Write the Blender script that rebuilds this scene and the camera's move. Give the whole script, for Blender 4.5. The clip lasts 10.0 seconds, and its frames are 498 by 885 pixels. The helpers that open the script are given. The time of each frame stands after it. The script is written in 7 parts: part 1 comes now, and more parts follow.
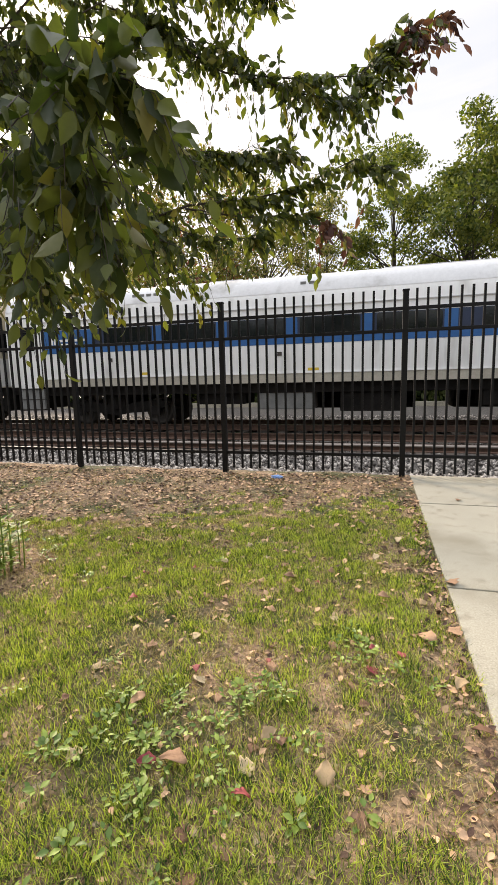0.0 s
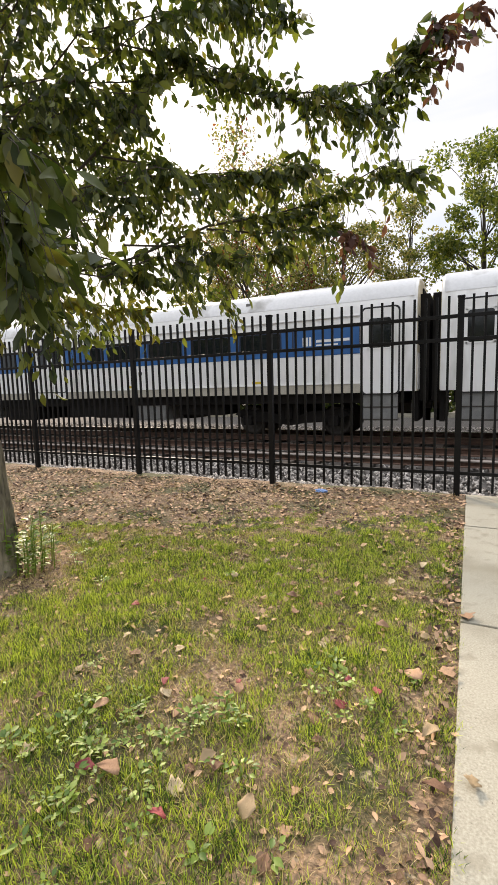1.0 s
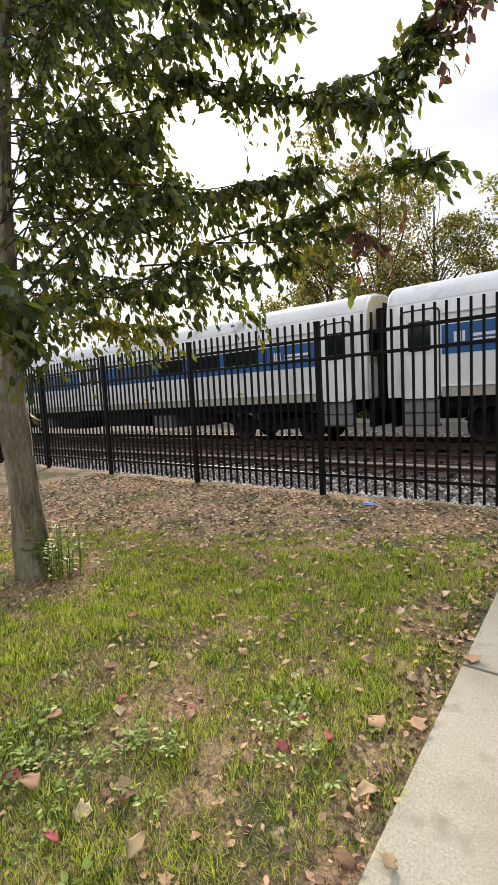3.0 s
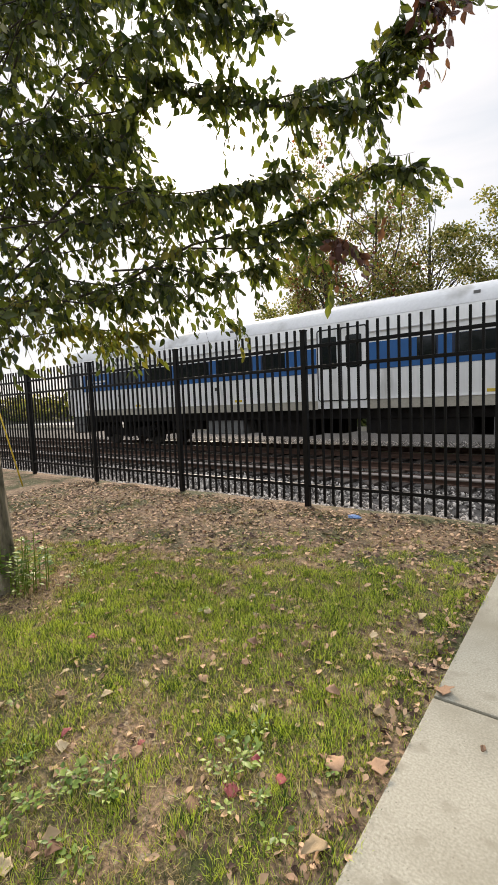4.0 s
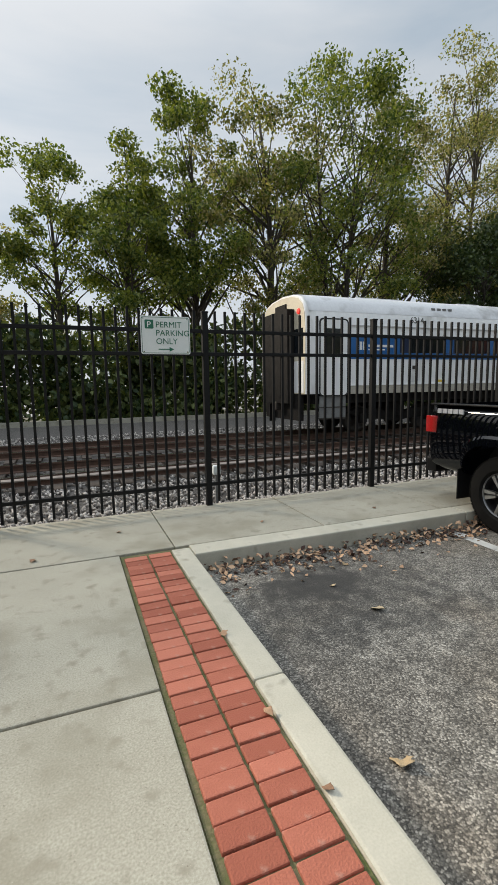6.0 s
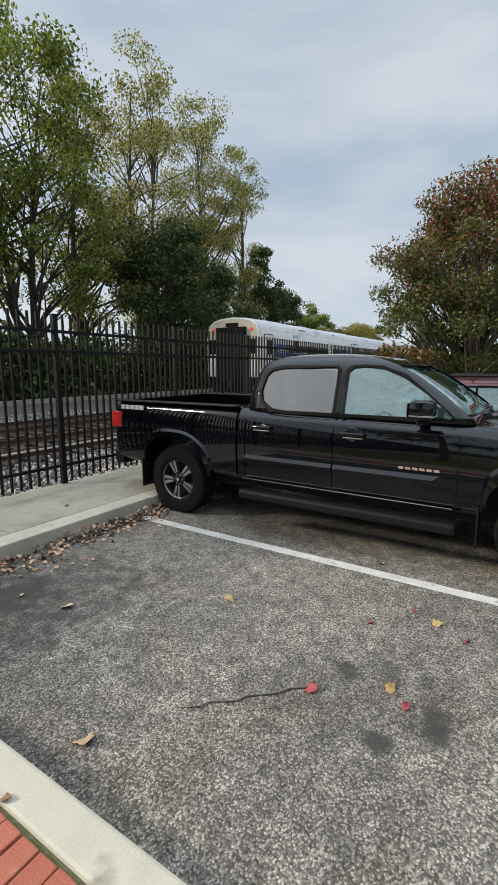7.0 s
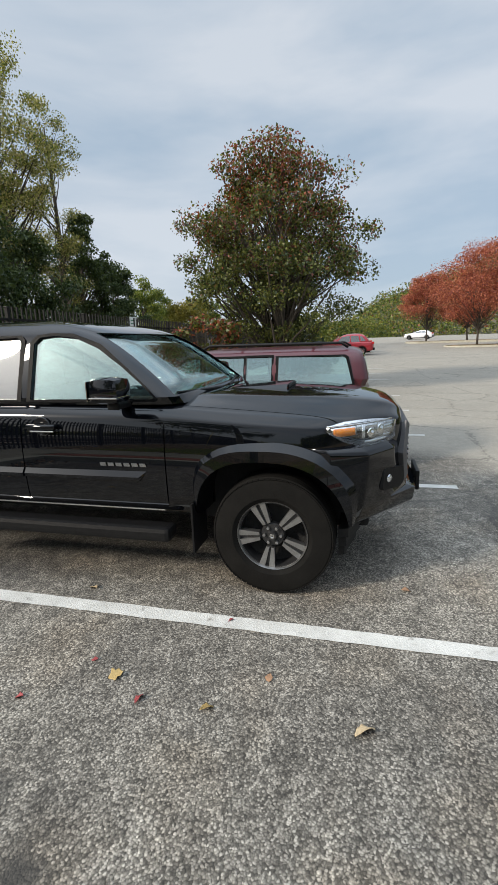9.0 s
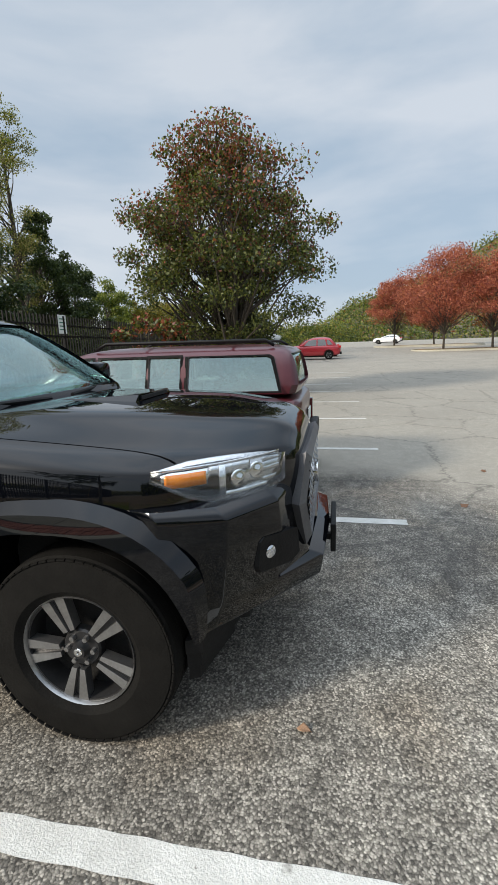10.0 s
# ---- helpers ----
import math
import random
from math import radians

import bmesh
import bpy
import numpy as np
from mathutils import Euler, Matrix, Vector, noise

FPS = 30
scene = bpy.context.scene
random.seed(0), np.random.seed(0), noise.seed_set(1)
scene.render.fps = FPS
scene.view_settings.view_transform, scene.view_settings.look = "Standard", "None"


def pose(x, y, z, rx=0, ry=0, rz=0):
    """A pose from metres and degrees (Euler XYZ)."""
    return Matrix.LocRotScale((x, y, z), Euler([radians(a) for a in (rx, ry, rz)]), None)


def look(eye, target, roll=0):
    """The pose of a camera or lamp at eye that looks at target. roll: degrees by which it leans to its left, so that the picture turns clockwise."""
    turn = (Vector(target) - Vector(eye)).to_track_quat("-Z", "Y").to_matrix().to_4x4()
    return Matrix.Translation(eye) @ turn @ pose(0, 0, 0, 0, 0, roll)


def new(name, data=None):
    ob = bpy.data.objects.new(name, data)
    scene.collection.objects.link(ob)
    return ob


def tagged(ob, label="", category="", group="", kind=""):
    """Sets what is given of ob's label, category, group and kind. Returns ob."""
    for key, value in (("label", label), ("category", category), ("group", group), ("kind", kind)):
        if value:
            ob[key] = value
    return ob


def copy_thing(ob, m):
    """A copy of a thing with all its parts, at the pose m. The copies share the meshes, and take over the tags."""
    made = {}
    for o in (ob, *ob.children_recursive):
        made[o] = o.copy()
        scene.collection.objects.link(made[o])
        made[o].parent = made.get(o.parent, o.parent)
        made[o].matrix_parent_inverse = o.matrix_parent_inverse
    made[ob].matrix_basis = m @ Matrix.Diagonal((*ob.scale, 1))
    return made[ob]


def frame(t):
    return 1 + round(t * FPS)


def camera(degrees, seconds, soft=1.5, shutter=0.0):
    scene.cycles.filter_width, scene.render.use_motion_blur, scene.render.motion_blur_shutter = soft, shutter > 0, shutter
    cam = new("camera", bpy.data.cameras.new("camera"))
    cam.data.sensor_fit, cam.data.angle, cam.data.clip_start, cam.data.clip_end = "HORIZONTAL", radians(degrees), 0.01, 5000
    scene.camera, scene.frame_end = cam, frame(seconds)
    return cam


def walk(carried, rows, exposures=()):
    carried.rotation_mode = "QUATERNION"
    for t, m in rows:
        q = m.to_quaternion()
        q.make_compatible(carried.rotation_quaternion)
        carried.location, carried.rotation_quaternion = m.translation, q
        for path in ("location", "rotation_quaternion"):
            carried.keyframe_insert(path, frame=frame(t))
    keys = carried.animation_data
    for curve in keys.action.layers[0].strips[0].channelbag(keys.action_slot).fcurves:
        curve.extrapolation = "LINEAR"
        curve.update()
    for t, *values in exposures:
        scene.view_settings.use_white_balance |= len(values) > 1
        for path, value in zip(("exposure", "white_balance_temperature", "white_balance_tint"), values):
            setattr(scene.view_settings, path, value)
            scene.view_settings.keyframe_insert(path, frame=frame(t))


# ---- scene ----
cam = camera(57.3, 10.0)
PATH = [
    (0, (0.075, 0.283, 1.206), (-0.454, 2.191, 0.922), -1.4),
    (0.5, (0.347, 0.37, 1.214), (-0.259, 2.256, 0.938), -0.4),
    (1, (0.502, 0.447, 1.233), (-0.364, 2.234, 0.997), -1.6),
    (1.5, (0.664, 0.534, 1.245), (-0.392, 2.213, 0.987), -2.6),
    (2, (0.747, 0.71, 1.257), (-0.333, 2.373, 0.998), -2.9),
    (2.5, (0.89, 0.772, 1.249), (-0.25, 2.401, 1.035), -3.3),
    (2.7, (0.955, 0.768, 1.261), (-0.225, 2.369, 1.054), -3.4),
    (3.8, (0.97, 1.01, 1.25), (-0.276, 2.575, 1.082), -2.4),
    (4, (1.016, 1.001, 1.281), (-0.188, 2.589, 1.112), -2.3),
    (4.5, (1.068, 0.968, 1.289), (0.064, 2.691, 1.139), -1.3),
    (5, (1.095, 0.987, 1.312), (0.49, 2.887, 1.156), -1.2),
    (5.5, (1.167, 1.024, 1.311), (1.208, 3.015, 1.122), -1.3),
    (5.7, (1.196, 1.022, 1.318), (1.515, 2.985, 1.11), -1.2),
    (6.8, (1.158, 0.849, 1.475), (2.705, 2.075, 1.153), -0.0),
    (7, (1.224, 0.751, 1.482), (2.889, 1.811, 1.161), -0.0),
    (7.5, (1.439, 0.513, 1.461), (3.241, 1.288, 1.076), -1.0),
    (8, (1.757, 0.381, 1.389), (3.612, 0.972, 0.932), -2.0),
    (8.5, (2.072, 0.242, 1.411), (3.953, 0.757, 0.966), -1.8),
    (9, (2.468, 0.045, 1.407), (4.361, 0.527, 0.982), -1.9),
    (9.5, (3.046, -0.124, 1.293), (4.957, 0.297, 0.879), -2.0),
    (10, (3.713, -0.351, 1.316), (5.635, 0.023, 0.906), -1.8),
]
walk(cam, [(t, look(eye, aim, roll)) for t, eye, aim, roll in PATH],
     [(0, 0.64, 7450, 17), (2.5, 0.45, 7250, 16), (4.5, 0.26, 7150, 14), (5.5, 0.05, 6950, 10), (7, 0.12, 6550, 10), (10, 0.15, 6500, 10)])

# ---- world, sun, exposure ----
SUN_AZ, SUN_EL = radians(-40.5), radians(28.5)
SUN_DIR = Vector((math.sin(SUN_AZ) * math.cos(SUN_EL), math.cos(SUN_AZ) * math.cos(SUN_EL), math.sin(SUN_EL)))


def build_world():
    world = bpy.data.worlds.new("overcast_sky")
    scene.world = world
    world.use_nodes = True
    nt = world.node_tree
    nt.nodes.clear()
    N, L = nt.nodes.new, nt.links.new
    out, bg = N("ShaderNodeOutputWorld"), N("ShaderNodeBackground")
    sky = N("ShaderNodeTexSky")
    sky.sky_type, sky.sun_disc = "NISHITA", False
    sky.sun_elevation, sky.sun_rotation = SUN_EL, SUN_AZ
    sky.air_density, sky.dust_density = 1.0, 1.5
    dim = N("ShaderNodeMix")
    dim.data_type, dim.blend_type = "RGBA", "MULTIPLY"
    dim.inputs[0].default_value = 1.0
    dim.inputs[7].default_value = (0.085, 0.085, 0.085, 1)
    L(sky.outputs[0], dim.inputs[6])
    co = N("ShaderNodeTexCoord")
    flat = N("ShaderNodeMapping")
    flat.inputs["Rotation"].default_value = (0, 0, radians(25))
    flat.inputs["Scale"].default_value = (1.0, 1.6, 5.6)
    L(co.outputs["Generated"], flat.inputs[0])
    big = N("ShaderNodeTexNoise")
    big.inputs["Scale"].default_value, big.inputs["Detail"].default_value, big.inputs["Roughness"].default_value = 1.25, 5, 0.52
    big.inputs["Distortion"].default_value = 0.25
    L(flat.outputs[0], big.inputs[0])
    ramp = N("ShaderNodeValToRGB")
    ramp.color_ramp.elements[0].position, ramp.color_ramp.elements[0].color = 0.36, (0.43, 0.535, 0.65, 1)
    ramp.color_ramp.elements[1].position, ramp.color_ramp.elements[1].color = 0.64, (0.665, 0.72, 0.785, 1)
    L(big.outputs[0], ramp.inputs[0])
    blend = N("ShaderNodeMix")
    blend.data_type = "RGBA"
    blend.inputs[0].default_value = 0.82
    L(dim.outputs[2], blend.inputs[6])
    L(ramp.outputs[0], blend.inputs[7])
    # thin cloud brightens round the hidden sun
    dot = N("ShaderNodeVectorMath")
    dot.operation = "DOT_PRODUCT"
    dot.inputs[1].default_value = SUN_DIR
    L(co.outputs["Generated"], dot.inputs[0])
    pos = N("ShaderNodeMath")
    pos.operation = "MAXIMUM"
    pos.inputs[1].default_value = 0.0
    L(dot.outputs["Value"], pos.inputs[0])
    near, wide = N("ShaderNodeMath"), N("ShaderNodeMath")
    near.operation = wide.operation = "POWER"
    near.inputs[1].default_value, wide.inputs[1].default_value = 110.0, 3.0
    L(pos.outputs[0], near.inputs[0])
    L(pos.outputs[0], wide.inputs[0])
    n2, w2, s = N("ShaderNodeMath"), N("ShaderNodeMath"), N("ShaderNodeMath")
    n2.operation = w2.operation = "MULTIPLY"
    s.operation = "ADD"
    n2.inputs[1].default_value, w2.inputs[1].default_value = 2.2, 0.20
    L(near.outputs[0], n2.inputs[0])
    L(wide.outputs[0], w2.inputs[0])
    L(n2.outputs[0], s.inputs[0])
    L(w2.outputs[0], s.inputs[1])
    glow = N("ShaderNodeMix")
    glow.data_type, glow.blend_type = "RGBA", "ADD"
    glow.inputs[0].default_value = 1.0
    tint = N("ShaderNodeVectorMath")
    tint.operation = "SCALE"
    tint.inputs[0].default_value = (1.0, 0.96, 0.90)
    L(s.outputs[0], tint.inputs["Scale"])
    L(blend.outputs[2], glow.inputs[6])
    L(tint.outputs[0], glow.inputs[7])
    # cloud is brightest overhead
    sep, rise, gain = N("ShaderNodeSeparateXYZ"), N("ShaderNodeMapRange"), N("ShaderNodeVectorMath")
    L(co.outputs["Generated"], sep.inputs[0])
    L(sep.outputs[2], rise.inputs[0])
    rise.interpolation_type = "SMOOTHSTEP"
    rise.inputs["From Min"].default_value, rise.inputs["From Max"].default_value = 0.55, 0.95
    rise.inputs["To Min"].default_value, rise.inputs["To Max"].default_value = 1.0, 2.9
    gain.operation = "SCALE"
    L(glow.outputs[2], gain.inputs[0])
    L(rise.outputs[0], gain.inputs["Scale"])
    L(gain.outputs[0], bg.inputs[0])
    bg.inputs[1].default_value = 1.0
    L(bg.outputs[0], out.inputs[0])


build_world()
sun = new("sun", bpy.data.lights.new("sun", "SUN"))
sun.data.energy, sun.data.angle, sun.data.color = 3.6, radians(9), (1.0, 0.90, 0.76)
sun.matrix_world = look(SUN_DIR * 200, (0, 0, 0))

# ---- materials ----


def material(name, dark, light=None, rough=0.7, metal=0.0, scale=8.0, fine=90.0, bump=0.15, fine_mix=0.35, coat=0.0, island=0.0,
             per_object=0.0, translucent=0.0, stretch=(1, 1, 1), spots=None, spec=0.5, bump_scale=None, rough_var=0.0):
    """A surface with a coarse and a fine variation between two colours, relief, and spots of a third colour."""
    m = bpy.data.materials.new(name)
    m.use_nodes = True
    nt = m.node_tree
    N, L = nt.nodes.new, nt.links.new
    b = nt.nodes["Principled BSDF"]
    light = light or dark
    co, mp = N("ShaderNodeTexCoord"), N("ShaderNodeMapping")
    mp.inputs["Scale"].default_value = stretch
    L(co.outputs["Object"], mp.inputs[0])
    n1, n2 = N("ShaderNodeTexNoise"), N("ShaderNodeTexNoise")
    n1.inputs["Scale"].default_value, n1.inputs["Detail"].default_value, n1.inputs["Roughness"].default_value = scale, 5, 0.6
    n2.inputs["Scale"].default_value, n2.inputs["Detail"].default_value = fine, 3
    L(mp.outputs[0], n1.inputs[0])
    L(mp.outputs[0], n2.inputs[0])
    mixf = N("ShaderNodeMix")
    mixf.inputs[0].default_value = fine_mix
    L(n1.outputs[0], mixf.inputs[2])
    L(n2.outputs[0], mixf.inputs[3])
    fac = mixf.outputs[0]
    ramp = N("ShaderNodeValToRGB")
    ramp.color_ramp.elements[0].position, ramp.color_ramp.elements[1].position = 0.33, 0.67
    ramp.color_ramp.elements[0].color, ramp.color_ramp.elements[1].color = (*dark, 1), (*light, 1)
    if island or per_object:
        rnd = N("ShaderNodeNewGeometry").outputs["Random Per Island"] if island else N("ShaderNodeObjectInfo").outputs["Random"]
        mr = N("ShaderNodeMix")
        mr.inputs[0].default_value = island or per_object
        L(fac, mr.inputs[2])
        L(rnd, mr.inputs[3])
        fac = mr.outputs[0]
    L(fac, ramp.inputs[0])
    colour = ramp.outputs[0]
    for c3, sc, lo, hi in spots or ():
        n3, r3, mx = N("ShaderNodeTexNoise"), N("ShaderNodeMapRange"), N("ShaderNodeMix")
        n3.inputs["Scale"].default_value, n3.inputs["Detail"].default_value = sc, 4
        L(mp.outputs[0], n3.inputs[0])
        r3.inputs["From Min"].default_value, r3.inputs["From Max"].default_value = lo, hi
        L(n3.outputs[0], r3.inputs[0])
        mx.data_type = "RGBA"
        mx.inputs[7].default_value = (*c3, 1)
        L(r3.outputs[0], mx.inputs[0])
        L(colour, mx.inputs[6])
        colour = mx.outputs[2]
    L(colour, b.inputs["Base Color"])
    b.inputs["Roughness"].default_value, b.inputs["Metallic"].default_value = rough, metal
    b.inputs["Specular IOR Level"].default_value = spec
    if rough_var:
        rr = N("ShaderNodeMapRange")
        rr.inputs["To Min"].default_value, rr.inputs["To Max"].default_value = rough - rough_var, rough + rough_var
        L(n1.outputs[0], rr.inputs[0])
        L(rr.outputs[0], b.inputs["Roughness"])
    if coat:
        b.inputs["Coat Weight"].default_value, b.inputs["Coat Roughness"].default_value, b.inputs["Coat IOR"].default_value = coat, 0.02, 1.52
    if bump:
        bp = N("ShaderNodeBump")
        bp.inputs["Strength"].default_value, bp.inputs["Distance"].default_value = bump, 0.02
        src = n2
        if bump_scale:
            src = N("ShaderNodeTexNoise")
            src.inputs["Scale"].default_value, src.inputs["Detail"].default_value = bump_scale, 4
            L(mp.outputs[0], src.inputs[0])
        L(src.outputs[0], bp.inputs["Height"])
        L(bp.outputs[0], b.inputs["Normal"])
    if translucent:
        tr, ms = N("ShaderNodeBsdfTranslucent"), N("ShaderNodeMixShader")
        ms.inputs[0].default_value = translucent
        br = N("ShaderNodeMix")
        br.data_type, br.blend_type = "RGBA", "MULTIPLY"
        br.inputs[0].default_value = 1.0
        br.inputs[7].default_value = (1.3, 1.35, 0.6, 1)
        L(colour, br.inputs[6])
        L(br.outputs[2], tr.inputs[0])
        L(b.outputs[0], ms.inputs[1])
        L(tr.outputs[0], ms.inputs[2])
        L(ms.outputs[0], nt.nodes["Material Output"].inputs[0])
    return m


def glass(name, tint, mirror=0.06, sheen=(1.0, 1.0, 1.0)):
    """Thin pane: tinted see-through with a gloss that grows towards grazing angles."""
    m = bpy.data.materials.new(name)
    m.use_nodes = True
    nt = m.node_tree
    N, L = nt.nodes.new, nt.links.new
    nt.nodes.remove(nt.nodes["Principled BSDF"])
    clear, gloss, mixed, facing = N("ShaderNodeBsdfTransparent"), N("ShaderNodeBsdfGlossy"), N("ShaderNodeMixShader"), N("ShaderNodeLayerWeight")
    clear.inputs[0].default_value = (*tint, 1)
    gloss.inputs["Roughness"].default_value = 0.01
    gloss.inputs["Color"].default_value = (*sheen, 1)
    facing.inputs[0].default_value = 0.5
    steep, lift = N("ShaderNodeMath"), N("ShaderNodeMapRange")
    steep.operation = "POWER"
    steep.inputs[1].default_value = 4.0
    L(facing.outputs["Facing"], steep.inputs[0])
    lift.inputs["To Min"].default_value, lift.inputs["To Max"].default_value = mirror, 0.9
    L(steep.outputs[0], lift.inputs[0])
    L(lift.outputs[0], mixed.inputs[0])
    L(clear.outputs[0], mixed.inputs[1])
    L(gloss.outputs[0], mixed.inputs[2])
    L(mixed.outputs[0], nt.nodes["Material Output"].inputs[0])
    return m


def glowing(name, colour, strength):
    m = bpy.data.materials.new(name)
    m.use_nodes = True
    b = m.node_tree.nodes["Principled BSDF"]
    b.inputs["Base Color"].default_value = b.inputs["Emission Color"].default_value = (*colour, 1)
    b.inputs["Emission Strength"].default_value = strength
    return m


soil = material("lawn_soil", (0.030, 0.020, 0.012), (0.42, 0.28, 0.17), 0.95, scale=7.0, fine=55, bump=1.0, fine_mix=0.6,
                spots=[((0.060, 0.062, 0.020), 1.6, 0.46, 0.60), ((0.36, 0.29, 0.19), 22.0, 0.60, 0.68)])
far_ground = material("far_ground", (0.10, 0.10, 0.07), (0.17, 0.16, 0.12), 0.95, scale=0.3, fine=6, bump=0.3)
blade_green = material("grass_blade", (0.022, 0.070, 0.010), (0.52, 0.60, 0.11), 0.6, island=0.72, translucent=0.4, bump=0, scale=3.0)
blade_dry = material("dry_grass", (0.28, 0.21, 0.10), (0.66, 0.53, 0.30), 0.8, island=0.7, translucent=0.2, bump=0, scale=2)
concrete = material("walk_concrete", (0.27, 0.25, 0.195), (0.42, 0.40, 0.325), 0.9, scale=2.2, fine=120, bump=0.12, fine_mix=0.75,
                    spots=[((0.225, 0.205, 0.15), 1.5, 0.50, 0.72), ((0.25, 0.23, 0.175), 9.0, 0.56, 0.72), ((0.47, 0.45, 0.37), 150.0, 0.66, 0.74), ((0.20, 0.18, 0.135), 75.0, 0.66, 0.72)])
kerb_concrete = material("kerb_concrete", (0.38, 0.36, 0.29), (0.52, 0.49, 0.40), 0.9, scale=3, fine=120, bump=0.12,
                         spots=[((0.26, 0.24, 0.19), 6.0, 0.60, 0.75)])
brick_red = material("paver_brick", (0.30, 0.085, 0.050), (0.45, 0.15, 0.095), 0.88, scale=6, fine=120, bump=0.35, per_object=0.45,
                     spots=[((0.42, 0.26, 0.20), 9.0, 0.62, 0.75)])
joint_moss = material("joint_sand_and_moss", (0.065, 0.085, 0.02), (0.17, 0.14, 0.08), 0.95, scale=7, fine=80, bump=0.4)


def asphalt_material():
    """Worn asphalt: pale aggregate in dark binder, oil stains, a paler worn lane further in."""
    m = bpy.data.materials.new("worn_asphalt")
    m.use_nodes = True
    nt = m.node_tree
    N, L = nt.nodes.new, nt.links.new
    b = nt.nodes["Principled BSDF"]
    co = N("ShaderNodeTexCoord")

    def math_node(op, a, c):
        n = N("ShaderNodeMath")
        n.operation = op
        for i, v in enumerate((a, c)):
            if isinstance(v, (int, float)):
                n.inputs[i].default_value = v
            else:
                L(v, n.inputs[i])
        return n.outputs[0]

    def ramp(src, stops):
        r = N("ShaderNodeValToRGB")
        e = r.color_ramp.elements
        while len(e) < len(stops):
            e.new(0.5)
        for el, (p, c) in zip(e, stops):
            el.position, el.color = p, (*c, 1)
        L(src, r.inputs[0])
        return r.outputs[0]

    def mix(f, a, c, kind="MIX"):
        n = N("ShaderNodeMix")
        n.data_type, n.blend_type = "RGBA", kind
        for i, v in ((0, f), (6, a), (7, c)):
            if isinstance(v, (int, float)):
                n.inputs[i].default_value = v
            elif isinstance(v, tuple):
                n.inputs[i].default_value = (*v, 1)
            else:
                L(v, n.inputs[i])
        return n.outputs[2]
    stones = N("ShaderNodeTexVoronoi")
    stones.inputs["Scale"].default_value = 118
    grit = N("ShaderNodeTexNoise")
    grit.inputs["Scale"].default_value, grit.inputs["Detail"].default_value = 70, 4
    L(co.outputs["Object"], grit.inputs[0])
    shake = N("ShaderNodeVectorMath")
    shake.operation = "MULTIPLY_ADD"
    shake.inputs[1].default_value = (0.010, 0.010, 0.0)
    L(grit.outputs["Color"], shake.inputs[0])
    L(co.outputs["Object"], shake.inputs[2])
    L(shake.outputs[0], stones.inputs[0])
    sep = N("ShaderNodeSeparateColor")
    L(stones.outputs["Color"], sep.inputs[0])
    colour = ramp(sep.outputs[0], [(0.0, (0.080, 0.075, 0.066)), (0.38, (0.172, 0.163, 0.144)), (0.66, (0.272, 0.258, 0.229)), (1.0, (0.47, 0.448, 0.402))])
    gap = ramp(stones.outputs["Distance"], [(0.35, (1, 1, 1)), (0.75, (0.42, 0.41, 0.40))])
    colour = mix(0.85, colour, gap, "MULTIPLY")
    colour = mix(1.0, colour, ramp(grit.outputs[0], [(0.32, (0.80, 0.795, 0.79)), (0.68, (1.18, 1.175, 1.165))]), "MULTIPLY")
    big, mid = N("ShaderNodeTexNoise"), N("ShaderNodeTexNoise")
    big.inputs["Scale"].default_value, big.inputs["Detail"].default_value = 0.55, 5
    mid.inputs["Scale"].default_value, mid.inputs["Detail"].default_value = 9.0, 5
    L(co.outputs["Object"], big.inputs[0])
    L(co.outputs["Object"], mid.inputs[0])
    colour = mix(1.0, colour, ramp(big.outputs[0], [(0.34, (0.74, 0.73, 0.72)), (0.62, (1.16, 1.15, 1.12))]), "MULTIPLY")
    colour = mix(1.0, colour, ramp(mid.outputs[0], [(0.34, (0.70, 0.69, 0.68)), (0.66, (1.17, 1.16, 1.15))]), "MULTIPLY")
    rust = N("ShaderNodeTexNoise")
    rust.inputs["Scale"].default_value, rust.inputs["Detail"].default_value = 1.6, 6
    L(co.outputs["Object"], rust.inputs[0])
    colour = mix(ramp(rust.outputs[0], [(0.54, (0, 0, 0)), (0.72, (0.38, 0.38, 0.38))]), colour, mix(1.0, colour, (1.06, 0.90, 0.72), "MULTIPLY"))
    # oil and damp stains with ragged edges, and a broad dark patch under the pickup: (x, y, radius, strength)
    for x, y, r, k in ((3.42, 1.50, 0.09, 0.8), (3.30, 1.02, 0.085, 0.85), (3.02, 1.22, 0.09, 0.85), (3.20, 1.00, 0.07, 0.8), (3.55, 1.32, 0.10, 0.5), (3.12, 3.70, 0.75, 0.50), (2.95, 3.86, 0.30, 0.85), (2.60, 3.95, 0.22, 0.75), (3.45, 2.75, 0.75, 0.22), (2.55, 3.55, 0.55, 0.35), (3.25, 1.45, 0.50, 0.30), (5.9, 2.2, 1.3, 0.35), (7.0, -0.85, 0.7, 0.25), (2.75, 3.95, 0.5, 0.3)):
        d = N("ShaderNodeVectorMath")
        d.operation = "DISTANCE"
        d.inputs[1].default_value = (x, y, LOT_LEVEL)
        L(co.outputs["Object"], d.inputs[0])
        f = N("ShaderNodeMapRange")
        f.interpolation_type = "SMOOTHSTEP"
        f.inputs["From Min"].default_value, f.inputs["From Max"].default_value = r * 0.35, r * 1.25
        f.inputs["To Min"].default_value, f.inputs["To Max"].default_value = k, 0.0
        L(math_node("ADD", d.outputs["Value"], math_node("MULTIPLY", math_node("SUBTRACT", mid.outputs[0], 0.5), r * 1.6)), f.inputs[0])
        colour = mix(f.outputs[0], colour, (0.035, 0.033, 0.030))
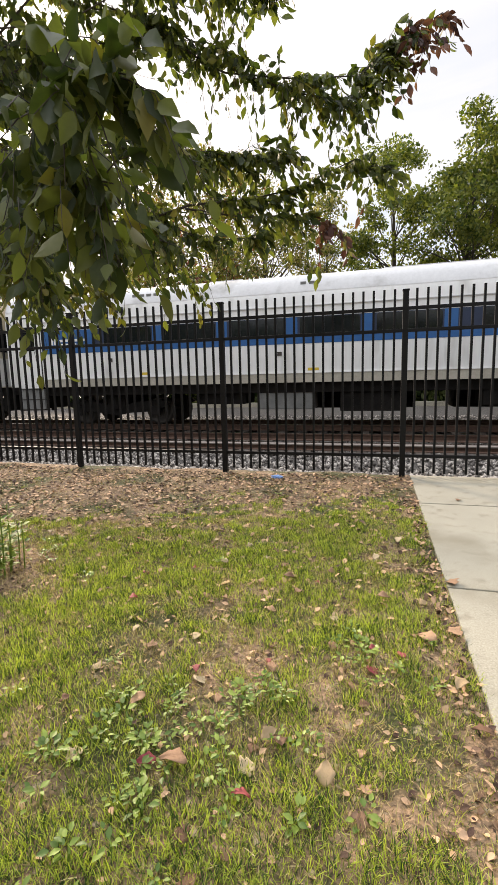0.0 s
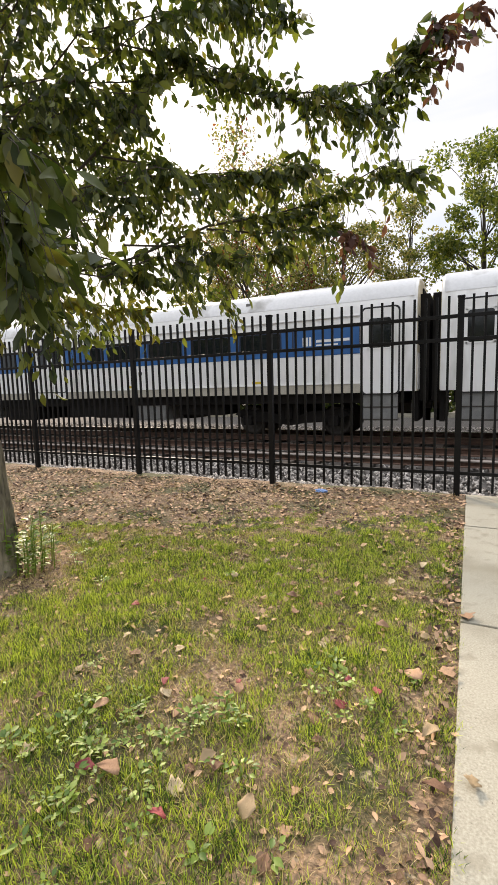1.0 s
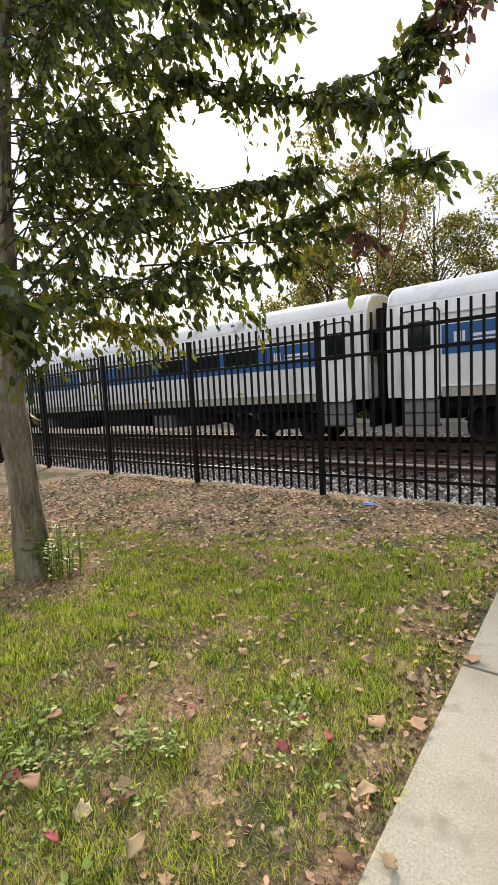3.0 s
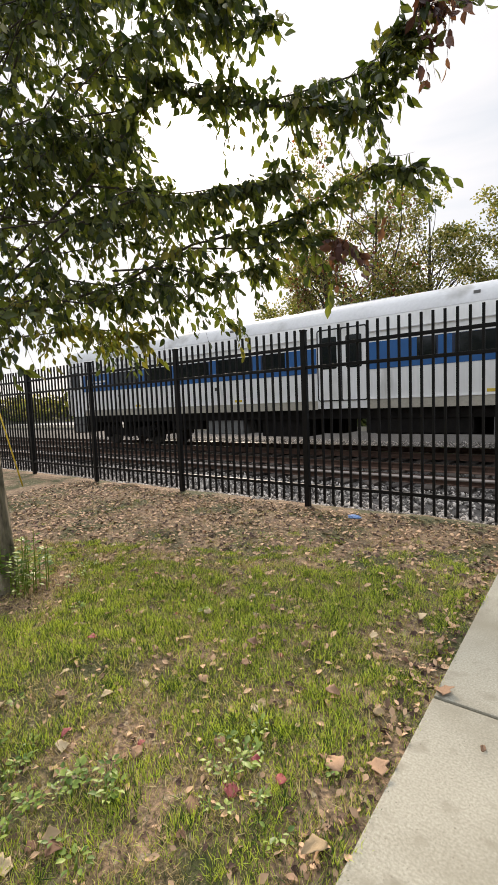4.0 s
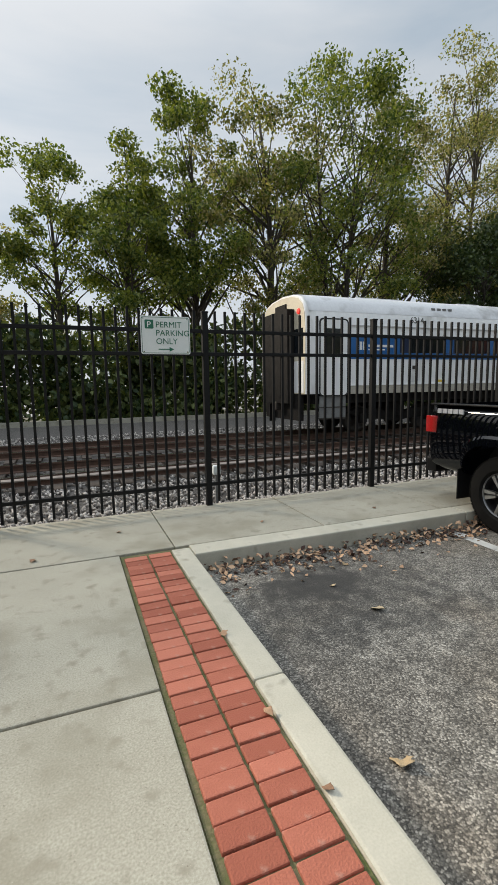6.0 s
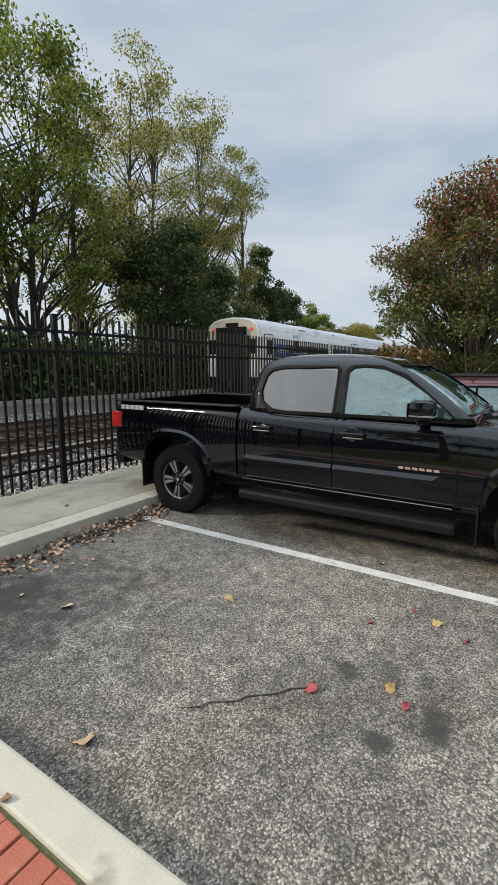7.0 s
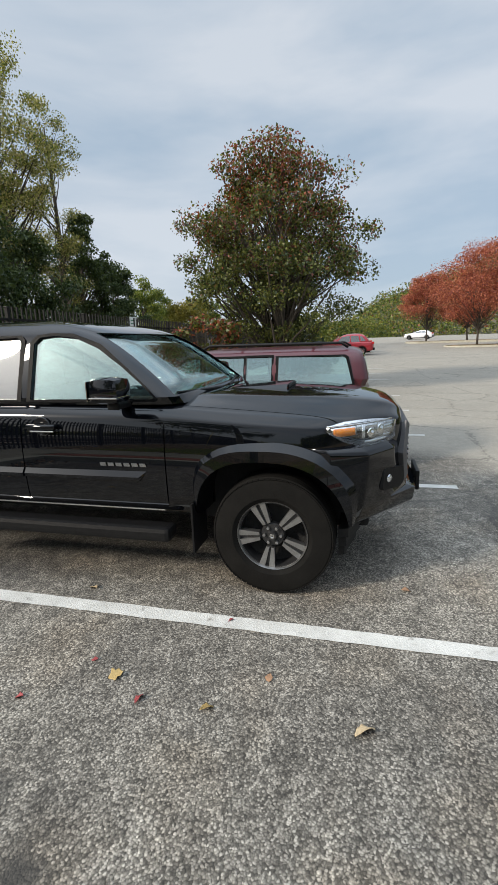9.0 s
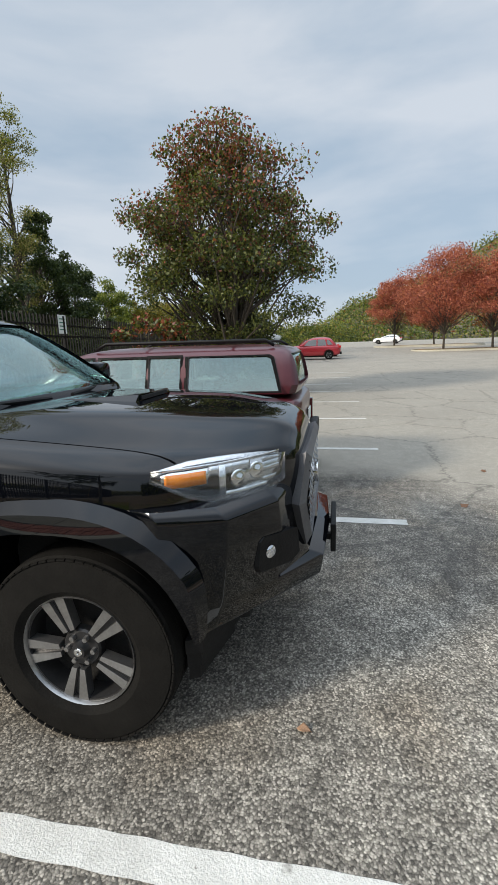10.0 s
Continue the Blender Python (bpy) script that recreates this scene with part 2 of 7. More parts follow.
    # the driving lane is worn paler
    sx = N("ShaderNodeSeparateXYZ")
    L(co.outputs["Object"], sx.inputs[0])
    lane = N("ShaderNodeMapRange")
    lane.interpolation_type = "SMOOTHSTEP"
    lane.inputs["From Min"].default_value, lane.inputs["From Max"].default_value = 8.4, 9.6
    L(math_node("ADD", math_node("SUBTRACT", sx.outputs[0], math_node("MULTIPLY", sx.outputs[1], 0.45)), math_node("MULTIPLY", math_node("SUBTRACT", big.outputs[0], 0.5), 3.0)), lane.inputs[0])
    colour = mix(math_node("MULTIPLY", lane.outputs[0], 0.62), colour, (0.34, 0.315, 0.265))
    # fine cracks
    crack = N("ShaderNodeTexVoronoi")
    crack.feature = "DISTANCE_TO_EDGE"
    crack.inputs["Scale"].default_value = 0.55
    warp = N("ShaderNodeVectorMath")
    warp.operation = "MULTIPLY_ADD"
    warp.inputs[1].default_value = (0.35, 0.35, 0.0)
    L(mid.outputs["Color"], warp.inputs[0])
    L(co.outputs["Object"], warp.inputs[2])
    L(warp.outputs[0], crack.inputs[0])
    cf = N("ShaderNodeMapRange")
    cf.inputs["From Min"].default_value, cf.inputs["From Max"].default_value = 0.004, 0.012
    cf.inputs["To Min"].default_value, cf.inputs["To Max"].default_value = 0.5, 0.0
    L(crack.outputs["Distance"], cf.inputs[0])
    past = N("ShaderNodeMapRange")
    past.inputs["From Min"].default_value, past.inputs["From Max"].default_value = 5.6, 6.6
    L(sx.outputs[0], past.inputs[0])
    colour = mix(math_node("MULTIPLY", cf.outputs[0], past.outputs[0]), colour, (0.05, 0.047, 0.042))
    L(colour, b.inputs["Base Color"])
    b.inputs["Roughness"].default_value = 0.88
    bp = N("ShaderNodeBump")
    bp.inputs["Strength"].default_value, bp.inputs["Distance"].default_value = 0.7, 0.004
    bp.invert = True
    L(stones.outputs["Distance"], bp.inputs["Height"])
    L(bp.outputs[0], b.inputs["Normal"])
    return m


LOT_LEVEL = -0.15
asphalt = asphalt_material()
road_paint = material("road_paint", (0.46, 0.455, 0.425), (0.66, 0.655, 0.62), 0.8, scale=6, fine=140, bump=0.4,
                      spots=[((0.30, 0.29, 0.265), 11.0, 0.64, 0.74), ((0.24, 0.23, 0.21), 60.0, 0.70, 0.76)])
fence_black = material("fence_black", (0.003, 0.003, 0.0034), (0.008, 0.008, 0.0085), 0.5, scale=20, bump=0.05, spec=0.25)
fence_grey = material("fence_post_worn", (0.02, 0.02, 0.021), (0.05, 0.05, 0.05), 0.5, scale=9, bump=0.05)
ballast = material("ballast_stone", (0.095, 0.084, 0.074), (0.50, 0.455, 0.41), 0.9, scale=3, fine=40, island=0.75, bump=0.3)
ballast_bed = material("ballast_bed", (0.035, 0.031, 0.028), (0.15, 0.135, 0.12), 0.95, scale=14, fine=45, bump=1.0, fine_mix=0.6)
tie_wood = material("tie_wood", (0.035, 0.026, 0.020), (0.085, 0.065, 0.05), 0.9, scale=6, fine=50, bump=0.4, stretch=(6, 1, 6), per_object=0.4)
rail_rust = material("rail_rust", (0.06, 0.032, 0.022), (0.13, 0.07, 0.045), 0.8, scale=8, bump=0.2)
rail_top = material("rail_running_face", (0.55, 0.54, 0.52), (0.72, 0.71, 0.69), 0.22, 1.0, scale=5, bump=0.02)
third_cover = material("rail_cover_board", (0.16, 0.13, 0.11), (0.28, 0.24, 0.21), 0.8, scale=5, bump=0.2)
train_silver = material("train_silver_paint", (0.80, 0.795, 0.78), (0.90, 0.895, 0.875), 0.38, 0.0, scale=0.9, fine=18, bump=0.03, stretch=(1, 1, 0.3),
                        spots=[((0.55, 0.54, 0.50), 1.6, 0.58, 0.75)], rough_var=0.08)
train_roof = material("train_roof_paint", (0.56, 0.56, 0.56), (0.70, 0.70, 0.70), 0.5, 0.0, scale=0.8, fine=14, bump=0.05,
                      spots=[((0.34, 0.33, 0.31), 1.2, 0.56, 0.72)])
train_skirt = material("train_dirty_skirt", (0.34, 0.31, 0.25), (0.52, 0.48, 0.40), 0.6, scale=2, fine=20, bump=0.05)
train_cream = material("train_end_cream", (0.52, 0.46, 0.34), (0.66, 0.60, 0.47), 0.55, scale=2, fine=20, bump=0.05)
train_blue = material("train_blue", (0.010, 0.090, 0.27), (0.02, 0.130, 0.36), 0.35, scale=1.5, bump=0.02)
train_navy = material("train_window_band", (0.012, 0.02, 0.045), (0.02, 0.035, 0.08), 0.3, scale=2, bump=0.02)
train_glass = material("train_tinted_window", (0.006, 0.008, 0.010), (0.012, 0.015, 0.018), 0.06, scale=2, bump=0.01)
under_black = material("underframe_black", (0.005, 0.0045, 0.004), (0.02, 0.017, 0.015), 0.85, scale=4, bump=0.3, spec=0.2)
under_grey = material("equipment_box_grey", (0.14, 0.14, 0.135), (0.24, 0.24, 0.23), 0.7, scale=4, bump=0.1)
wheel_steel = material("wheel_steel", (0.05, 0.042, 0.036), (0.10, 0.09, 0.08), 0.6, 0.6, scale=9, bump=0.1)
white_paint = material("white_letters", (0.78, 0.78, 0.77), (0.82, 0.82, 0.81), 0.5, bump=0)
yellow_paint = material("yellow_marks", (0.62, 0.42, 0.04), (0.72, 0.52, 0.06), 0.5, bump=0)
black_letters = material("black_letters", (0.015, 0.015, 0.016), None, 0.5, bump=0)
sign_white = material("sign_white", (0.70, 0.74, 0.72), (0.80, 0.82, 0.80), 0.4, scale=6, bump=0.02)
sign_green = material("sign_green", (0.012, 0.13, 0.075), (0.02, 0.16, 0.095), 0.4, scale=6, bump=0)
car_black = material("black_car_paint", (0.0014, 0.0018, 0.0030), (0.0026, 0.0032, 0.0048), 0.6, 0.0, scale=2, bump=0, coat=1.0, spec=0.0)
car_burgundy = material("burgundy_car_paint", (0.060, 0.008, 0.014), (0.085, 0.014, 0.020), 0.35, 0.1, scale=2, bump=0, coat=0.5)
car_red = material("red_car_paint", (0.30, 0.012, 0.020), (0.38, 0.018, 0.028), 0.3, 0.1, scale=2, bump=0, coat=0.8)
car_white = material("white_car_paint", (0.66, 0.68, 0.70), (0.74, 0.76, 0.78), 0.35, scale=2, bump=0, coat=0.6)
trim_black = material("black_plastic_trim", (0.005, 0.005, 0.0055), (0.010, 0.010, 0.0105), 0.5, scale=30, bump=0.08, spec=0.2)
gloss_black = material("gloss_black_trim", (0.006, 0.006, 0.007), None, 0.12, bump=0, coat=0.5)
under_dark = material("underbody", (0.008, 0.008, 0.008), (0.016, 0.016, 0.016), 0.9, scale=9, bump=0.2)
tyre_rubber = material("tyre_rubber", (0.0045, 0.0043, 0.0040), (0.011, 0.0105, 0.0095), 0.85, scale=9, fine=120, bump=0.15, spec=0.15)
rim_machined = material("machined_alloy", (0.30, 0.30, 0.30), (0.42, 0.42, 0.42), 0.3, 0.9, scale=20, bump=0.02)
rim_dark = material("dark_alloy_pocket", (0.05, 0.05, 0.053), (0.08, 0.08, 0.083), 0.4, 0.6, scale=20, bump=0.02)
chrome = material("chrome", (0.78, 0.78, 0.78), None, 0.1, 1.0, bump=0)
grey_decal = material("grey_decal", (0.45, 0.45, 0.46), (0.55, 0.55, 0.56), 0.4, bump=0)
amber = material("amber_lens", (0.70, 0.20, 0.01), (0.85, 0.28, 0.02), 0.2, scale=60, bump=0.05, coat=0.6)
red_lens = material("red_lens", (0.40, 0.010, 0.010), (0.55, 0.02, 0.02), 0.2, scale=60, bump=0.05, coat=0.6)
lamp_silver = material("lamp_reflector", (0.55, 0.57, 0.60), (0.80, 0.82, 0.84), 0.18, 0.85, scale=18, fine=60, bump=0.1)
seat_cloth = material("seat_cloth", (0.03, 0.03, 0.032), (0.06, 0.06, 0.062), 0.9, scale=30, bump=0.2)
pane_clear = glass("windscreen_glass", (0.84, 0.95, 0.94), 0.25, (0.84, 0.98, 0.96))
pane_tint = glass("privacy_glass", (0.50, 0.50, 0.47), 0.22)
dark_lens = material("dark_red_lens", (0.075, 0.006, 0.008), (0.11, 0.010, 0.012), 0.2, scale=60, bump=0.05, coat=0.6)
lens_clear = glass("lamp_lens", (0.97, 0.98, 0.98), 0.05)
bark = material("tree_bark", (0.050, 0.042, 0.030), (0.37, 0.32, 0.235), 0.95, scale=11, fine=55, bump=1.0, stretch=(1, 1, 0.25), bump_scale=26,
                spots=[((0.20, 0.22, 0.15), 5.0, 0.6, 0.72)])
bark_dark = material("dark_bark", (0.035, 0.028, 0.022), (0.09, 0.075, 0.06), 0.95, scale=4, fine=20, bump=0.6, stretch=(1, 1, 0.3))
leaf_near = material("near_leaf", (0.036, 0.056, 0.015), (0.140, 0.165, 0.042), 0.5, island=0.7, translucent=0.5, bump=0, scale=3)
leaf_purple = material("turning_leaf", (0.07, 0.026, 0.026), (0.17, 0.075, 0.055), 0.5, island=0.7, translucent=0.4, bump=0, scale=3)
leaf_yellow = material("yellowing_leaf", (0.10, 0.11, 0.02), (0.22, 0.20, 0.045), 0.5, island=0.7, translucent=0.35, bump=0, scale=3)
leaf_green = material("locust_leaf", (0.055, 0.090, 0.016), (0.23, 0.25, 0.055), 0.6, island=0.6, translucent=0.42, bump=0, scale=0.5)
leaf_dark = material("dark_green_leaf", (0.022, 0.044, 0.011), (0.085, 0.115, 0.030), 0.6, island=0.6, translucent=0.22, bump=0, scale=0.5)
leaf_pale = material("poplar_leaf", (0.12, 0.115, 0.042), (0.38, 0.33, 0.15), 0.6, island=0.65, translucent=0.42, bump=0, scale=0.5)
leaf_golden = material("golden_leaf", (0.13, 0.12, 0.018), (0.27, 0.22, 0.04), 0.6, island=0.6, translucent=0.3, bump=0, scale=0.5)
leaf_pear = material("pear_leaf", (0.028, 0.046, 0.011), (0.15, 0.160, 0.040), 0.5, island=0.6, translucent=0.35, bump=0, scale=0.5)
leaf_rust = material("rusty_leaf", (0.13, 0.028, 0.018), (0.33, 0.105, 0.055), 0.5, island=0.6, translucent=0.35, bump=0, scale=0.5)
leaf_crimson = material("crimson_leaf", (0.23, 0.045, 0.032), (0.50, 0.17, 0.095), 0.6, island=0.6, translucent=0.3, bump=0, scale=0.4)
leaf_under = material("undergrowth_leaf", (0.028, 0.054, 0.013), (0.125, 0.150, 0.040), 0.6, island=0.6, translucent=0.3, bump=0, scale=0.5)
fallen_brown = material("fallen_leaf_brown", (0.15, 0.075, 0.04), (0.40, 0.24, 0.14), 0.75, scale=20, fine=150, bump=0.3, per_object=0.6)
fallen_pale = material("fallen_leaf_pale", (0.34, 0.24, 0.13), (0.54, 0.42, 0.26), 0.7, scale=20, fine=150, bump=0.3, per_object=0.5)
fallen_red = material("fallen_leaf_red", (0.19, 0.022, 0.028), (0.32, 0.06, 0.06), 0.65, scale=20, fine=150, bump=0.3, per_object=0.5)
fallen_yellow = material("fallen_leaf_yellow", (0.34, 0.23, 0.08), (0.50, 0.37, 0.16), 0.7, scale=20, fine=150, bump=0.3, per_object=0.5)
litter_brown = material("leaf_litter", (0.055, 0.025, 0.015), (0.60, 0.38, 0.23), 0.8, island=0.9, scale=6, bump=0.2)
stick_wood = material("dead_twig", (0.11, 0.095, 0.08), (0.22, 0.20, 0.17), 0.9, scale=30, bump=0.3)
blue_plastic = material("blue_wrapper", (0.12, 0.25, 0.55), (0.25, 0.40, 0.70), 0.35, scale=20, bump=0.2)
wrapper_white = material("pale_scrap", (0.60, 0.58, 0.52), (0.75, 0.73, 0.68), 0.7, scale=30, bump=0.2)
strip_pale = material("pale_strip", (0.24, 0.24, 0.235), (0.36, 0.36, 0.35), 0.6, scale=0.2, bump=0.05)

# ---- mesh tools ----


def mesh_of(name, bm, mat, smooth=False):
    me = bpy.data.meshes.new(name)
    bmesh.ops.recalc_face_normals(bm, faces=bm.faces)
    for f in bm.faces:
        f.smooth = smooth
    bm.to_mesh(me)
    bm.free()
    if mat:
        me.materials.append(mat)
    return me


def part(name, bm, mat, parent, label="", smooth=False):
    """One mesh object under a thing or a part; bm is a bmesh or a mesh."""
    me = bm if isinstance(bm, bpy.types.Mesh) else mesh_of(name, bm, mat, smooth)
    ob = new(name, me)
    ob.parent = parent
    return tagged(ob, label)


def thing(name, label, category, at=None, group="", kind="", bm=None, mat=None, smooth=False):
    ob = new(name, mesh_of(name, bm, mat, smooth) if bm else None)
    if at is not None:
        ob.matrix_world = at
    return tagged(ob, label, category, group, kind)


def setting(name, bm, mat, label="", smooth=False):
    ob = new(name, mesh_of(name, bm, mat, smooth) if not isinstance(bm, bpy.types.Mesh) else bm)
    return tagged(ob, label, kind="structure")


def box(bm, x0, x1, y0, y1, z0, z1, bevel=0.0, m=None):
    made = bmesh.ops.create_cube(bm, size=1)["verts"]
    for v in made:
        v.co = Vector((x0 + (v.co.x + 0.5) * (x1 - x0), y0 + (v.co.y + 0.5) * (y1 - y0), z0 + (v.co.z + 0.5) * (z1 - z0)))
    if bevel:
        edges = list({e for v in made for e in v.link_edges})
        made = bmesh.ops.bevel(bm, geom=edges, offset=bevel, segments=2, affect="EDGES", profile=0.6)["verts"]
    if m is not None:
        for v in made:
            v.co = m @ v.co
    return made


def boxed(*a, **k):
    bm = bmesh.new()
    box(bm, *a, **k)
    return bm


def tube(bm, points, radii, sides=8, caps=True):
    """A tapered tube along points."""
    rings = []
    pts = [Vector(p) for p in points]
    for i, p in enumerate(pts):
        d = (pts[min(i + 1, len(pts) - 1)] - pts[max(i - 1, 0)]).normalized()
        a = d.orthogonal().normalized() if not rings else (ref - d * ref.dot(d)).normalized()
        ref = a
        b = d.cross(a)
        rings.append([bm.verts.new(p + (a * math.cos(q) + b * math.sin(q)) * radii[i]) for q in [2 * math.pi * k / sides for k in range(sides)]])
    for r, s in zip(rings, rings[1:]):
        for k in range(sides):
            bm.faces.new((r[k], r[(k + 1) % sides], s[(k + 1) % sides], s[k]))
    if caps:
        bm.faces.new(rings[0][::-1])
        bm.faces.new(rings[-1])


def lathe(bm, profile, sides=32, axis="x", closed=True):
    """Turns (distance along the axis, radius) pairs round the axis."""
    rings = []
    for h, r in profile:
        ring = []
        for k in range(sides):
            q = 2 * math.pi * k / sides
            c, s = r * math.cos(q), r * math.sin(q)
            ring.append(bm.verts.new((h, c, s) if axis == "x" else (c, s, h)))
        rings.append(ring)
    pairs = list(zip(rings, rings[1:]))
    if closed:
        pairs.append((rings[-1], rings[0]))
    for r, s in pairs:
        for k in range(sides):
            bm.faces.new((r[k], r[(k + 1) % sides], s[(k + 1) % sides], s[k]))
    return rings


def prism(bm, outline, lo, hi, axis="x"):
    """A flat outline of (a, b) pairs given depth along an axis; a, b are the other two axes in order."""
    def place(a, b, c):
        return {"x": (c, a, b), "y": (a, c, b), "z": (a, b, c)}[axis]
    p = [bm.verts.new(place(a, b, lo)) for a, b in outline]
    q = [bm.verts.new(place(a, b, hi)) for a, b in outline]
    n = len(p)
    bm.faces.new(p[::-1])
    bm.faces.new(q)
    for k in range(n):
        bm.faces.new((p[k], p[(k + 1) % n], q[(k + 1) % n], q[k]))
    return p + q


def rounded(x0, x1, y0, y1, r, n=4):
    """A rounded rectangle's outline."""
    out = []
    for cx, cy, a in ((x1 - r, y1 - r, 0), (x0 + r, y1 - r, 90), (x0 + r, y0 + r, 180), (x1 - r, y0 + r, 270)):
        for k in range(n + 1):
            q = radians(a + 90 * k / n)
            out.append((cx + r * math.cos(q), cy + r * math.sin(q)))
    return out


def shaped(bm, cutter=None, levels=0):
    """The mesh of bm, subdivided, less the cutter."""
    bmesh.ops.recalc_face_normals(bm, faces=bm.faces)
    me = bpy.data.meshes.new("raw")
    bm.to_mesh(me)
    bm.free()
    ob = new("raw", me)
    extra = []
    if levels:
        mod = ob.modifiers.new("smooth", "SUBSURF")
        mod.levels = mod.render_levels = levels
    if cutter:
        bmesh.ops.recalc_face_normals(cutter, faces=cutter.faces)
        cm = bpy.data.meshes.new("cut")
        cutter.to_mesh(cm)
        cutter.free()
        co = new("cut", cm)
        extra.append(co)
        mod = ob.modifiers.new("cut", "BOOLEAN")
        mod.object, mod.operation, mod.solver = co, "DIFFERENCE", "EXACT"
        mod.use_self = True
    bpy.context.view_layer.update()
    done = bpy.data.meshes.new_from_object(ob.evaluated_get(bpy.context.evaluated_depsgraph_get()))
    for o in [ob, *extra]:
        bpy.data.objects.remove(o)
    return done


def smooth_by_angle(me, mat, degrees=35):
    me.materials.clear()
    me.materials.append(mat)
    bm = bmesh.new()
    bm.from_mesh(me)
    for f in bm.faces:
        f.smooth = True
    for e in bm.edges:
        e.smooth = not (len(e.link_faces) == 2 and e.calc_face_angle(0) > radians(degrees))
    bm.to_mesh(me)
    bm.free()
    return me


def scatter(name, verts, faces, places, mat):
    """One mesh of many copies of a small shape; places: an array of 4 x 4 matrices."""
    places = np.asarray(places, float)
    v = np.c_[np.asarray(verts, float), np.ones(len(verts))]
    co = np.einsum("nij,vj->nvi", places, v)[:, :, :3].reshape(-1, 3)
    size = len(faces[0])
    idx = (np.asarray(faces)[None] + (np.arange(len(places)) * len(verts))[:, None, None]).reshape(-1)
    me = bpy.data.meshes.new(name)
    me.vertices.add(len(co))
    me.vertices.foreach_set("co", co.ravel())
    me.loops.add(len(idx))
    me.loops.foreach_set("vertex_index", idx.astype(np.int32))
    me.polygons.add(len(idx) // size)
    me.polygons.foreach_set("loop_start", np.arange(0, len(idx), size, dtype=np.int32))
    me.update(calc_edges=True)
    me.validate()
    me.materials.append(mat)
    return me


def turns(n, rng, tilt=math.pi, hang=None):
    """Random rotations as an n x 3 x 3 array: a heading, then a tilt and a spin."""
    a, b, c = rng.uniform(0, 2 * np.pi, n), rng.uniform(-tilt, tilt, n), rng.uniform(-tilt, tilt, n)
    ca, sa, cb, sb, cc, sc = np.cos(a), np.sin(a), np.cos(b), np.sin(b), np.cos(c), np.sin(c)
    o, i = np.zeros(n), np.ones(n)
    rz = np.array([[ca, -sa, o], [sa, ca, o], [o, o, i]]).transpose(2, 0, 1)
    rx = np.array([[i, o, o], [o, cb, -sb], [o, sb, cb]]).transpose(2, 0, 1)
    ry = np.array([[cc, o, sc], [o, i, o], [-sc, o, cc]]).transpose(2, 0, 1)
    return rz @ rx @ ry


def matrices(pos, rot, size):
    m = np.zeros((len(pos), 4, 4))
    size = np.asarray(size, float)
    m[:, :3, :3] = rot * (size[:, None, None] if size.ndim == 1 else size[:, None, :])
    m[:, :3, 3] = pos
    m[:, 3, 3] = 1
    return m


# a leaf, its stem at the origin, its tip at y = 1, folded along the midrib
LEAF_V = [(0, 0, 0), (0.20, 0.20, 0.05), (0.30, 0.48, 0.07), (0.16, 0.78, 0.02), (0, 1.0, -0.10), (-0.16, 0.78, 0.02), (-0.30, 0.48, 0.07), (-0.20, 0.20, 0.05), (0, 0.5, 0.0)]
LEAF_F = [(0, 1, 8), (1, 2, 8), (2, 3, 8), (3, 4, 8), (4, 5, 8), (5, 6, 8), (6, 7, 8), (7, 0, 8)]
SPRAY_V = [(0, 0, 0), (0.33, 0.4, 0.08), (0, 1, -0.05), (-0.33, 0.4, 0.08)]
SPRAY_F = [(0, 1, 2), (0, 2, 3)]

# ---- the ground, walk, car park ----
LOT = -0.15
FENCE_Y = 5.9
KERB_Y = 4.48


def lot_height(x):
    """The car park climbs gently beyond the first rows."""
    s = min(max((x - 22.0) / 60.0, 0.0), 1.5)
    return LOT + 1.25 * s


def grid_sheet(xs, ys, height, skirt=None):
    bm = bmesh.new()
    rows = [[bm.verts.new((x, y, height(x, y))) for x in xs] for y in ys]
    for r, s in zip(rows, rows[1:]):
        for k in range(len(xs) - 1):
            bm.faces.new((r[k], r[k + 1], s[k + 1], s[k]))
    return bm


def lawn_height(x, y):
    edge = min(1.0, max(0.0, (0.49 - x) / 0.25)) * min(1.0, max(0.0, (6.4 - y) / 0.4))
    return -0.015 + edge * (0.03 * noise.noise(Vector((x * 1.3, y * 1.3, 0))) + 0.016 * noise.noise(Vector((x * 6, y * 6, 3)))) - max(0, y - 6.0) * 0.28


def build_ground():
    span = [-2500, -600, -200, -80, -40, -20, 0, 20, 40, 80, 160, 300, 700, 2500]
    setting("ground", grid_sheet(span, span, lambda x, y: -0.42), far_ground, "flat pale brown earth reaching the horizon")
    xs = [-40 + 1.0 * k for k in range(34)] + [-6 + 0.085 * k for k in range(76)] + [0.465, 0.49]
    ys = [-30 + 1.0 * k for k in range(30)] + [0.085 * k for k in range(78)] + [6.7]
    setting("lawn", grid_sheet(xs, ys, lawn_height), soil, "patchy lawn of thin grass over bare brown soil", True)
    xs = [2.05 + 0.6 * k for k in range(60)] + [40 + 4 * k for k in range(36)]
    ys = [-120, -60, -30, -16, -8, -4, -2, 0, 2, 4, 4.5]
    setting("car_park", grid_sheet(xs, ys, lambda x, y: lot_height(x)), asphalt, "coarse worn grey asphalt of a car park")


def slab(name, x0, x1, y0, y1, mat, parent, z1=0.0, bevel=0.008, z0=-0.3):
    return part(name, boxed(x0, x1, y0, y1, z0, z1, bevel), mat, parent)


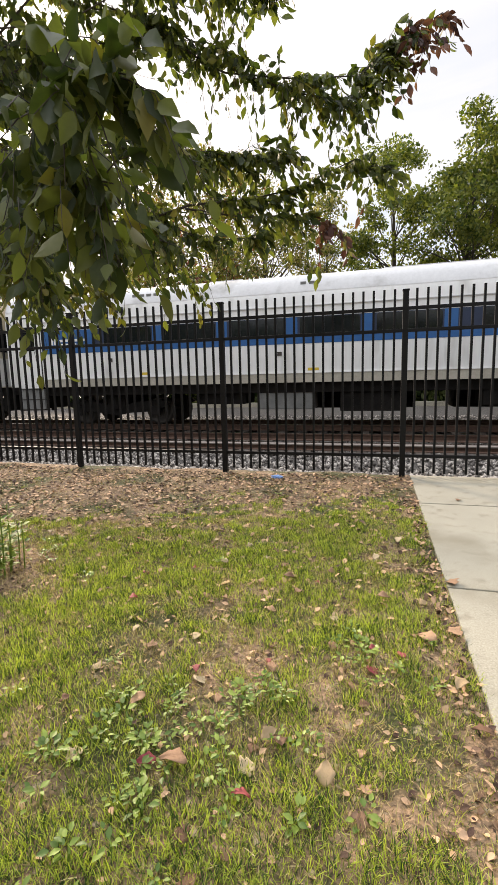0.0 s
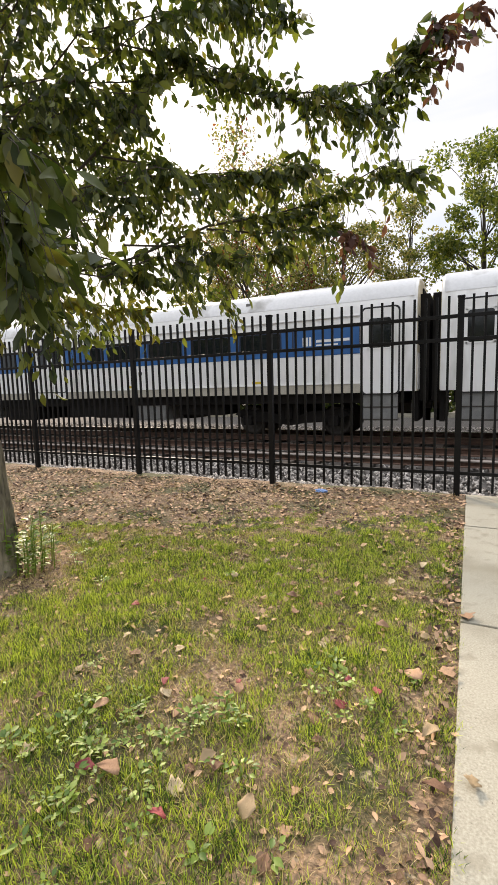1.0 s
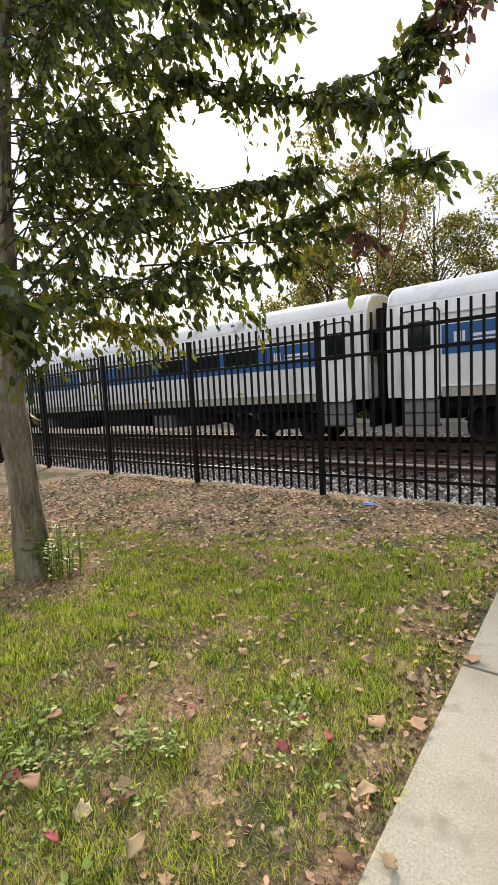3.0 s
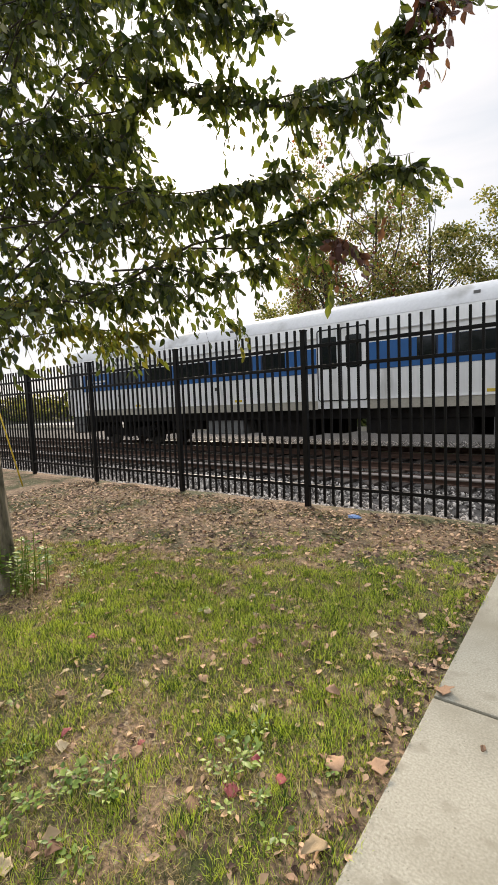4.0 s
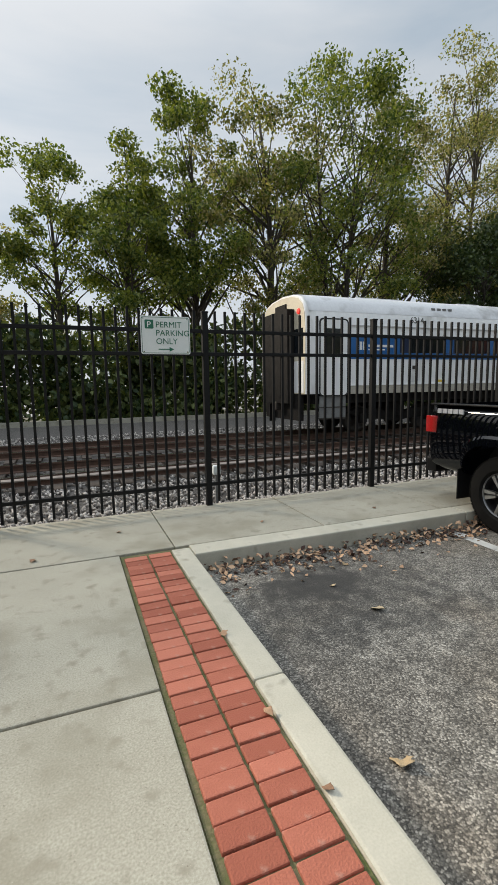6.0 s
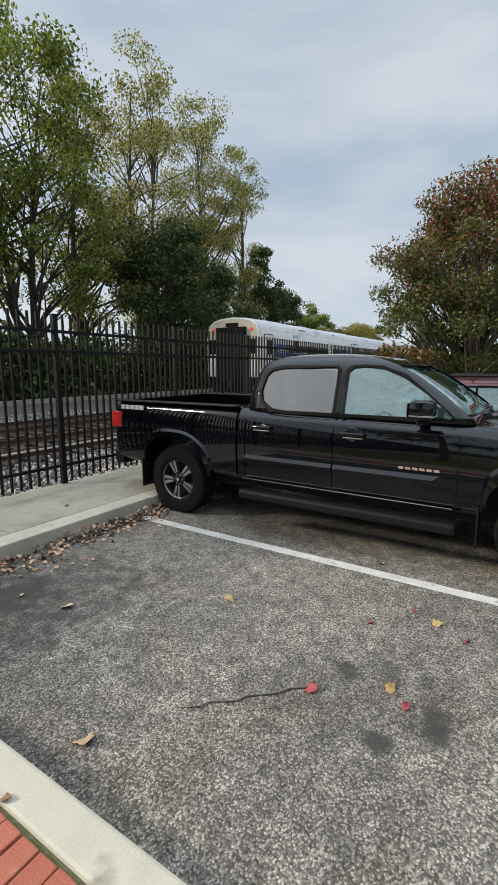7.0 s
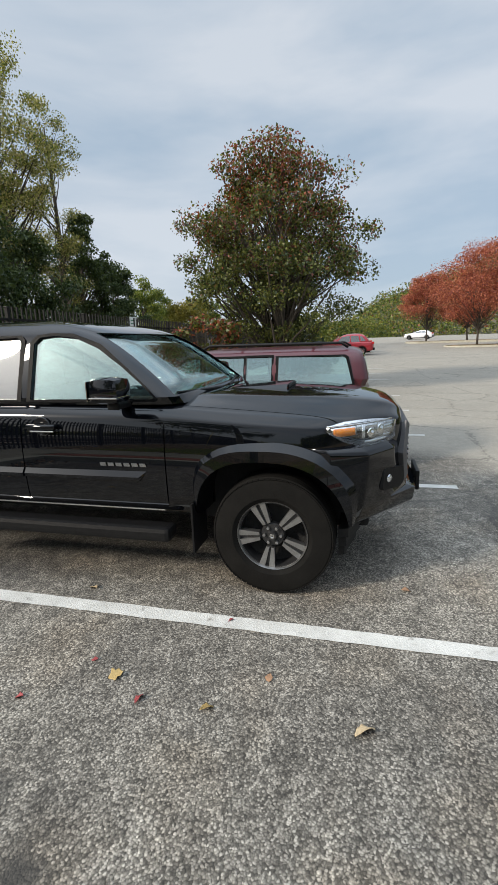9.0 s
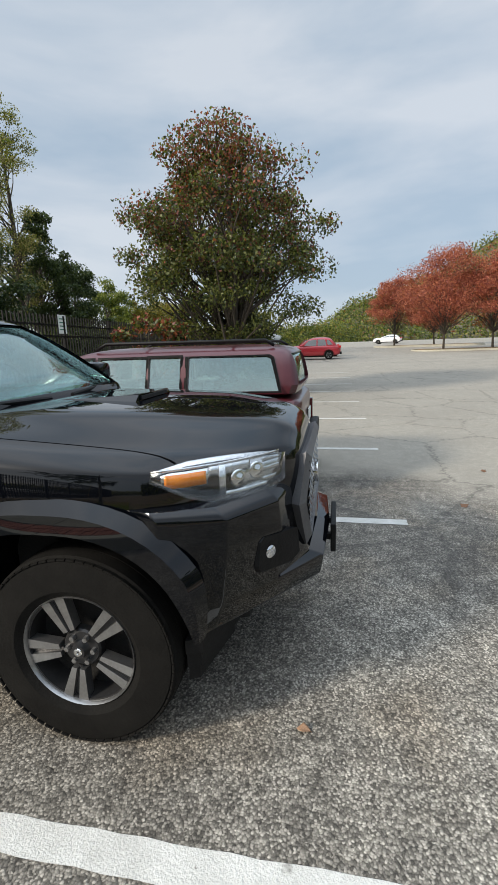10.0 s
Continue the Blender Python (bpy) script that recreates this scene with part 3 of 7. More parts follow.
def build_walk():
    walk_base = setting("pavement", boxed(0.485, 1.50, -14.0, 5.86, -0.30, -0.022), joint_moss, "pale concrete footpath of large slabs beside a lawn")
    cuts = [-14.0, -11.0, -8.3, -5.6, -2.85, 0.02, 2.93, 4.70]
    for a, b in zip(cuts, cuts[1:]):
        slab("paving_slab", 0.49, 1.493, a + 0.008, b - 0.008, concrete, walk_base)
    cross = setting("pavement_beside_fence", boxed(0.485, 60.0, 4.66, 5.93, -0.30, -0.022), joint_moss, "pale concrete footpath along the iron fence")
    cuts = [0.49, 1.95] + [1.95 + 1.45 * k for k in range(1, 40)]
    for a, b in zip(cuts, cuts[1:]):
        slab("paving_slab", a + 0.005, b - 0.005, 4.712, 5.93, concrete, cross)
    # two columns of red pavers
    strip = setting("brick_strip", boxed(1.50, 1.905, -8.0, 4.695, -0.30, -0.016), joint_moss, "strip of red brick pavers with mossy joints")
    b = boxed(-0.0875, 0.0875, -0.0425, 0.0425, -0.05, 0.0, 0.006)
    brick_mesh = mesh_of("brick", b, brick_red)
    rng = random.Random(4)
    y = 4.580
    while y > -8.0:
        for x in (1.612, 1.801):
            ob = new("brick", brick_mesh)
            ob.parent = strip
            ob.location = (x + rng.uniform(-0.002, 0.002), y + rng.uniform(-0.002, 0.002), rng.uniform(-0.006, 0.001))
            ob.rotation_euler = (rng.uniform(-0.012, 0.012), rng.uniform(-0.012, 0.012), rng.uniform(-0.012, 0.012))
        y -= 0.0924
    # kerbs
    kerb = setting("kerb", boxed(1.93, 2.03, -13, 4.40, -0.32, -0.02), under_grey, "pale concrete kerb round the car park")
    cuts = [-13.0, -9.0, -6.1, -3.1, -0.15, 2.83, 4.66]
    for a, c in zip(cuts, cuts[1:]):
        part("kerb_stone", boxed(1.908, 2.062, a + 0.003, c - 0.003, -0.30, 0.0, 0.014), kerb_concrete, kerb)
    cuts = [2.066] + [2.07 + 2.9 * k for k in range(1, 20)]
    for a, c in zip(cuts, cuts[1:]):
        part("kerb_stone", boxed(a + 0.003, c - 0.003, KERB_Y, 4.708, -0.30, 0.001, 0.014), kerb_concrete, kerb)


def build_stripes():
    for k in range(9):
        x = 4.69 + 2.76 * k
        bm = bmesh.new()
        rng = random.Random(k)
        n = 60
        left = [bm.verts.new((x - 0.056 + rng.uniform(-0.004, 0.004), 4.36 - 5.3 * i / n, lot_height(x) + 0.004)) for i in range(n + 1)]
        right = [bm.verts.new((x + 0.056 + rng.uniform(-0.004, 0.004), 4.36 - 5.3 * i / n, lot_height(x) + 0.004)) for i in range(n + 1)]
        for i in range(n):
            bm.faces.new((left[i], right[i], right[i + 1], left[i + 1]))
        setting("parking_line", bm, road_paint, "worn white parking line painted on asphalt")


build_ground()
build_walk()
build_stripes()

# ---- railway ----


def rail_profile(y, z):
    """Head, web and foot of a rail whose top is at z."""
    return [(y - 0.07, z - 0.17), (y + 0.07, z - 0.17), (y + 0.07, z - 0.155), (y + 0.012, z - 0.13), (y + 0.012, z - 0.045), (y + 0.036, z - 0.035),
            (y + 0.036, z - 0.004), (y - 0.036, z - 0.004), (y - 0.036, z - 0.035), (y - 0.012, z - 0.045), (y - 0.012, z - 0.13), (y - 0.07, z - 0.155)]


def build_track(name, centre, top, label):
    track = setting(name, boxed(-260, 320, centre - 1.55, centre + 1.55, -0.42, top - 0.24), ballast_bed, label)
    for side in (-0.7175, 0.7175):
        bm = bmesh.new()
        prism(bm, rail_profile(centre + side, top), -260, 320, "x")
        rail = part("rail", bm, rail_rust, track, "rusty steel rail")
        part("running_face", boxed(-260, 320, centre + side - 0.032, centre + side + 0.032, top - 0.004, top), rail_top, rail, "polished top of the rail")
    tie = mesh_of("tie", boxed(-0.11, 0.11, -1.3, 1.3, -0.14, 0.0, 0.008), tie_wood)
    for k in range(150):
        ob = new("tie", tie)
        ob.parent = track
        ob.location = (-36 + 0.56 * k, centre + random.uniform(-0.03, 0.03), top - 0.165)


build_track("railway_track_near", 10.38, -0.16, "empty railway track on dark ties and ballast")
build_track("railway_track_far", 13.80, -0.16, "railway track carrying the train")
setting("track_bed", boxed(-300, 400, 6.35, 8.84, -0.42, -0.33), ballast_bed, "grey ballast shoulder beside the track")
setting("track_bed_middle", boxed(-300, 400, 11.92, 12.26, -0.42, -0.36), ballast_bed, "dark ballast between the tracks")
setting("track_bed_far", boxed(-300, 400, 15.34, 23.0, -0.42, -0.30), ballast_bed, "grey gravel strip beyond the tracks")
third = setting("third_rail", boxed(-260, 320, 9.02, 9.13, -0.20, -0.13), rail_rust, "third rail under a weathered cover board")
part("cover_board", boxed(-260, 320, 8.98, 9.17, -0.13, -0.105, 0.006), third_cover, third, "weathered grey cover board")
setting("gravel_edging", boxed(-300, 400, 22.4, 22.6, -0.42, -0.08), concrete, "pale low concrete edging beyond the tracks")


def build_ballast():
    rng = np.random.default_rng(3)
    gold = 0.62
    v = [(1, 0, 0), (-1, 0.1, 0), (0, 0.9, 0.1), (0.1, -1, 0), (0, 0, gold), (0.1, 0, -gold)]
    f = [(0, 2, 4), (2, 1, 4), (1, 3, 4), (3, 0, 4), (2, 0, 5), (1, 2, 5), (3, 1, 5), (0, 3, 5)]
    pos, size = [], []
    for count, x0, x1, y0, y1, z, s in ((15000, -16, 12, 6.02, 8.9, -0.30, 0.034), (3000, 12, 30, 6.02, 8.9, -0.30, 0.038), (5500, -22, 14, 8.9, 11.9, -0.385, 0.036), (5000, -22, 14, 15.4, 17.5, -0.29, 0.036)):
        p = np.c_[rng.uniform(x0, x1, count), rng.uniform(y0, y1, count), np.full(count, z)]
        if y0 < 7:
            p[:, 2] = np.interp(p[:, 1], [6.0, 6.4, 7.2, 8.9], [-0.035, -0.16, -0.27, -0.31])
        pos.append(p)
        size.append(rng.uniform(0.6, 1.5, count)[:, None] * s * rng.uniform(0.6, 1.2, (count, 3)))
    pos, size = np.concatenate(pos), np.concatenate(size)
    keep = ~((np.abs(pos[:, 1] - 10.38) < 0.85) & (pos[:, 1] > 9.6) & (np.abs(np.abs(pos[:, 1] - 10.38) - 0.7175) < 0.1))
    me = scatter("ballast_stones", v, f, matrices(pos[keep], turns(keep.sum(), rng), size[keep]), ballast)
    tagged(new("ballast_stones", me), "loose grey and white crushed stone beside the rails", "ballast", kind="stuff")


build_ballast()

# ---- the iron fence ----


def build_fence():
    post = mesh_of("post", boxed(-0.032, 0.032, -0.032, 0.032, -0.25, 2.125, 0.004), fence_black)
    cap = mesh_of("post_cap", boxed(-0.038, 0.038, -0.038, 0.038, 2.125, 2.145, 0.006), fence_black)
    bm = bmesh.new()
    box(bm, -0.0125, 0.0125, -0.0125, 0.0125, 0.035, 2.15)
    picket = mesh_of("picket", bm, fence_black)
    rail = mesh_of("rail", boxed(0.032, 2.178, -0.019, 0.019, -0.019, 0.019, 0.003), fence_black)
    first = thing("picket_fence", "black steel picket fence panel along the railway", "fence", pose(0, 0, 0), "fence panels along the railway")
    p = part("post", post, None, first, "square black post")
    part("post_cap", cap, None, p)
    for z in (0.24, 1.69, 1.935):
        part("rail", rail, None, first).location = (0, 0, z)
    for k in range(18):
        part("picket", picket, None, first).location = (0.116 * (k + 1) + 0.003, 0, 0)
    xs = [0.40 + 2.21 * k for k in range(-12, 22)]
    for x in xs[1:]:
        copy_thing(first, pose(x, FENCE_Y, 0.0))
    first.matrix_world = pose(xs[0], FENCE_Y, 0.0)


build_fence()


def text_part(name, words, size, mat, parent, at, label="", depth=0.0015, align="LEFT"):
    cu = bpy.data.curves.new(name, "FONT")
    cu.body, cu.size, cu.extrude, cu.align_x = words, size, depth, align
    ob = new(name, cu)
    bpy.context.view_layer.update()
    me = bpy.data.meshes.new_from_object(ob.evaluated_get(bpy.context.evaluated_depsgraph_get()))
    bpy.data.objects.remove(ob)
    me.materials.append(mat)
    made = new(name, me)
    made.parent = parent
    made.matrix_basis = at
    return tagged(made, label)


def build_sign():
    sign = thing("parking_sign", "white metal permit parking sign with green lettering on the fence", "sign", pose(2.18, FENCE_Y - 0.022, 1.88))
    bm = bmesh.new()
    prism(bm, rounded(-0.26, 0.26, -0.195, 0.195, 0.02), -0.0015, 0.0015, "y")
    part("plate", bm, sign_white, sign)
    bm = bmesh.new()
    outer, inner = rounded(-0.25, 0.25, -0.185, 0.185, 0.018), rounded(-0.245, 0.245, -0.180, 0.180, 0.016)
    o = [bm.verts.new((a, -0.0026, b)) for a, b in outer]
    i = [bm.verts.new((a, -0.0026, b)) for a, b in inner]
    for k in range(len(o)):
        bm.faces.new((o[k], o[(k + 1) % len(o)], i[(k + 1) % len(o)], i[k]))
    part("border", bm, sign_green, sign)
    bm = bmesh.new()
    prism(bm, rounded(-0.215, -0.125, 0.065, 0.155, 0.01), -0.0035, -0.0025, "y")
    block = part("parking_symbol", bm, sign_green, sign, "green square with a white letter")
    up = pose(0, 0, 0, 90)
    text_part("letter", "P", 0.085, white_paint, block, Matrix.Translation((-0.195, -0.0045, 0.079)) @ up, "", 0.0006)
    for words, x, z in (("PERMIT", -0.105, 0.080), ("PARKING", -0.105, -0.005), ("ONLY", -0.105, -0.090)):
        text_part("lettering", words, 0.085, sign_green, sign, Matrix.Translation((x, -0.0035, z)) @ up, "", 0.0008)
    bm = bmesh.new()
    prism(bm, [(-0.08, -0.139), (0.035, -0.139), (0.035, -0.120), (0.085, -0.144), (0.035, -0.168), (0.035, -0.149), (-0.08, -0.149)], -0.0035, -0.0025, "y")
    part("arrow", bm, sign_green, sign)
    for x in (-0.23, 0.23):
        for z in (-0.17, 0.17):
            bm = bmesh.new()
            prism(bm, rounded(x - 0.007, x + 0.007, z - 0.007, z + 0.007, 0.006), -0.005, -0.0015, "y")
            part("bolt", bm, chrome, sign)
    sign_far = thing("fence_notice", "small pale notice plate hung on the fence", "sign", pose(13.6, FENCE_Y - 0.022, 1.96))
    part("plate", boxed(-0.16, 0.16, -0.002, 0.002, -0.21, 0.21, 0.001), sign_white, sign_far)
    for z in (0.12, 0.04, -0.04, -0.12):
        part("text_bar", boxed(-0.11, 0.11, -0.004, -0.0022, z - 0.012, z + 0.012), sign_green, sign_far)


build_sign()

# ---- the train ----
TRAIN_SIDE_Y = 12.20
CAR_LEN, CAR_PITCH = 25.36, 25.9


def build_car(middle_doors):
    """A passenger car; its origin lies on the rails under its rear end, its length along +x."""
    car = thing("passenger_car", "silver and blue commuter train car rolling on the rails", "train car", pose(0, 13.80, -0.16), "cars of the train")
    hw = 1.60
    side = [(-hw + 0.03, 1.22), (-hw, 1.45), (-hw, 2.95)]
    roof = [(-hw + 0.02, 3.20), (-hw + 0.06, 3.48), (-hw + 0.18, 3.74), (-hw + 0.45, 3.95), (-hw + 0.90, 4.06), (0, 4.11)]
    half = side + roof
    full = half + [(-y, z) for y, z in half[-2::-1]]
    bm = bmesh.new()
    xs = [0.0, 0.05, 0.2, CAR_LEN - 0.2, CAR_LEN - 0.05, CAR_LEN]
    inset = [0.10, 0.03, 0.0, 0.0, 0.03, 0.10]
    rings = [[bm.verts.new((x, y * (1 - d * 0.5), z - max(0, z - 3.5) * d * 0.5)) for y, z in full] for x, d in zip(xs, inset)]
    for r, s in zip(rings, rings[1:]):
        for k in range(len(full) - 1):
            bm.faces.new((r[k], r[k + 1], s[k + 1], s[k]))
        bm.faces.new((r[-1], r[0], s[0], s[-1]))
    bm.faces.new(rings[0])
    bm.faces.new(rings[-1][::-1])
    body = part("body", smooth_by_angle(mesh_of("body", bm, train_silver), train_silver, 40), None, car)
    # roof skin, a shade duller than the sides
    bm = bmesh.new()
    ro = [(y * 1.003, z + 0.006) for y, z in full if z > 3.45]
    a = [bm.verts.new((0.06, y, z)) for y, z in ro]
    b = [bm.verts.new((CAR_LEN - 0.06, y, z)) for y, z in ro]
    for k in range(len(ro) - 1):
        bm.faces.new((a[k], a[k + 1], b[k + 1], b[k]))
    part("roof", bm, train_roof, car, "dull grey roof", True)
    for x, w in ((3.2, 0.9), (6.9, 0.5), (12.7, 1.4), (18.5, 0.5), (22.3, 0.9)):
        part("roof_vent", boxed(x - w, x + w, -0.5, 0.5, 4.06, 4.14, 0.03), train_roof, car)
    for s in (-1, 1):
        y = s * hw

        def panel(x0, x1, z0, z1, d0, d1):
            return boxed(x0, x1, min(y + s * d0, y + s * d1), max(y + s * d0, y + s * d1), z0, z1)
        door_c = 13.05
        gap = 0.74 if middle_doors else 0.0
        spans = ((1.34, door_c - gap), (door_c + gap, CAR_LEN - 1.34))
        for x0, x1 in spans:
            band = part("window_band", panel(x0, x1, 2.37, 2.86, -0.02, 0.006), train_navy, car, "dark band with windows")
            part("blue_stripe", panel(x0, x1, 2.19, 2.37, -0.02, 0.007), train_blue, car, "blue stripe below the windows")
            part("skirt", panel(x0, x1, 1.20, 1.44, -0.02, 0.006), train_skirt, car, "dirty beige lower panel")
            part("belt_rail", panel(x0, x1, 1.435, 1.465, -0.02, 0.022), train_silver, car)
            part("drip_rail", panel(x0, x1, 3.12, 3.14, -0.02, 0.02), train_roof, car)
            n = 5
            near_end = 1.95 if x0 < 5 else 0.25
            pitch = (x1 - x0 - 2.2) / n
            for k in range(n):
                wx = x0 + near_end + pitch * k + 0.2
                bm = bmesh.new()
                prism(bm, rounded(wx, wx + pitch - 0.40, 2.385, 2.845, 0.06), y + s * 0.004, y + s * 0.011, "y")
                part("window", bm, train_glass, band)
                part("window_post", panel(wx + pitch - 0.36, wx + pitch - 0.06, 2.38, 2.85, -0.02, 0.009), train_blue, band, "blue panel between windows")
        if middle_doors:
            for px0, px1 in ((door_c - 1.75, door_c - 0.74), (door_c + 0.74, door_c + 1.95)):
                part("blue_panel", panel(px0, px1, 2.20, 2.86, -0.02, 0.012), train_blue, car, "plain blue panel beside the double door")
        # logo panels at both ends, plain shapes
        for lx in (1.36, CAR_LEN - 3.1):
            blue = part("logo_panel", panel(lx, lx + 1.74, 2.20, 2.86, -0.02, 0.012), train_blue, car, "blue panel with a pale emblem")
            for q in range(3):
                part("emblem_bar", panel(lx + 0.25 + 0.09 * q, lx + 0.31 + 0.09 * q, 2.45, 2.68, 0.010, 0.016), white_paint, blue)
            part("emblem_bar", panel(lx + 0.62, lx + 1.5, 2.53, 2.60, 0.010, 0.016), white_paint, blue)
            part("emblem_bar", panel(lx + 0.62, lx + 1.2, 2.44, 2.48, 0.010, 0.016), white_paint, blue)
        # end doors with their step wells
        for dx in (0.40, CAR_LEN - 1.28):
            bm = bmesh.new()
            prism(bm, rounded(dx - 0.03, dx + 0.91, 1.15, 3.30, 0.12), y - s * 0.01, y + s * 0.008, "y")
            door = part("door", bm, black_letters, car, "end door with a black seal")
            bm = bmesh.new()
            prism(bm, rounded(dx + 0.01, dx + 0.87, 1.18, 3.26, 0.10), y - s * 0.01, y + s * 0.014, "y")
            leaf = part("door_leaf", bm, train_silver, door)
            bm = bmesh.new()
            prism(bm, rounded(dx + 0.16, dx + 0.70, 2.30, 3.02, 0.07), y, y + s * 0.019, "y")
            part("door_window", bm, train_glass, door)
            for q in (0, 1):
                z0 = 2.27 if q == 0 else 3.02
                part("window_frame", panel(dx + 0.12, dx + 0.74, z0, z0 + 0.035, 0.0, 0.024), train_silver, door)
                x0 = dx + (0.12 if q == 0 else 0.70)
                part("window_frame", panel(x0, x0 + 0.04, 2.27, 3.05, 0.0, 0.024), train_silver, door)
            part("step_well", panel(dx + 0.02, dx + 0.86, 0.52, 1.15, -0.10, -0.03), under_grey, door, "grey step well")
            part("step", panel(dx + 0.02, dx + 0.86, 0.50, 0.54, -0.25, 0.02), wheel_steel, door)
            part("step", panel(dx + 0.02, dx + 0.86, 0.82, 0.85, -0.25, -0.02), wheel_steel, door)
        for x in (4.6, 9.4, 16.5, 21.0):
            part("label_mark", panel(x, x + 0.28, 1.50, 1.57, -0.01, 0.008), yellow_paint, car, "small yellow mark")
        for x in (3.6, 8.6, 17.0):
            part("grab_iron", panel(x, x + 0.12, 1.9, 2.0, -0.01, 0.02), wheel_steel, car)
        for x in (4.4, 4.62, 4.84, 5.06, 9.2, 9.42, 16.2, 20.8):
            part("roof_louvre", boxed(x, x + 0.14, s * 1.43 - 0.03, s * 1.43 + 0.03, 3.68, 3.75), under_grey, car)
        # the double door in the middle
        if not middle_doors:
            continue
        bm = bmesh.new()
        prism(bm, rounded(door_c - 0.72, door_c + 0.72, 1.42, 3.34, 0.08), y - s * 0.01, y + s * 0.008, "y")
        door = part("double_door", bm, black_letters, car, "double door with dark windows")
        for d in (-1, 1):
            x0 = door_c + (0.02 if d > 0 else -0.68)
            bm = bmesh.new()
            prism(bm, rounded(x0, x0 + 0.66, 1.45, 3.30, 0.04), y - s * 0.01, y + s * 0.013, "y")
            leaf = part("door_leaf", bm, train_silver, door)
            bm = bmesh.new()
            prism(bm, rounded(x0 + 0.11, x0 + 0.55, 2.28, 3.12, 0.05), y, y + s * 0.018, "y")
            part("door_window", bm, train_glass, door)
    # ends
    for ex, d in ((0.0, -1), (CAR_LEN, 1)):
        def face(y0, y1, z0, z1, p, q):
            return boxed(min(ex + d * p, ex + d * q), max(ex + d * p, ex + d * q), y0, y1, z0, z1)
        bm = bmesh.new()
        prism(bm, [(y * 0.93, min(z, 3.5 + (z - 3.5) * 0.88)) for y, z in full], min(ex, ex + d * 0.012), max(ex, ex + d * 0.012), "x")
        end = part("end_wall", bm, train_cream, car, "cream end wall")
        part("diaphragm", face(-0.84, 0.84, 0.95, 3.62, 0.0, 0.235), under_black, end, "black gangway bellows")
        part("gangway_door", face(-0.40, 0.40, 1.1, 3.1, 0.1, 0.250), under_black, end)
        for yy in (-1.08, 1.08):
            part("end_window", face(yy - 0.30, yy + 0.30, 2.35, 3.05, 0.0, 0.02), train_glass, end, "dark end window")
            part("end_panel", face(yy - 0.33, yy + 0.33, 1.25, 2.15, 0.0, 0.02), train_silver, end)
        part("destination_box", face(-0.36, 0.36, 3.66, 3.84, 0.0, 0.05), under_black, end)
        part("coupler", boxed(min(ex, ex + d * 0.265), max(ex, ex + d * 0.265), -0.12, 0.12, 0.72, 0.98, 0.03), wheel_steel, end)
        part("pilot_plate", face(-1.2, 1.2, 0.45, 1.2, -0.1, 0.02), under_black, end)
        part("air_hose", boxed(min(ex, ex + d * 0.2), max(ex, ex + d * 0.2), 0.5, 0.55, 0.35, 0.9, 0.01), under_black, end)
    # underframe
    part("underframe", boxed(0.3, CAR_LEN - 0.3, -1.40, 1.40, 0.93, 1.22, 0.02), under_black, car)
    # the near-black boxes are added to close bright gaps beneath the car
    for x, w, z, y0, mat in ((8.0, 1.5, 0.48, -1.36, under_grey), (10.2, 1.6, 0.42, -1.30, under_black), (13.6, 2.6, 0.55, -1.36, under_black), (16.6, 1.2, 0.45, -1.36, under_grey),
                             (8.6, 3.6, 0.4, 0.3, under_black), (13.2, 4.6, 0.40, 0.3, under_black), (6.2, 1.4, 0.62, -1.2, under_black), (18.2, 1.6, 0.6, -1.2, under_black)):
        part("equipment_box", boxed(x, x + w, y0, y0 + 1.0, z, 1.0, 0.03), mat, car)
    for c in (3.45, CAR_LEN - 3.45):
        frame_bm = bmesh.new()
        for s in (-1, 1):
            y0 = s * 1.02
            prism(frame_bm, [(c - 1.75, 0.62), (c - 1.5, 0.78), (c - 0.6, 0.70), (c, 0.50), (c + 0.6, 0.70), (c + 1.5, 0.78), (c + 1.75, 0.62), (c + 1.3, 0.42), (c + 0.5, 0.38), (c, 0.30), (c - 0.5, 0.38), (c - 1.3, 0.42)],
                  y0 - 0.07, y0 + 0.07, "y")
        box(frame_bm, c - 0.3, c + 0.3, -1.1, 1.1, 0.45, 0.95)
        truck = part("bogie", frame_bm, under_black, car, "black bogie")
        for ax in (-1.3, 1.3):
            bm = bmesh.new()
            tube(bm, [(c + ax, -1.1, 0.43), (c + ax, 1.1, 0.43)], [0.07, 0.07], 10)
            part("axle", bm, wheel_steel, truck)
            for s in (-1, 1):
                bm = bmesh.new()
                lathe(bm, [(s * 0.66, 0.0), (s * 0.66, 0.42), (s * 0.69, 0.46), (s * 0.71, 0.43), (s * 0.80, 0.42), (s * 0.80, 0.34), (s * 0.76, 0.30), (s * 0.77, 0.0)], 28, "x", False)
                for v in bm.verts:
                    v.co = Vector((c + ax + v.co.y, v.co.x, 0.43 + v.co.z))
                part("wheel", bm, wheel_steel, truck, "flanged steel wheel", True)
            for s in (-1, 1):
                part("axle_box", boxed(c + ax - 0.14, c + ax + 0.14, s * 1.10 - 0.10, s * 1.10 + 0.10, 0.30, 0.58, 0.03), under_black, truck)
        for s in (-1, 1):
            bm = bmesh.new()
            tube(bm, [(c, s * 1.12, 0.50), (c, s * 1.12, 0.98)], [0.11, 0.11], 10)
            part("spring", bm, under_black, truck)
    return car


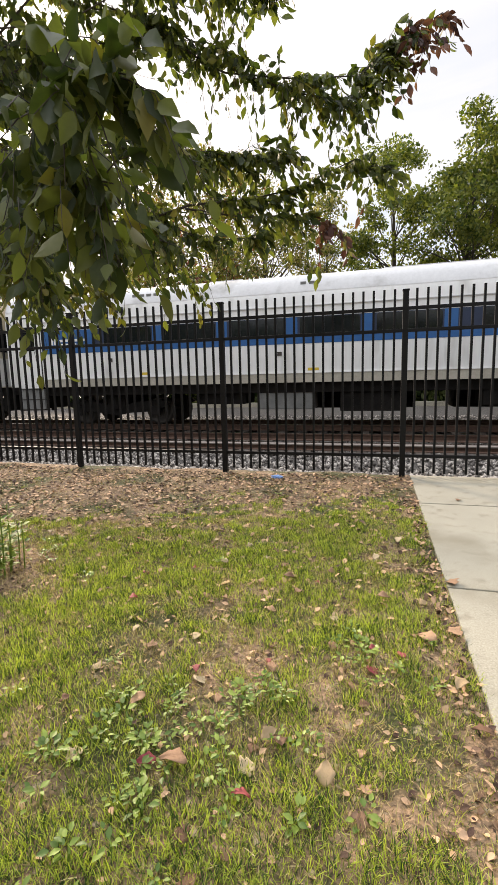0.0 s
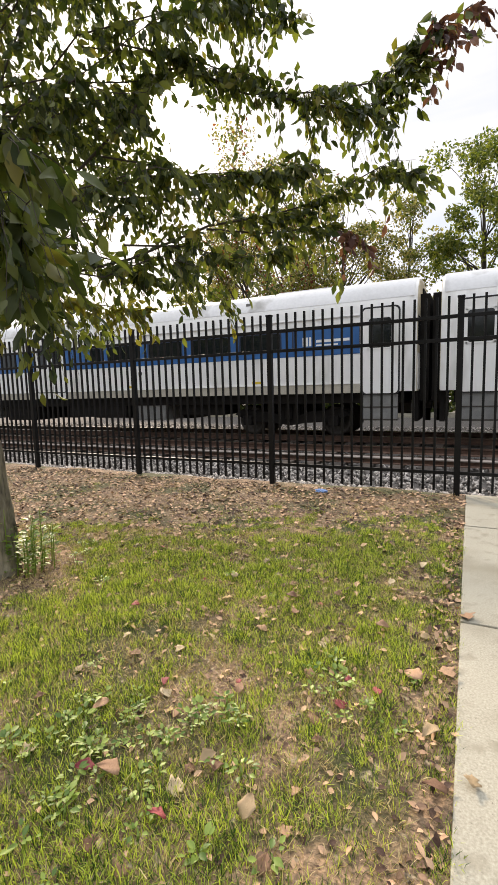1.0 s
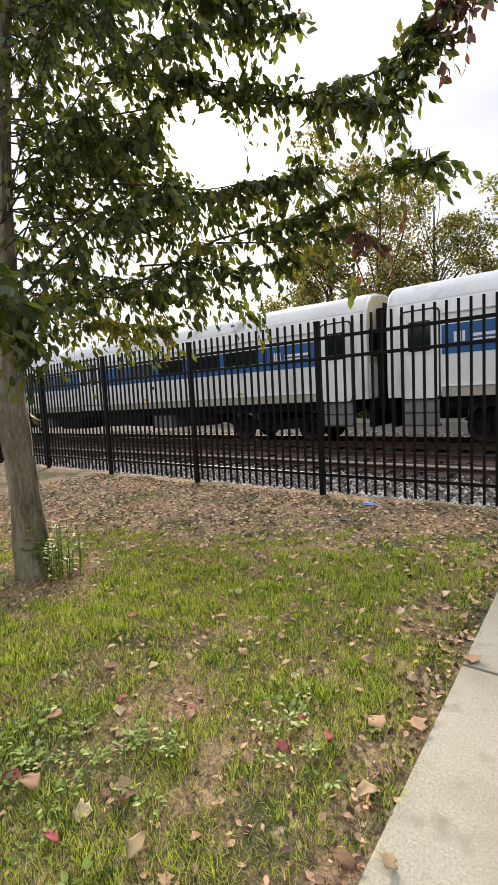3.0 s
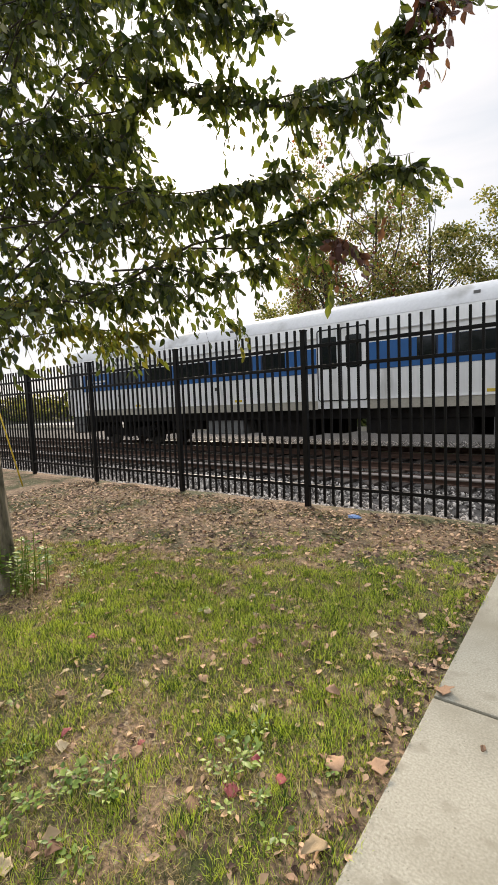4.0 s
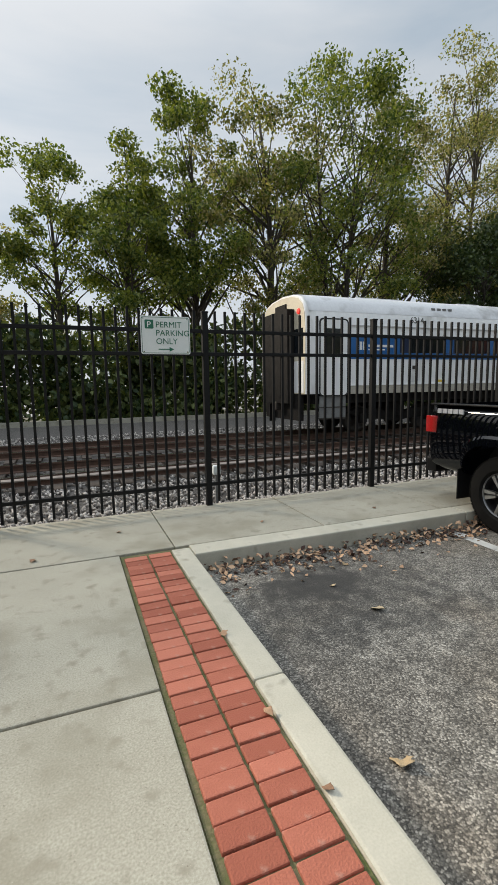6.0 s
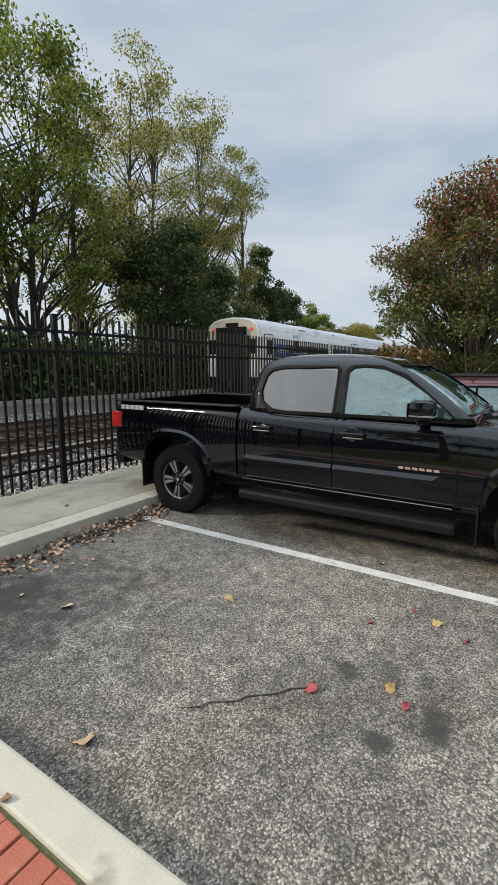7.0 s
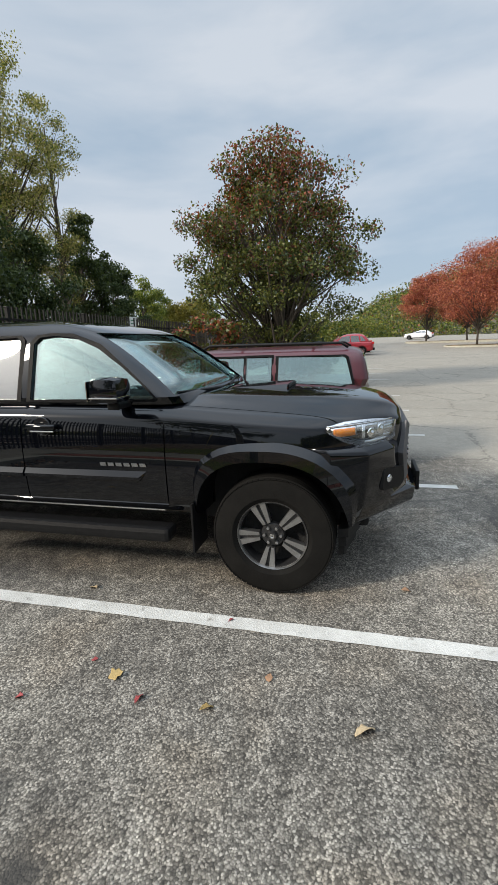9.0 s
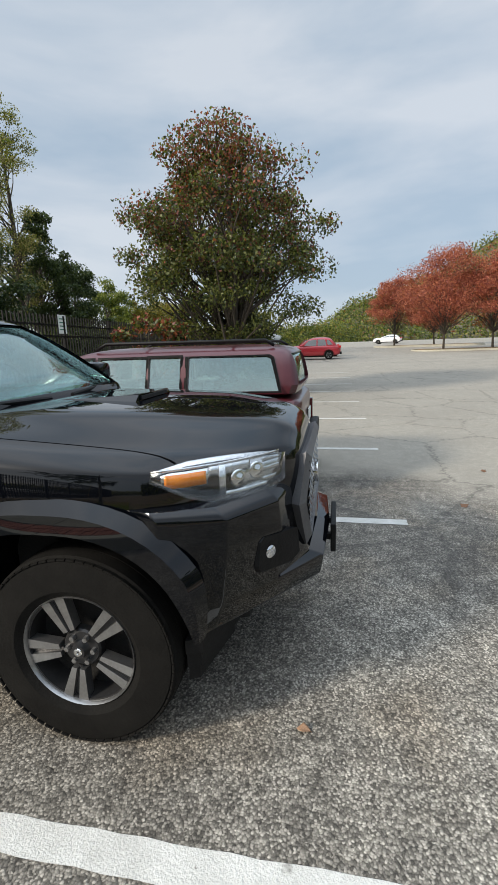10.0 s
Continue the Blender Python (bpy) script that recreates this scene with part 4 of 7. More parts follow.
tail_red = glowing("tail_lamp_red", (0.75, 0.03, 0.02), 0.6)
TRAIN = [build_car(False), build_car(True)]
TRAIN.append(copy_thing(TRAIN[1], pose(0, 13.80, -0.16)))
for yy in (-1.13, 1.13):
    lamp_bm = bmesh.new()
    lathe(lamp_bm, [(-0.02, 0.0), (-0.02, 0.085), (-0.05, 0.07), (-0.055, 0.0)], 16, "x", False)
    for v in lamp_bm.verts:
        v.co += Vector((0, yy, 3.52))
    part("marker_lamp", lamp_bm, tail_red, TRAIN[2], "round red marker lamp")
text_part("fleet_number", "6314", 0.26, black_letters, TRAIN[2], pose(3.50, -1.580, 3.26, 82), "black fleet number")
for c in TRAIN[:2]:
    for q in range(4):
        ob = part("number_bar", boxed(3.55 + 0.16 * q, 3.66 + 0.16 * q, -1.60, -1.57, 3.26, 3.42), black_letters, c)


def train_rows(rear):
    """The train gathers speed from 10.7 to 14 metres a second."""
    return [(t, pose(-11.0 + 10.7 * t + 0.165 * t * t - CAR_PITCH * rear, 13.80, -0.16)) for t in [0.5 * k for k in range(21)]]

# ---- vehicles ----
hub_dark = material("dark_hub", (0.020, 0.020, 0.021), (0.034, 0.034, 0.035), 0.4, 0.3, scale=20, bump=0.02)
satin_grey = material("satin_grey", (0.10, 0.10, 0.105), (0.14, 0.14, 0.145), 0.5, 0.4, bump=0)


def spread(table, y):
    """Straight-line values between the rows of a table whose first column is y."""
    cols = list(zip(*table))
    return [float(np.interp(y, cols[0], c)) for c in cols[1:]]


def lower_body(table, cutter, levels=2, fractions=((0.86, 0.0, 0.0), (0.99, 0.0, 0.06), (1.0, 0.0, 0.34), (1.004, 0.0, 0.56), (0.994, 0.0, 0.76), (0.978, 0.0, 0.88), (0.968, 0.0, 0.915), (0.925, 0.0, 0.975), (0.90, 0.0, 1.0)), hood=((0.64, 0.55), (0.58, 0.92), (0.30, 0.97))):
    """A body lofted along y from rows of (y, half width, underside, shoulder, crown)."""
    bm = bmesh.new()
    rings = []
    for y, w, zb, zs, crown in table:
        half = [(0.0, zb)] + [(w * fx, zb + (zs - zb) * fz) for fx, _, fz in fractions] + [(w * a, zs + crown * b) for a, b in hood] + [(0.0, zs + crown)]
        loop = half + [(-x, z) for x, z in half[-2:0:-1]]
        rings.append([bm.verts.new((x, y, z)) for x, z in loop])
    n = len(rings[0])
    for r, s in zip(rings, rings[1:]):
        for k in range(n):
            bm.faces.new((r[k], r[(k + 1) % n], s[(k + 1) % n], s[k]))
    bm.faces.new(rings[0][::-1])
    bm.faces.new(rings[-1])
    return shaped(bm, cutter, levels)


def cabin(levels_table, cutter, smooth=1):
    """A greenhouse lofted upwards from rows of (z, front y, rear y, half width)."""
    bm = bmesh.new()
    rings = [[bm.verts.new((x, y, z)) for x, y in rounded(-w, w, y0, y1, min(0.16, w * 0.4), 3)] for z, y0, y1, w in levels_table]
    n = len(rings[0])
    for r, s in zip(rings, rings[1:]):
        for k in range(n):
            bm.faces.new((r[k], r[(k + 1) % n], s[(k + 1) % n], s[k]))
    bm.faces.new(rings[0][::-1])
    bm.faces.new(rings[-1])
    return shaped(bm, cutter, smooth)


def pane(bm, outline, place, thick):
    """A thin pane: outline points put through place(a, b) for its outer face, thick gives the inward shift."""
    p = [bm.verts.new(place(a, b)) for a, b in outline]
    q = [bm.verts.new(place(a, b) + thick) for a, b in outline]
    n = len(p)
    bm.faces.new(p)
    bm.faces.new(q[::-1])
    for k in range(n):
        bm.faces.new((p[k], q[k], q[(k + 1) % n], p[(k + 1) % n]))


def arc_band(bm, cy, cz, r0, r1, x0, x1, a0, a1, n=24):
    """A curved lip of rectangular section round a wheel arch, between two angles."""
    prev = None
    first = None
    lip0, lip1, reach = r0, r1, x1
    for k in range(n + 1):
        deg = a0 + (a1 - a0) * k / n
        q = radians(deg)
        c, s = math.cos(q), math.sin(q)
        end = min(1.0, 0.25 + 5.0 * min(k, n - k) / n)
        r0 = arch(lip0, deg)
        r1 = r0 + (arch(lip1, deg) - r0) * end
        x1 = x0 + (reach - x0) * min(1.0, 0.62 + 0.5 * end)
        e = (r1 - r0) * 0.42
        ring = [bm.verts.new(v) for v in ((x0, cy + r0 * c, cz + r0 * s), (x1, cy + r0 * c, cz + r0 * s), (x1 - (x1 - x0) * 0.10, cy + (r1 - e) * c, cz + (r1 - e) * s), (x0 + (x1 - x0) * 0.3, cy + r1 * c, cz + r1 * s))]
        if prev:
            for j in range(4):
                bm.faces.new((prev[j], prev[(j + 1) % 4], ring[(j + 1) % 4], ring[j]))
        else:
            first = ring
        prev = ring
    bm.faces.new(first[::-1])
    bm.faces.new(prev)


def wheel(parent, at, radius, width, rim_r, outer, detail=True):
    """A tyre on a five-spoke alloy rim; outer is the side of the car (-1 or 1) that it faces."""
    hub = bmesh.new()
    lathe(hub, [(0.002, 0.0), (0.002, 0.026), (-0.016, 0.031), (-0.024, 0.036), (-0.026, 0.070), (-0.034, 0.076), (-0.06, 0.078), (-0.06, 0.0)], 20, "x", False)
    w = part("wheel", smooth_by_angle(mesh_of("hub", hub, hub_dark), hub_dark, 30), None, parent, "dark hub")
    w.matrix_basis = Matrix.Translation(at) @ (pose(0, 0, 0) if outer > 0 else pose(0, 0, 0, 0, 0, 180))
    h = width / 2
    bm = bmesh.new()
    prof = [(-h * 0.80, rim_r), (-h * 0.98, rim_r + 0.03), (-h, rim_r + (radius - rim_r) * 0.55), (-h * 0.92, radius - 0.025), (-h * 0.78, radius - 0.006), (-h * 0.3, radius), (h * 0.3, radius),
            (h * 0.78, radius - 0.006), (h * 0.92, radius - 0.025), (h, rim_r + (radius - rim_r) * 0.55), (h * 0.98, rim_r + 0.03), (h * 0.80, rim_r)]
    lathe(bm, [(x - h + 0.02, r) for x, r in prof], 56, "x", True)
    tyre = part("tyre", smooth_by_angle(mesh_of("tyre", bm, tyre_rubber), tyre_rubber, 30), None, w)
    if detail:
        bm = bmesh.new()
        n = 64
        for k in range(n):
            q = 2 * math.pi * k / n
            for x0, x1, off in ((-h * 0.95, -h * 0.45, 0), (-h * 0.38, -h * 0.03, 0.5), (h * 0.03, h * 0.38, 0), (h * 0.45, h * 0.95, 0.5)):
                m = Matrix.Rotation(q + off * 2 * math.pi / n, 4, "X")
                box(bm, x0 - h + 0.02, x1 - h + 0.02, -0.0155, 0.0155, radius - 0.02, radius + (0.0 if abs(x0 + x1) < h * 0.6 else -0.014), 0, m)
        part("tread", bm, tyre_rubber, w, "blocky tread")
    # barrel and disc are coloured dark to deepen the gaps behind the spokes
    bm = bmesh.new()
    lathe(bm, [(-0.10, rim_r * 0.90), (-0.014, rim_r * 0.94), (-0.014, rim_r * 1.0), (-0.10, rim_r * 1.0)], 48, "x", True)
    part("rim_barrel", smooth_by_angle(mesh_of("rim_barrel", bm, hub_dark), hub_dark, 35), None, w, "dark inner barrel")
    bm = bmesh.new()
    lathe(bm, [(-0.016, rim_r * 0.966), (-0.006, rim_r * 0.975), (0.003, rim_r), (0.0, rim_r * 1.008), (-0.016, rim_r * 1.008)], 48, "x", True)
    rim = part("rim", smooth_by_angle(mesh_of("rim", bm, rim_machined), rim_machined, 35), None, w, "machined rim lip")
    bm = bmesh.new()
    lathe(bm, [(-0.13, 0.0), (-0.10, rim_r * 0.93), (-0.11, rim_r * 0.93), (-0.14, 0.0)], 40, "x", False)
    part("brake_disc", bm, under_dark, w)
    for k in range(5):
        m = Matrix.Rotation(2 * math.pi * k / 5 + 0.44, 4, "X")
        for d in (-1, 1):
            bm = bmesh.new()
            out = [(d * 0.006, 0.082), (d * 0.026, 0.082), (d * 0.052, rim_r * 0.95), (d * 0.013, rim_r * 0.96)]
            p = [bm.verts.new(m @ Vector((-0.012 + 0.0 * i, a, b))) for i, (a, b) in enumerate(out)]
            q = [bm.verts.new(m @ Vector((-0.055, a, b))) for a, b in out]
            bm.faces.new(p)
            bm.faces.new(q[::-1])
            for i in range(4):
                bm.faces.new((p[i], q[i], q[(i + 1) % 4], p[(i + 1) % 4]))
            part("spoke", bm, rim_machined, w, "machined alloy spoke")
        bm = bmesh.new()
        out = [(-0.016, rim_r * 0.93), (-0.008, 0.075), (0.008, 0.075), (0.016, rim_r * 0.93)]
        p = [bm.verts.new(m @ Vector((-0.026, a, b))) for a, b in out]
        q = [bm.verts.new(m @ Vector((-0.06, a, b))) for a, b in out]
        bm.faces.new(p)
        bm.faces.new(q[::-1])
        for i in range(4):
            bm.faces.new((p[i], q[i], q[(i + 1) % 4], p[(i + 1) % 4]))
        part("spoke_pocket", bm, hub_dark, w)
    if detail:
        for k in range(6):
            q = 2 * math.pi * k / 6
            bm = bmesh.new()
            lathe(bm, [(-0.03, 0.0), (-0.03, 0.011), (-0.006, 0.010), (-0.004, 0.0)], 6, "x", False)
            for v in bm.verts:
                v.co += Vector((0, 0.053 * math.cos(q), 0.053 * math.sin(q)))
            part("lug_nut", bm, rim_machined, w)
        bm = bmesh.new()
        lathe(bm, [(0.0, 0.0), (0.004, 0.009), (0.0045, 0.015), (0.001, 0.017)], 20, "x", False)
        part("hub_emblem", bm, chrome, w, "plain oval emblem")
    return w


def arch(r, degrees):
    """The arch is squared off behind the wheel."""
    q = math.sin(radians(2 * degrees)) ** 2
    return r * (1 + (0.13 if degrees < 90 else 0.03) * q) if 0 < degrees < 180 else r


def wheel_cuts(bm, ys, z, r, x0, x1, squared=False):
    for y in ys:
        for s in (-1, 1):
            prism(bm, [(y + (arch(r, 9.0 * k) if squared else r) * math.cos(radians(9.0 * k)), z + (arch(r, 9.0 * k) if squared else r) * math.sin(radians(9.0 * k))) for k in range(40)], min(s * x0, s * x1), max(s * x0, s * x1), "x")


def side_glass(car, cab_levels, windows, panes, seal=True):
    """Panes and rubber seals in the side openings; windows: (name, outline of y, z)."""
    for (outline, mat) in zip(windows, panes):
        for s in (-1, 1):
            def place(y, z, off=0.0):
                w = float(np.interp(z, [r[0] for r in cab_levels], [r[3] for r in cab_levels]))
                return Vector((s * (w - 0.014 + off), y, z))
            bm = bmesh.new()
            pane(bm, outline, place, Vector((-s * 0.005, 0, 0)))
            glass_part = part("side_window", bm, mat, car, "side window glass")
            glass_part.visible_shadow = False
            if seal:
                bm = bmesh.new()
                cy, cz = np.mean([p[0] for p in outline]), np.mean([p[1] for p in outline])
                a, b = [], []
                for y, z in outline:
                    d = Vector((y - cy, z - cz)).normalized() * 0.034
                    a.append(bm.verts.new(place(y, z, 0.019)))
                    b.append(bm.verts.new(place(y + d.x, z + d.y, 0.019)))
                n = len(a)
                for k in range(n):
                    bm.faces.new((a[k], a[(k + 1) % n], b[(k + 1) % n], b[k]))
                bmesh.ops.solidify(bm, geom=bm.faces[:], thickness=0.012)
                part("window_seal", bm, trim_black, glass_part)


def screen_glass(car, cab_levels, z0, z1, front, mat, name):
    """The windscreen or the rear window."""
    bm = bmesh.new()
    zs = [z0 + (z1 - z0) * k / 4 for k in range(5)]
    rows = []
    for z in zs:
        y0, y1, w = spread(cab_levels, z)
        y = y0 + 0.018 if front else y1 - 0.018
        rows.append([bm.verts.new((w * 0.91 * a, y + (0.05 * a * a if front else -0.02 * a * a), z)) for a in (-1, -0.5, 0, 0.5, 1)])
    for r, s in zip(rows, rows[1:]):
        for k in range(4):
            bm.faces.new((r[k], r[k + 1], s[k + 1], s[k]))
    bmesh.ops.recalc_face_normals(bm, faces=bm.faces)
    bmesh.ops.solidify(bm, geom=bm.faces[:], thickness=0.005)
    g = part(name, bm, mat, car, "sloping glass", True)
    g.visible_shadow = False
    return g


def seats(car, rows, z, w=0.36):
    for y in rows:
        for x in (-w, w):
            bm = bmesh.new()
            box(bm, x - 0.24, x + 0.24, y - 0.06, y + 0.08, z - 0.35, z + 0.12, 0.05, None)
            box(bm, x - 0.13, x + 0.13, y - 0.03, y + 0.06, z + 0.15, z + 0.36, 0.04, None)
            part("seat", bm, seat_cloth, car, "dark cloth seat with headrest")


def steering_wheel(car, x, y, z):
    bm = bmesh.new()
    n = 24
    pts = [(x + 0.18 * math.cos(2 * math.pi * k / n), y + 0.06 * math.sin(2 * math.pi * k / n), z + 0.17 * math.sin(2 * math.pi * k / n)) for k in range(n + 1)]
    tube(bm, pts, [0.014] * (n + 1), 6, False)
    part("steering_wheel", bm, trim_black, car)


def build_pickup():
    car = thing("pickup_truck", "glossy black crew cab pickup parked beside a white line", "pickup truck", pose(5.955, -0.36, LOT, 0, 0, 0))
    HUB, R, FY, RY = 0.385, 0.388, 0.935, 4.506
    table = [(0.145, 0.34, 0.62, 1.000, 0.03), (0.155, 0.44, 0.62, 1.050, 0.045), (0.20, 0.50, 0.62, 1.078, 0.06), (0.27, 0.595, 0.62, 1.090, 0.075), (0.37, 0.715, 0.60, 1.100, 0.085), (0.48, 0.815, 0.50, 1.108, 0.09), (0.60, 0.885, 0.46, 1.118, 0.095), (0.74, 0.918, 0.46, 1.128, 0.095), (0.93, 0.932, 0.46, 1.140, 0.09),
             (1.40, 0.935, 0.46, 1.175, 0.07), (1.60, 0.935, 0.46, 1.195, 0.03), (2.6, 0.938, 0.46, 1.205, 0.0), (3.62, 0.938, 0.46, 1.22, 0.0), (3.72, 0.938, 0.46, 1.25, 0.0), (4.5, 0.938, 0.47, 1.255, 0.0),
             (5.36, 0.930, 0.50, 1.255, 0.0), (5.46, 0.925, 0.52, 1.25, 0.0), (5.49, 0.90, 0.56, 1.23, 0.0)]
    cut = bmesh.new()
    wheel_cuts(cut, (FY, RY), HUB + 0.01, 0.482, 0.56, 1.2, True)
    box(cut, -0.80, 0.80, 3.78, 5.40, 0.80, 1.6)
    box(cut, -1.2, 1.2, 3.665, 3.690, 0.55, 1.6)
    for y in (1.60, 2.640, 3.58):
        for s in (-1, 1):
            box(cut, min(s * 0.915, s * 1.1), max(s * 0.915, s * 1.1), y - 0.004, y + 0.004, 0.545, 1.6)
    for s in (-1, 1):
        box(cut, min(s * 0.915, s * 1.1), max(s * 0.915, s * 1.1), 1.606, 3.574, 0.537, 0.545)
    for s in (-1, 1):
        box(cut, min(s * 0.80, s * 0.806), max(s * 0.80, s * 0.806), 0.42, 1.50, 1.06, 1.5)
    part("body", smooth_by_angle(lower_body(table, cut), car_black, 32), None, car)
    levels = [(1.15, 1.40, 3.650, 0.895), (1.24, 1.50, 3.648, 0.882), (1.36, 1.65, 3.640, 0.850), (1.50, 1.84, 3.61, 0.805), (1.62, 2.03, 3.57, 0.765), (1.70, 2.22, 3.50, 0.725), (1.752, 2.48, 3.36, 0.62), (1.782, 2.75, 3.15, 0.36)]
    front_win = [(2.57, 1.235), (2.57, 1.60), (2.53, 1.640), (2.42, 1.648), (2.26, 1.630), (2.08, 1.555), (1.90, 1.435), (1.74, 1.31), (1.67, 1.245), (1.69, 1.235)]
    rear_win = [(2.675, 1.235), (2.675, 1.615), (2.71, 1.645), (3.24, 1.632), (3.36, 1.61), (3.41, 1.56), (3.44, 1.42), (3.41, 1.32), (3.30, 1.25), (3.16, 1.235)]
    cut = bmesh.new()
    prism(cut, front_win, -1.2, 1.2, "x")
    prism(cut, rear_win, -1.2, 1.2, "x")
    prism(cut, [(-0.81, 1.255), (0.81, 1.255), (0.67, 1.658), (-0.67, 1.658)], 1.3, 2.45, "y")
    prism(cut, [(-0.70, 1.27), (0.70, 1.27), (0.60, 1.62), (-0.60, 1.62)], 3.0, 4.2, "y")
    part("cab", smooth_by_angle(cabin(levels, cut), car_black, 32), None, car)
    side_glass(car, levels, [front_win, rear_win], [pane_clear, pane_tint])
    screen_glass(car, levels, 1.245, 1.67, True, pane_clear, "windscreen")
    screen_glass(car, levels, 1.26, 1.63, False, pane_tint, "rear_window")
    part("dashboard", boxed(-0.78, 0.78, 1.66, 2.02, 1.16, 1.25, 0.03), trim_black, car)
    seats(car, (2.58, 3.32), 1.18)
    steering_wheel(car, 0.38, 2.08, 1.25)
    part("shark_fin", boxed(-0.035, 0.035, 3.36, 3.52, 1.755, 1.80, 0.015), car_black, car)
    # underside, axles and liners
    part("chassis", boxed(-0.55, 0.55, 0.35, 5.3, 0.34, 0.60, 0.03), under_dark, car)
    for s in (-1, 1):
        for y in (FY, RY):
            part("wheel_liner", boxed(min(s * 0.50, s * 0.57), max(s * 0.50, s * 0.57), y - 0.47, y + 0.47, 0.35, 0.90), under_dark, car)
            wheel(car, (s * 0.905, y, HUB), R, 0.255, 0.222, s)
            bm = bmesh.new()
            arc_band(bm, y, HUB + 0.01, 0.474, 0.588, s * 0.90, s * 0.966, 24, 168)
            part("fender_flare", smooth_by_angle(mesh_of("f", bm, car_black), car_black, 25), None, car, "painted wheel arch flare")
            part("mud_flap", boxed(min(s * 0.70, s * 0.955), max(s * 0.70, s * 0.955), y + 0.495, y + 0.51, 0.25, 0.58, 0.004), trim_black, car, "black rubber mud flap")
        part("running_board", boxed(min(s * 0.86, s * 1.005), max(s * 0.86, s * 1.005), 1.58, 3.62, 0.330, 0.425, 0.03), trim_black, car, "black ribbed running board")
        part("sill_strip", boxed(min(s * 0.930, s * 0.944), max(s * 0.930, s * 0.944), 1.62, 3.60, 0.528, 0.536), chrome, car, "thin bright sill line")
        bm = bmesh.new()
        section = [(0.930, 0.716), (0.956, 0.722), (0.960, 0.745), (0.930, 0.792)]
        prism(bm, [(s * p, q) for p, q in section], 1.72, 2.632, "y")
        for v in bm.verts:
            if v.co.y < 1.8 and v.co.z < 0.75:
                v.co.y += 0.06
        part("side_moulding", bm, car_black, car)
        bm = bmesh.new()
        prism(bm, [(s * p, q) for p, q in section], 2.648, 3.57, "y")
        part("side_moulding", bm, car_black, car)
        for y in (2.46, 3.38):
            bm = bmesh.new()
            box(bm, min(s * 0.925, s * 0.975), max(s * 0.925, s * 0.975), y - 0.11, y + 0.11, 1.045, 1.082, 0.014)
            h = part("door_handle", bm, car_black, car, "body-coloured door handle", True)
            part("handle_trim", boxed(min(s * 0.928, s * 0.968), max(s * 0.928, s * 0.968), y - 0.10, y + 0.08, 1.030, 1.040, 0.003), chrome, h, "chrome edge")
            bm = bmesh.new()
            lathe(bm, [(s * 0.924, 0.0), (s * 0.934, 0.060), (s * 0.930, 0.066)], 20, "x", False)
            for v in bm.verts:
                v.co += Vector((0, y + 0.01, 1.062))
            part("handle_cup", bm, gloss_black, h)
        # mirror
        bm = bmesh.new()
        box(bm, min(s * 0.97, s * 1.16), max(s * 0.97, s * 1.16), 1.76, 1.96, 1.235, 1.39, 0.055)
        mirror = part("door_mirror", smooth_by_angle(mesh_of("m", bm, car_black), car_black, 50), None, car, "black door mirror")
        part("mirror_arm", boxed(min(s * 0.84, s * 1.02), max(s * 0.84, s * 1.02), 1.84, 1.92, 1.185, 1.235, 0.015), trim_black, mirror)
        part("mirror_glass", boxed(min(s * 1.00, s * 1.155), max(s * 1.00, s * 1.155), 1.958, 1.964, 1.255, 1.37, 0.002), chrome, mirror, "mirror glass")
        part("mirror_lamp", boxed(min(s * 1.02, s * 1.174), max(s * 1.02, s * 1.174), 1.76, 1.94, 1.268, 1.280, 0.003), chrome, mirror, "thin clear repeater lamp")
        # badge: plain bars in place of a name
        for k in range(6):
            x0 = 1.73 + 0.056 * k
            bm = bmesh.new()
            prism(bm, [(x0, 0.812), (x0 + 0.006, 0.834), (x0 + 0.048, 0.834), (x0 + 0.042, 0.812)], min(s * 0.935, s * 0.944), max(s * 0.935, s * 0.944), "x")
            part("badge_bar", bm, chrome, car, "chrome bar badge")
        for k in range(5):
            x0 = 4.98 + 0.075 * k
            part("decal_bar", boxed(min(s * 0.925, s * 0.940), max(s * 0.925, s * 0.940), x0, x0 + 0.06, 1.155, 1.205, 0.002), grey_decal, car, "pale grey decal bar")
        # headlamp wraps the corner
        curve = [(0.51, 0.235), (0.585, 0.282), (0.665, 0.345), (0.745, 0.424), (0.815, 0.510), (0.874, 0.606)]
        tops, bots = [1.066, 1.077, 1.085, 1.089, 1.087, 1.066], [0.955, 0.938, 0.929, 0.932, 0.972, 1.038]

        def lamp(i0, i1, out, inset, mat, name, parent, label, band=None, deep=0.006):
            bm = bmesh.new()
            rows = []
            steps = 14
            for k in range(steps + 1):
                f = i0 + (i1 - i0) * k / steps
                x, y = (float(np.interp(f, range(6), [c[n] for c in curve])) for n in (0, 1))
                top, bot = (float(np.interp(f, range(6), v)) for v in (tops, bots))
                d = Vector((0.25 + 0.15 * f, -0.9 + 0.16 * f, 0)).normalized() * out
                a, b = (top - inset, bot + inset) if band is None else (min(top - 0.014, band[0]), max(bot + 0.012, band[1]))
                a = max(a, b + 0.008)
                rows.append([bm.verts.new((s * (x + d.x), y + d.y, z)) for z in (a, (a + b) / 2, b)])
            for r, q in zip(rows, rows[1:]):
                for k in range(2):
                    bm.faces.new((r[k], r[k + 1], q[k + 1], q[k]))
            back = []
            for k, r in enumerate(rows):
                f = i0 + (i1 - i0) * k / steps
                d = Vector((s * (0.25 + 0.15 * f), -0.9 + 0.16 * f, 0)).normalized() * deep
                back.append([bm.verts.new(v.co - d) for v in r])
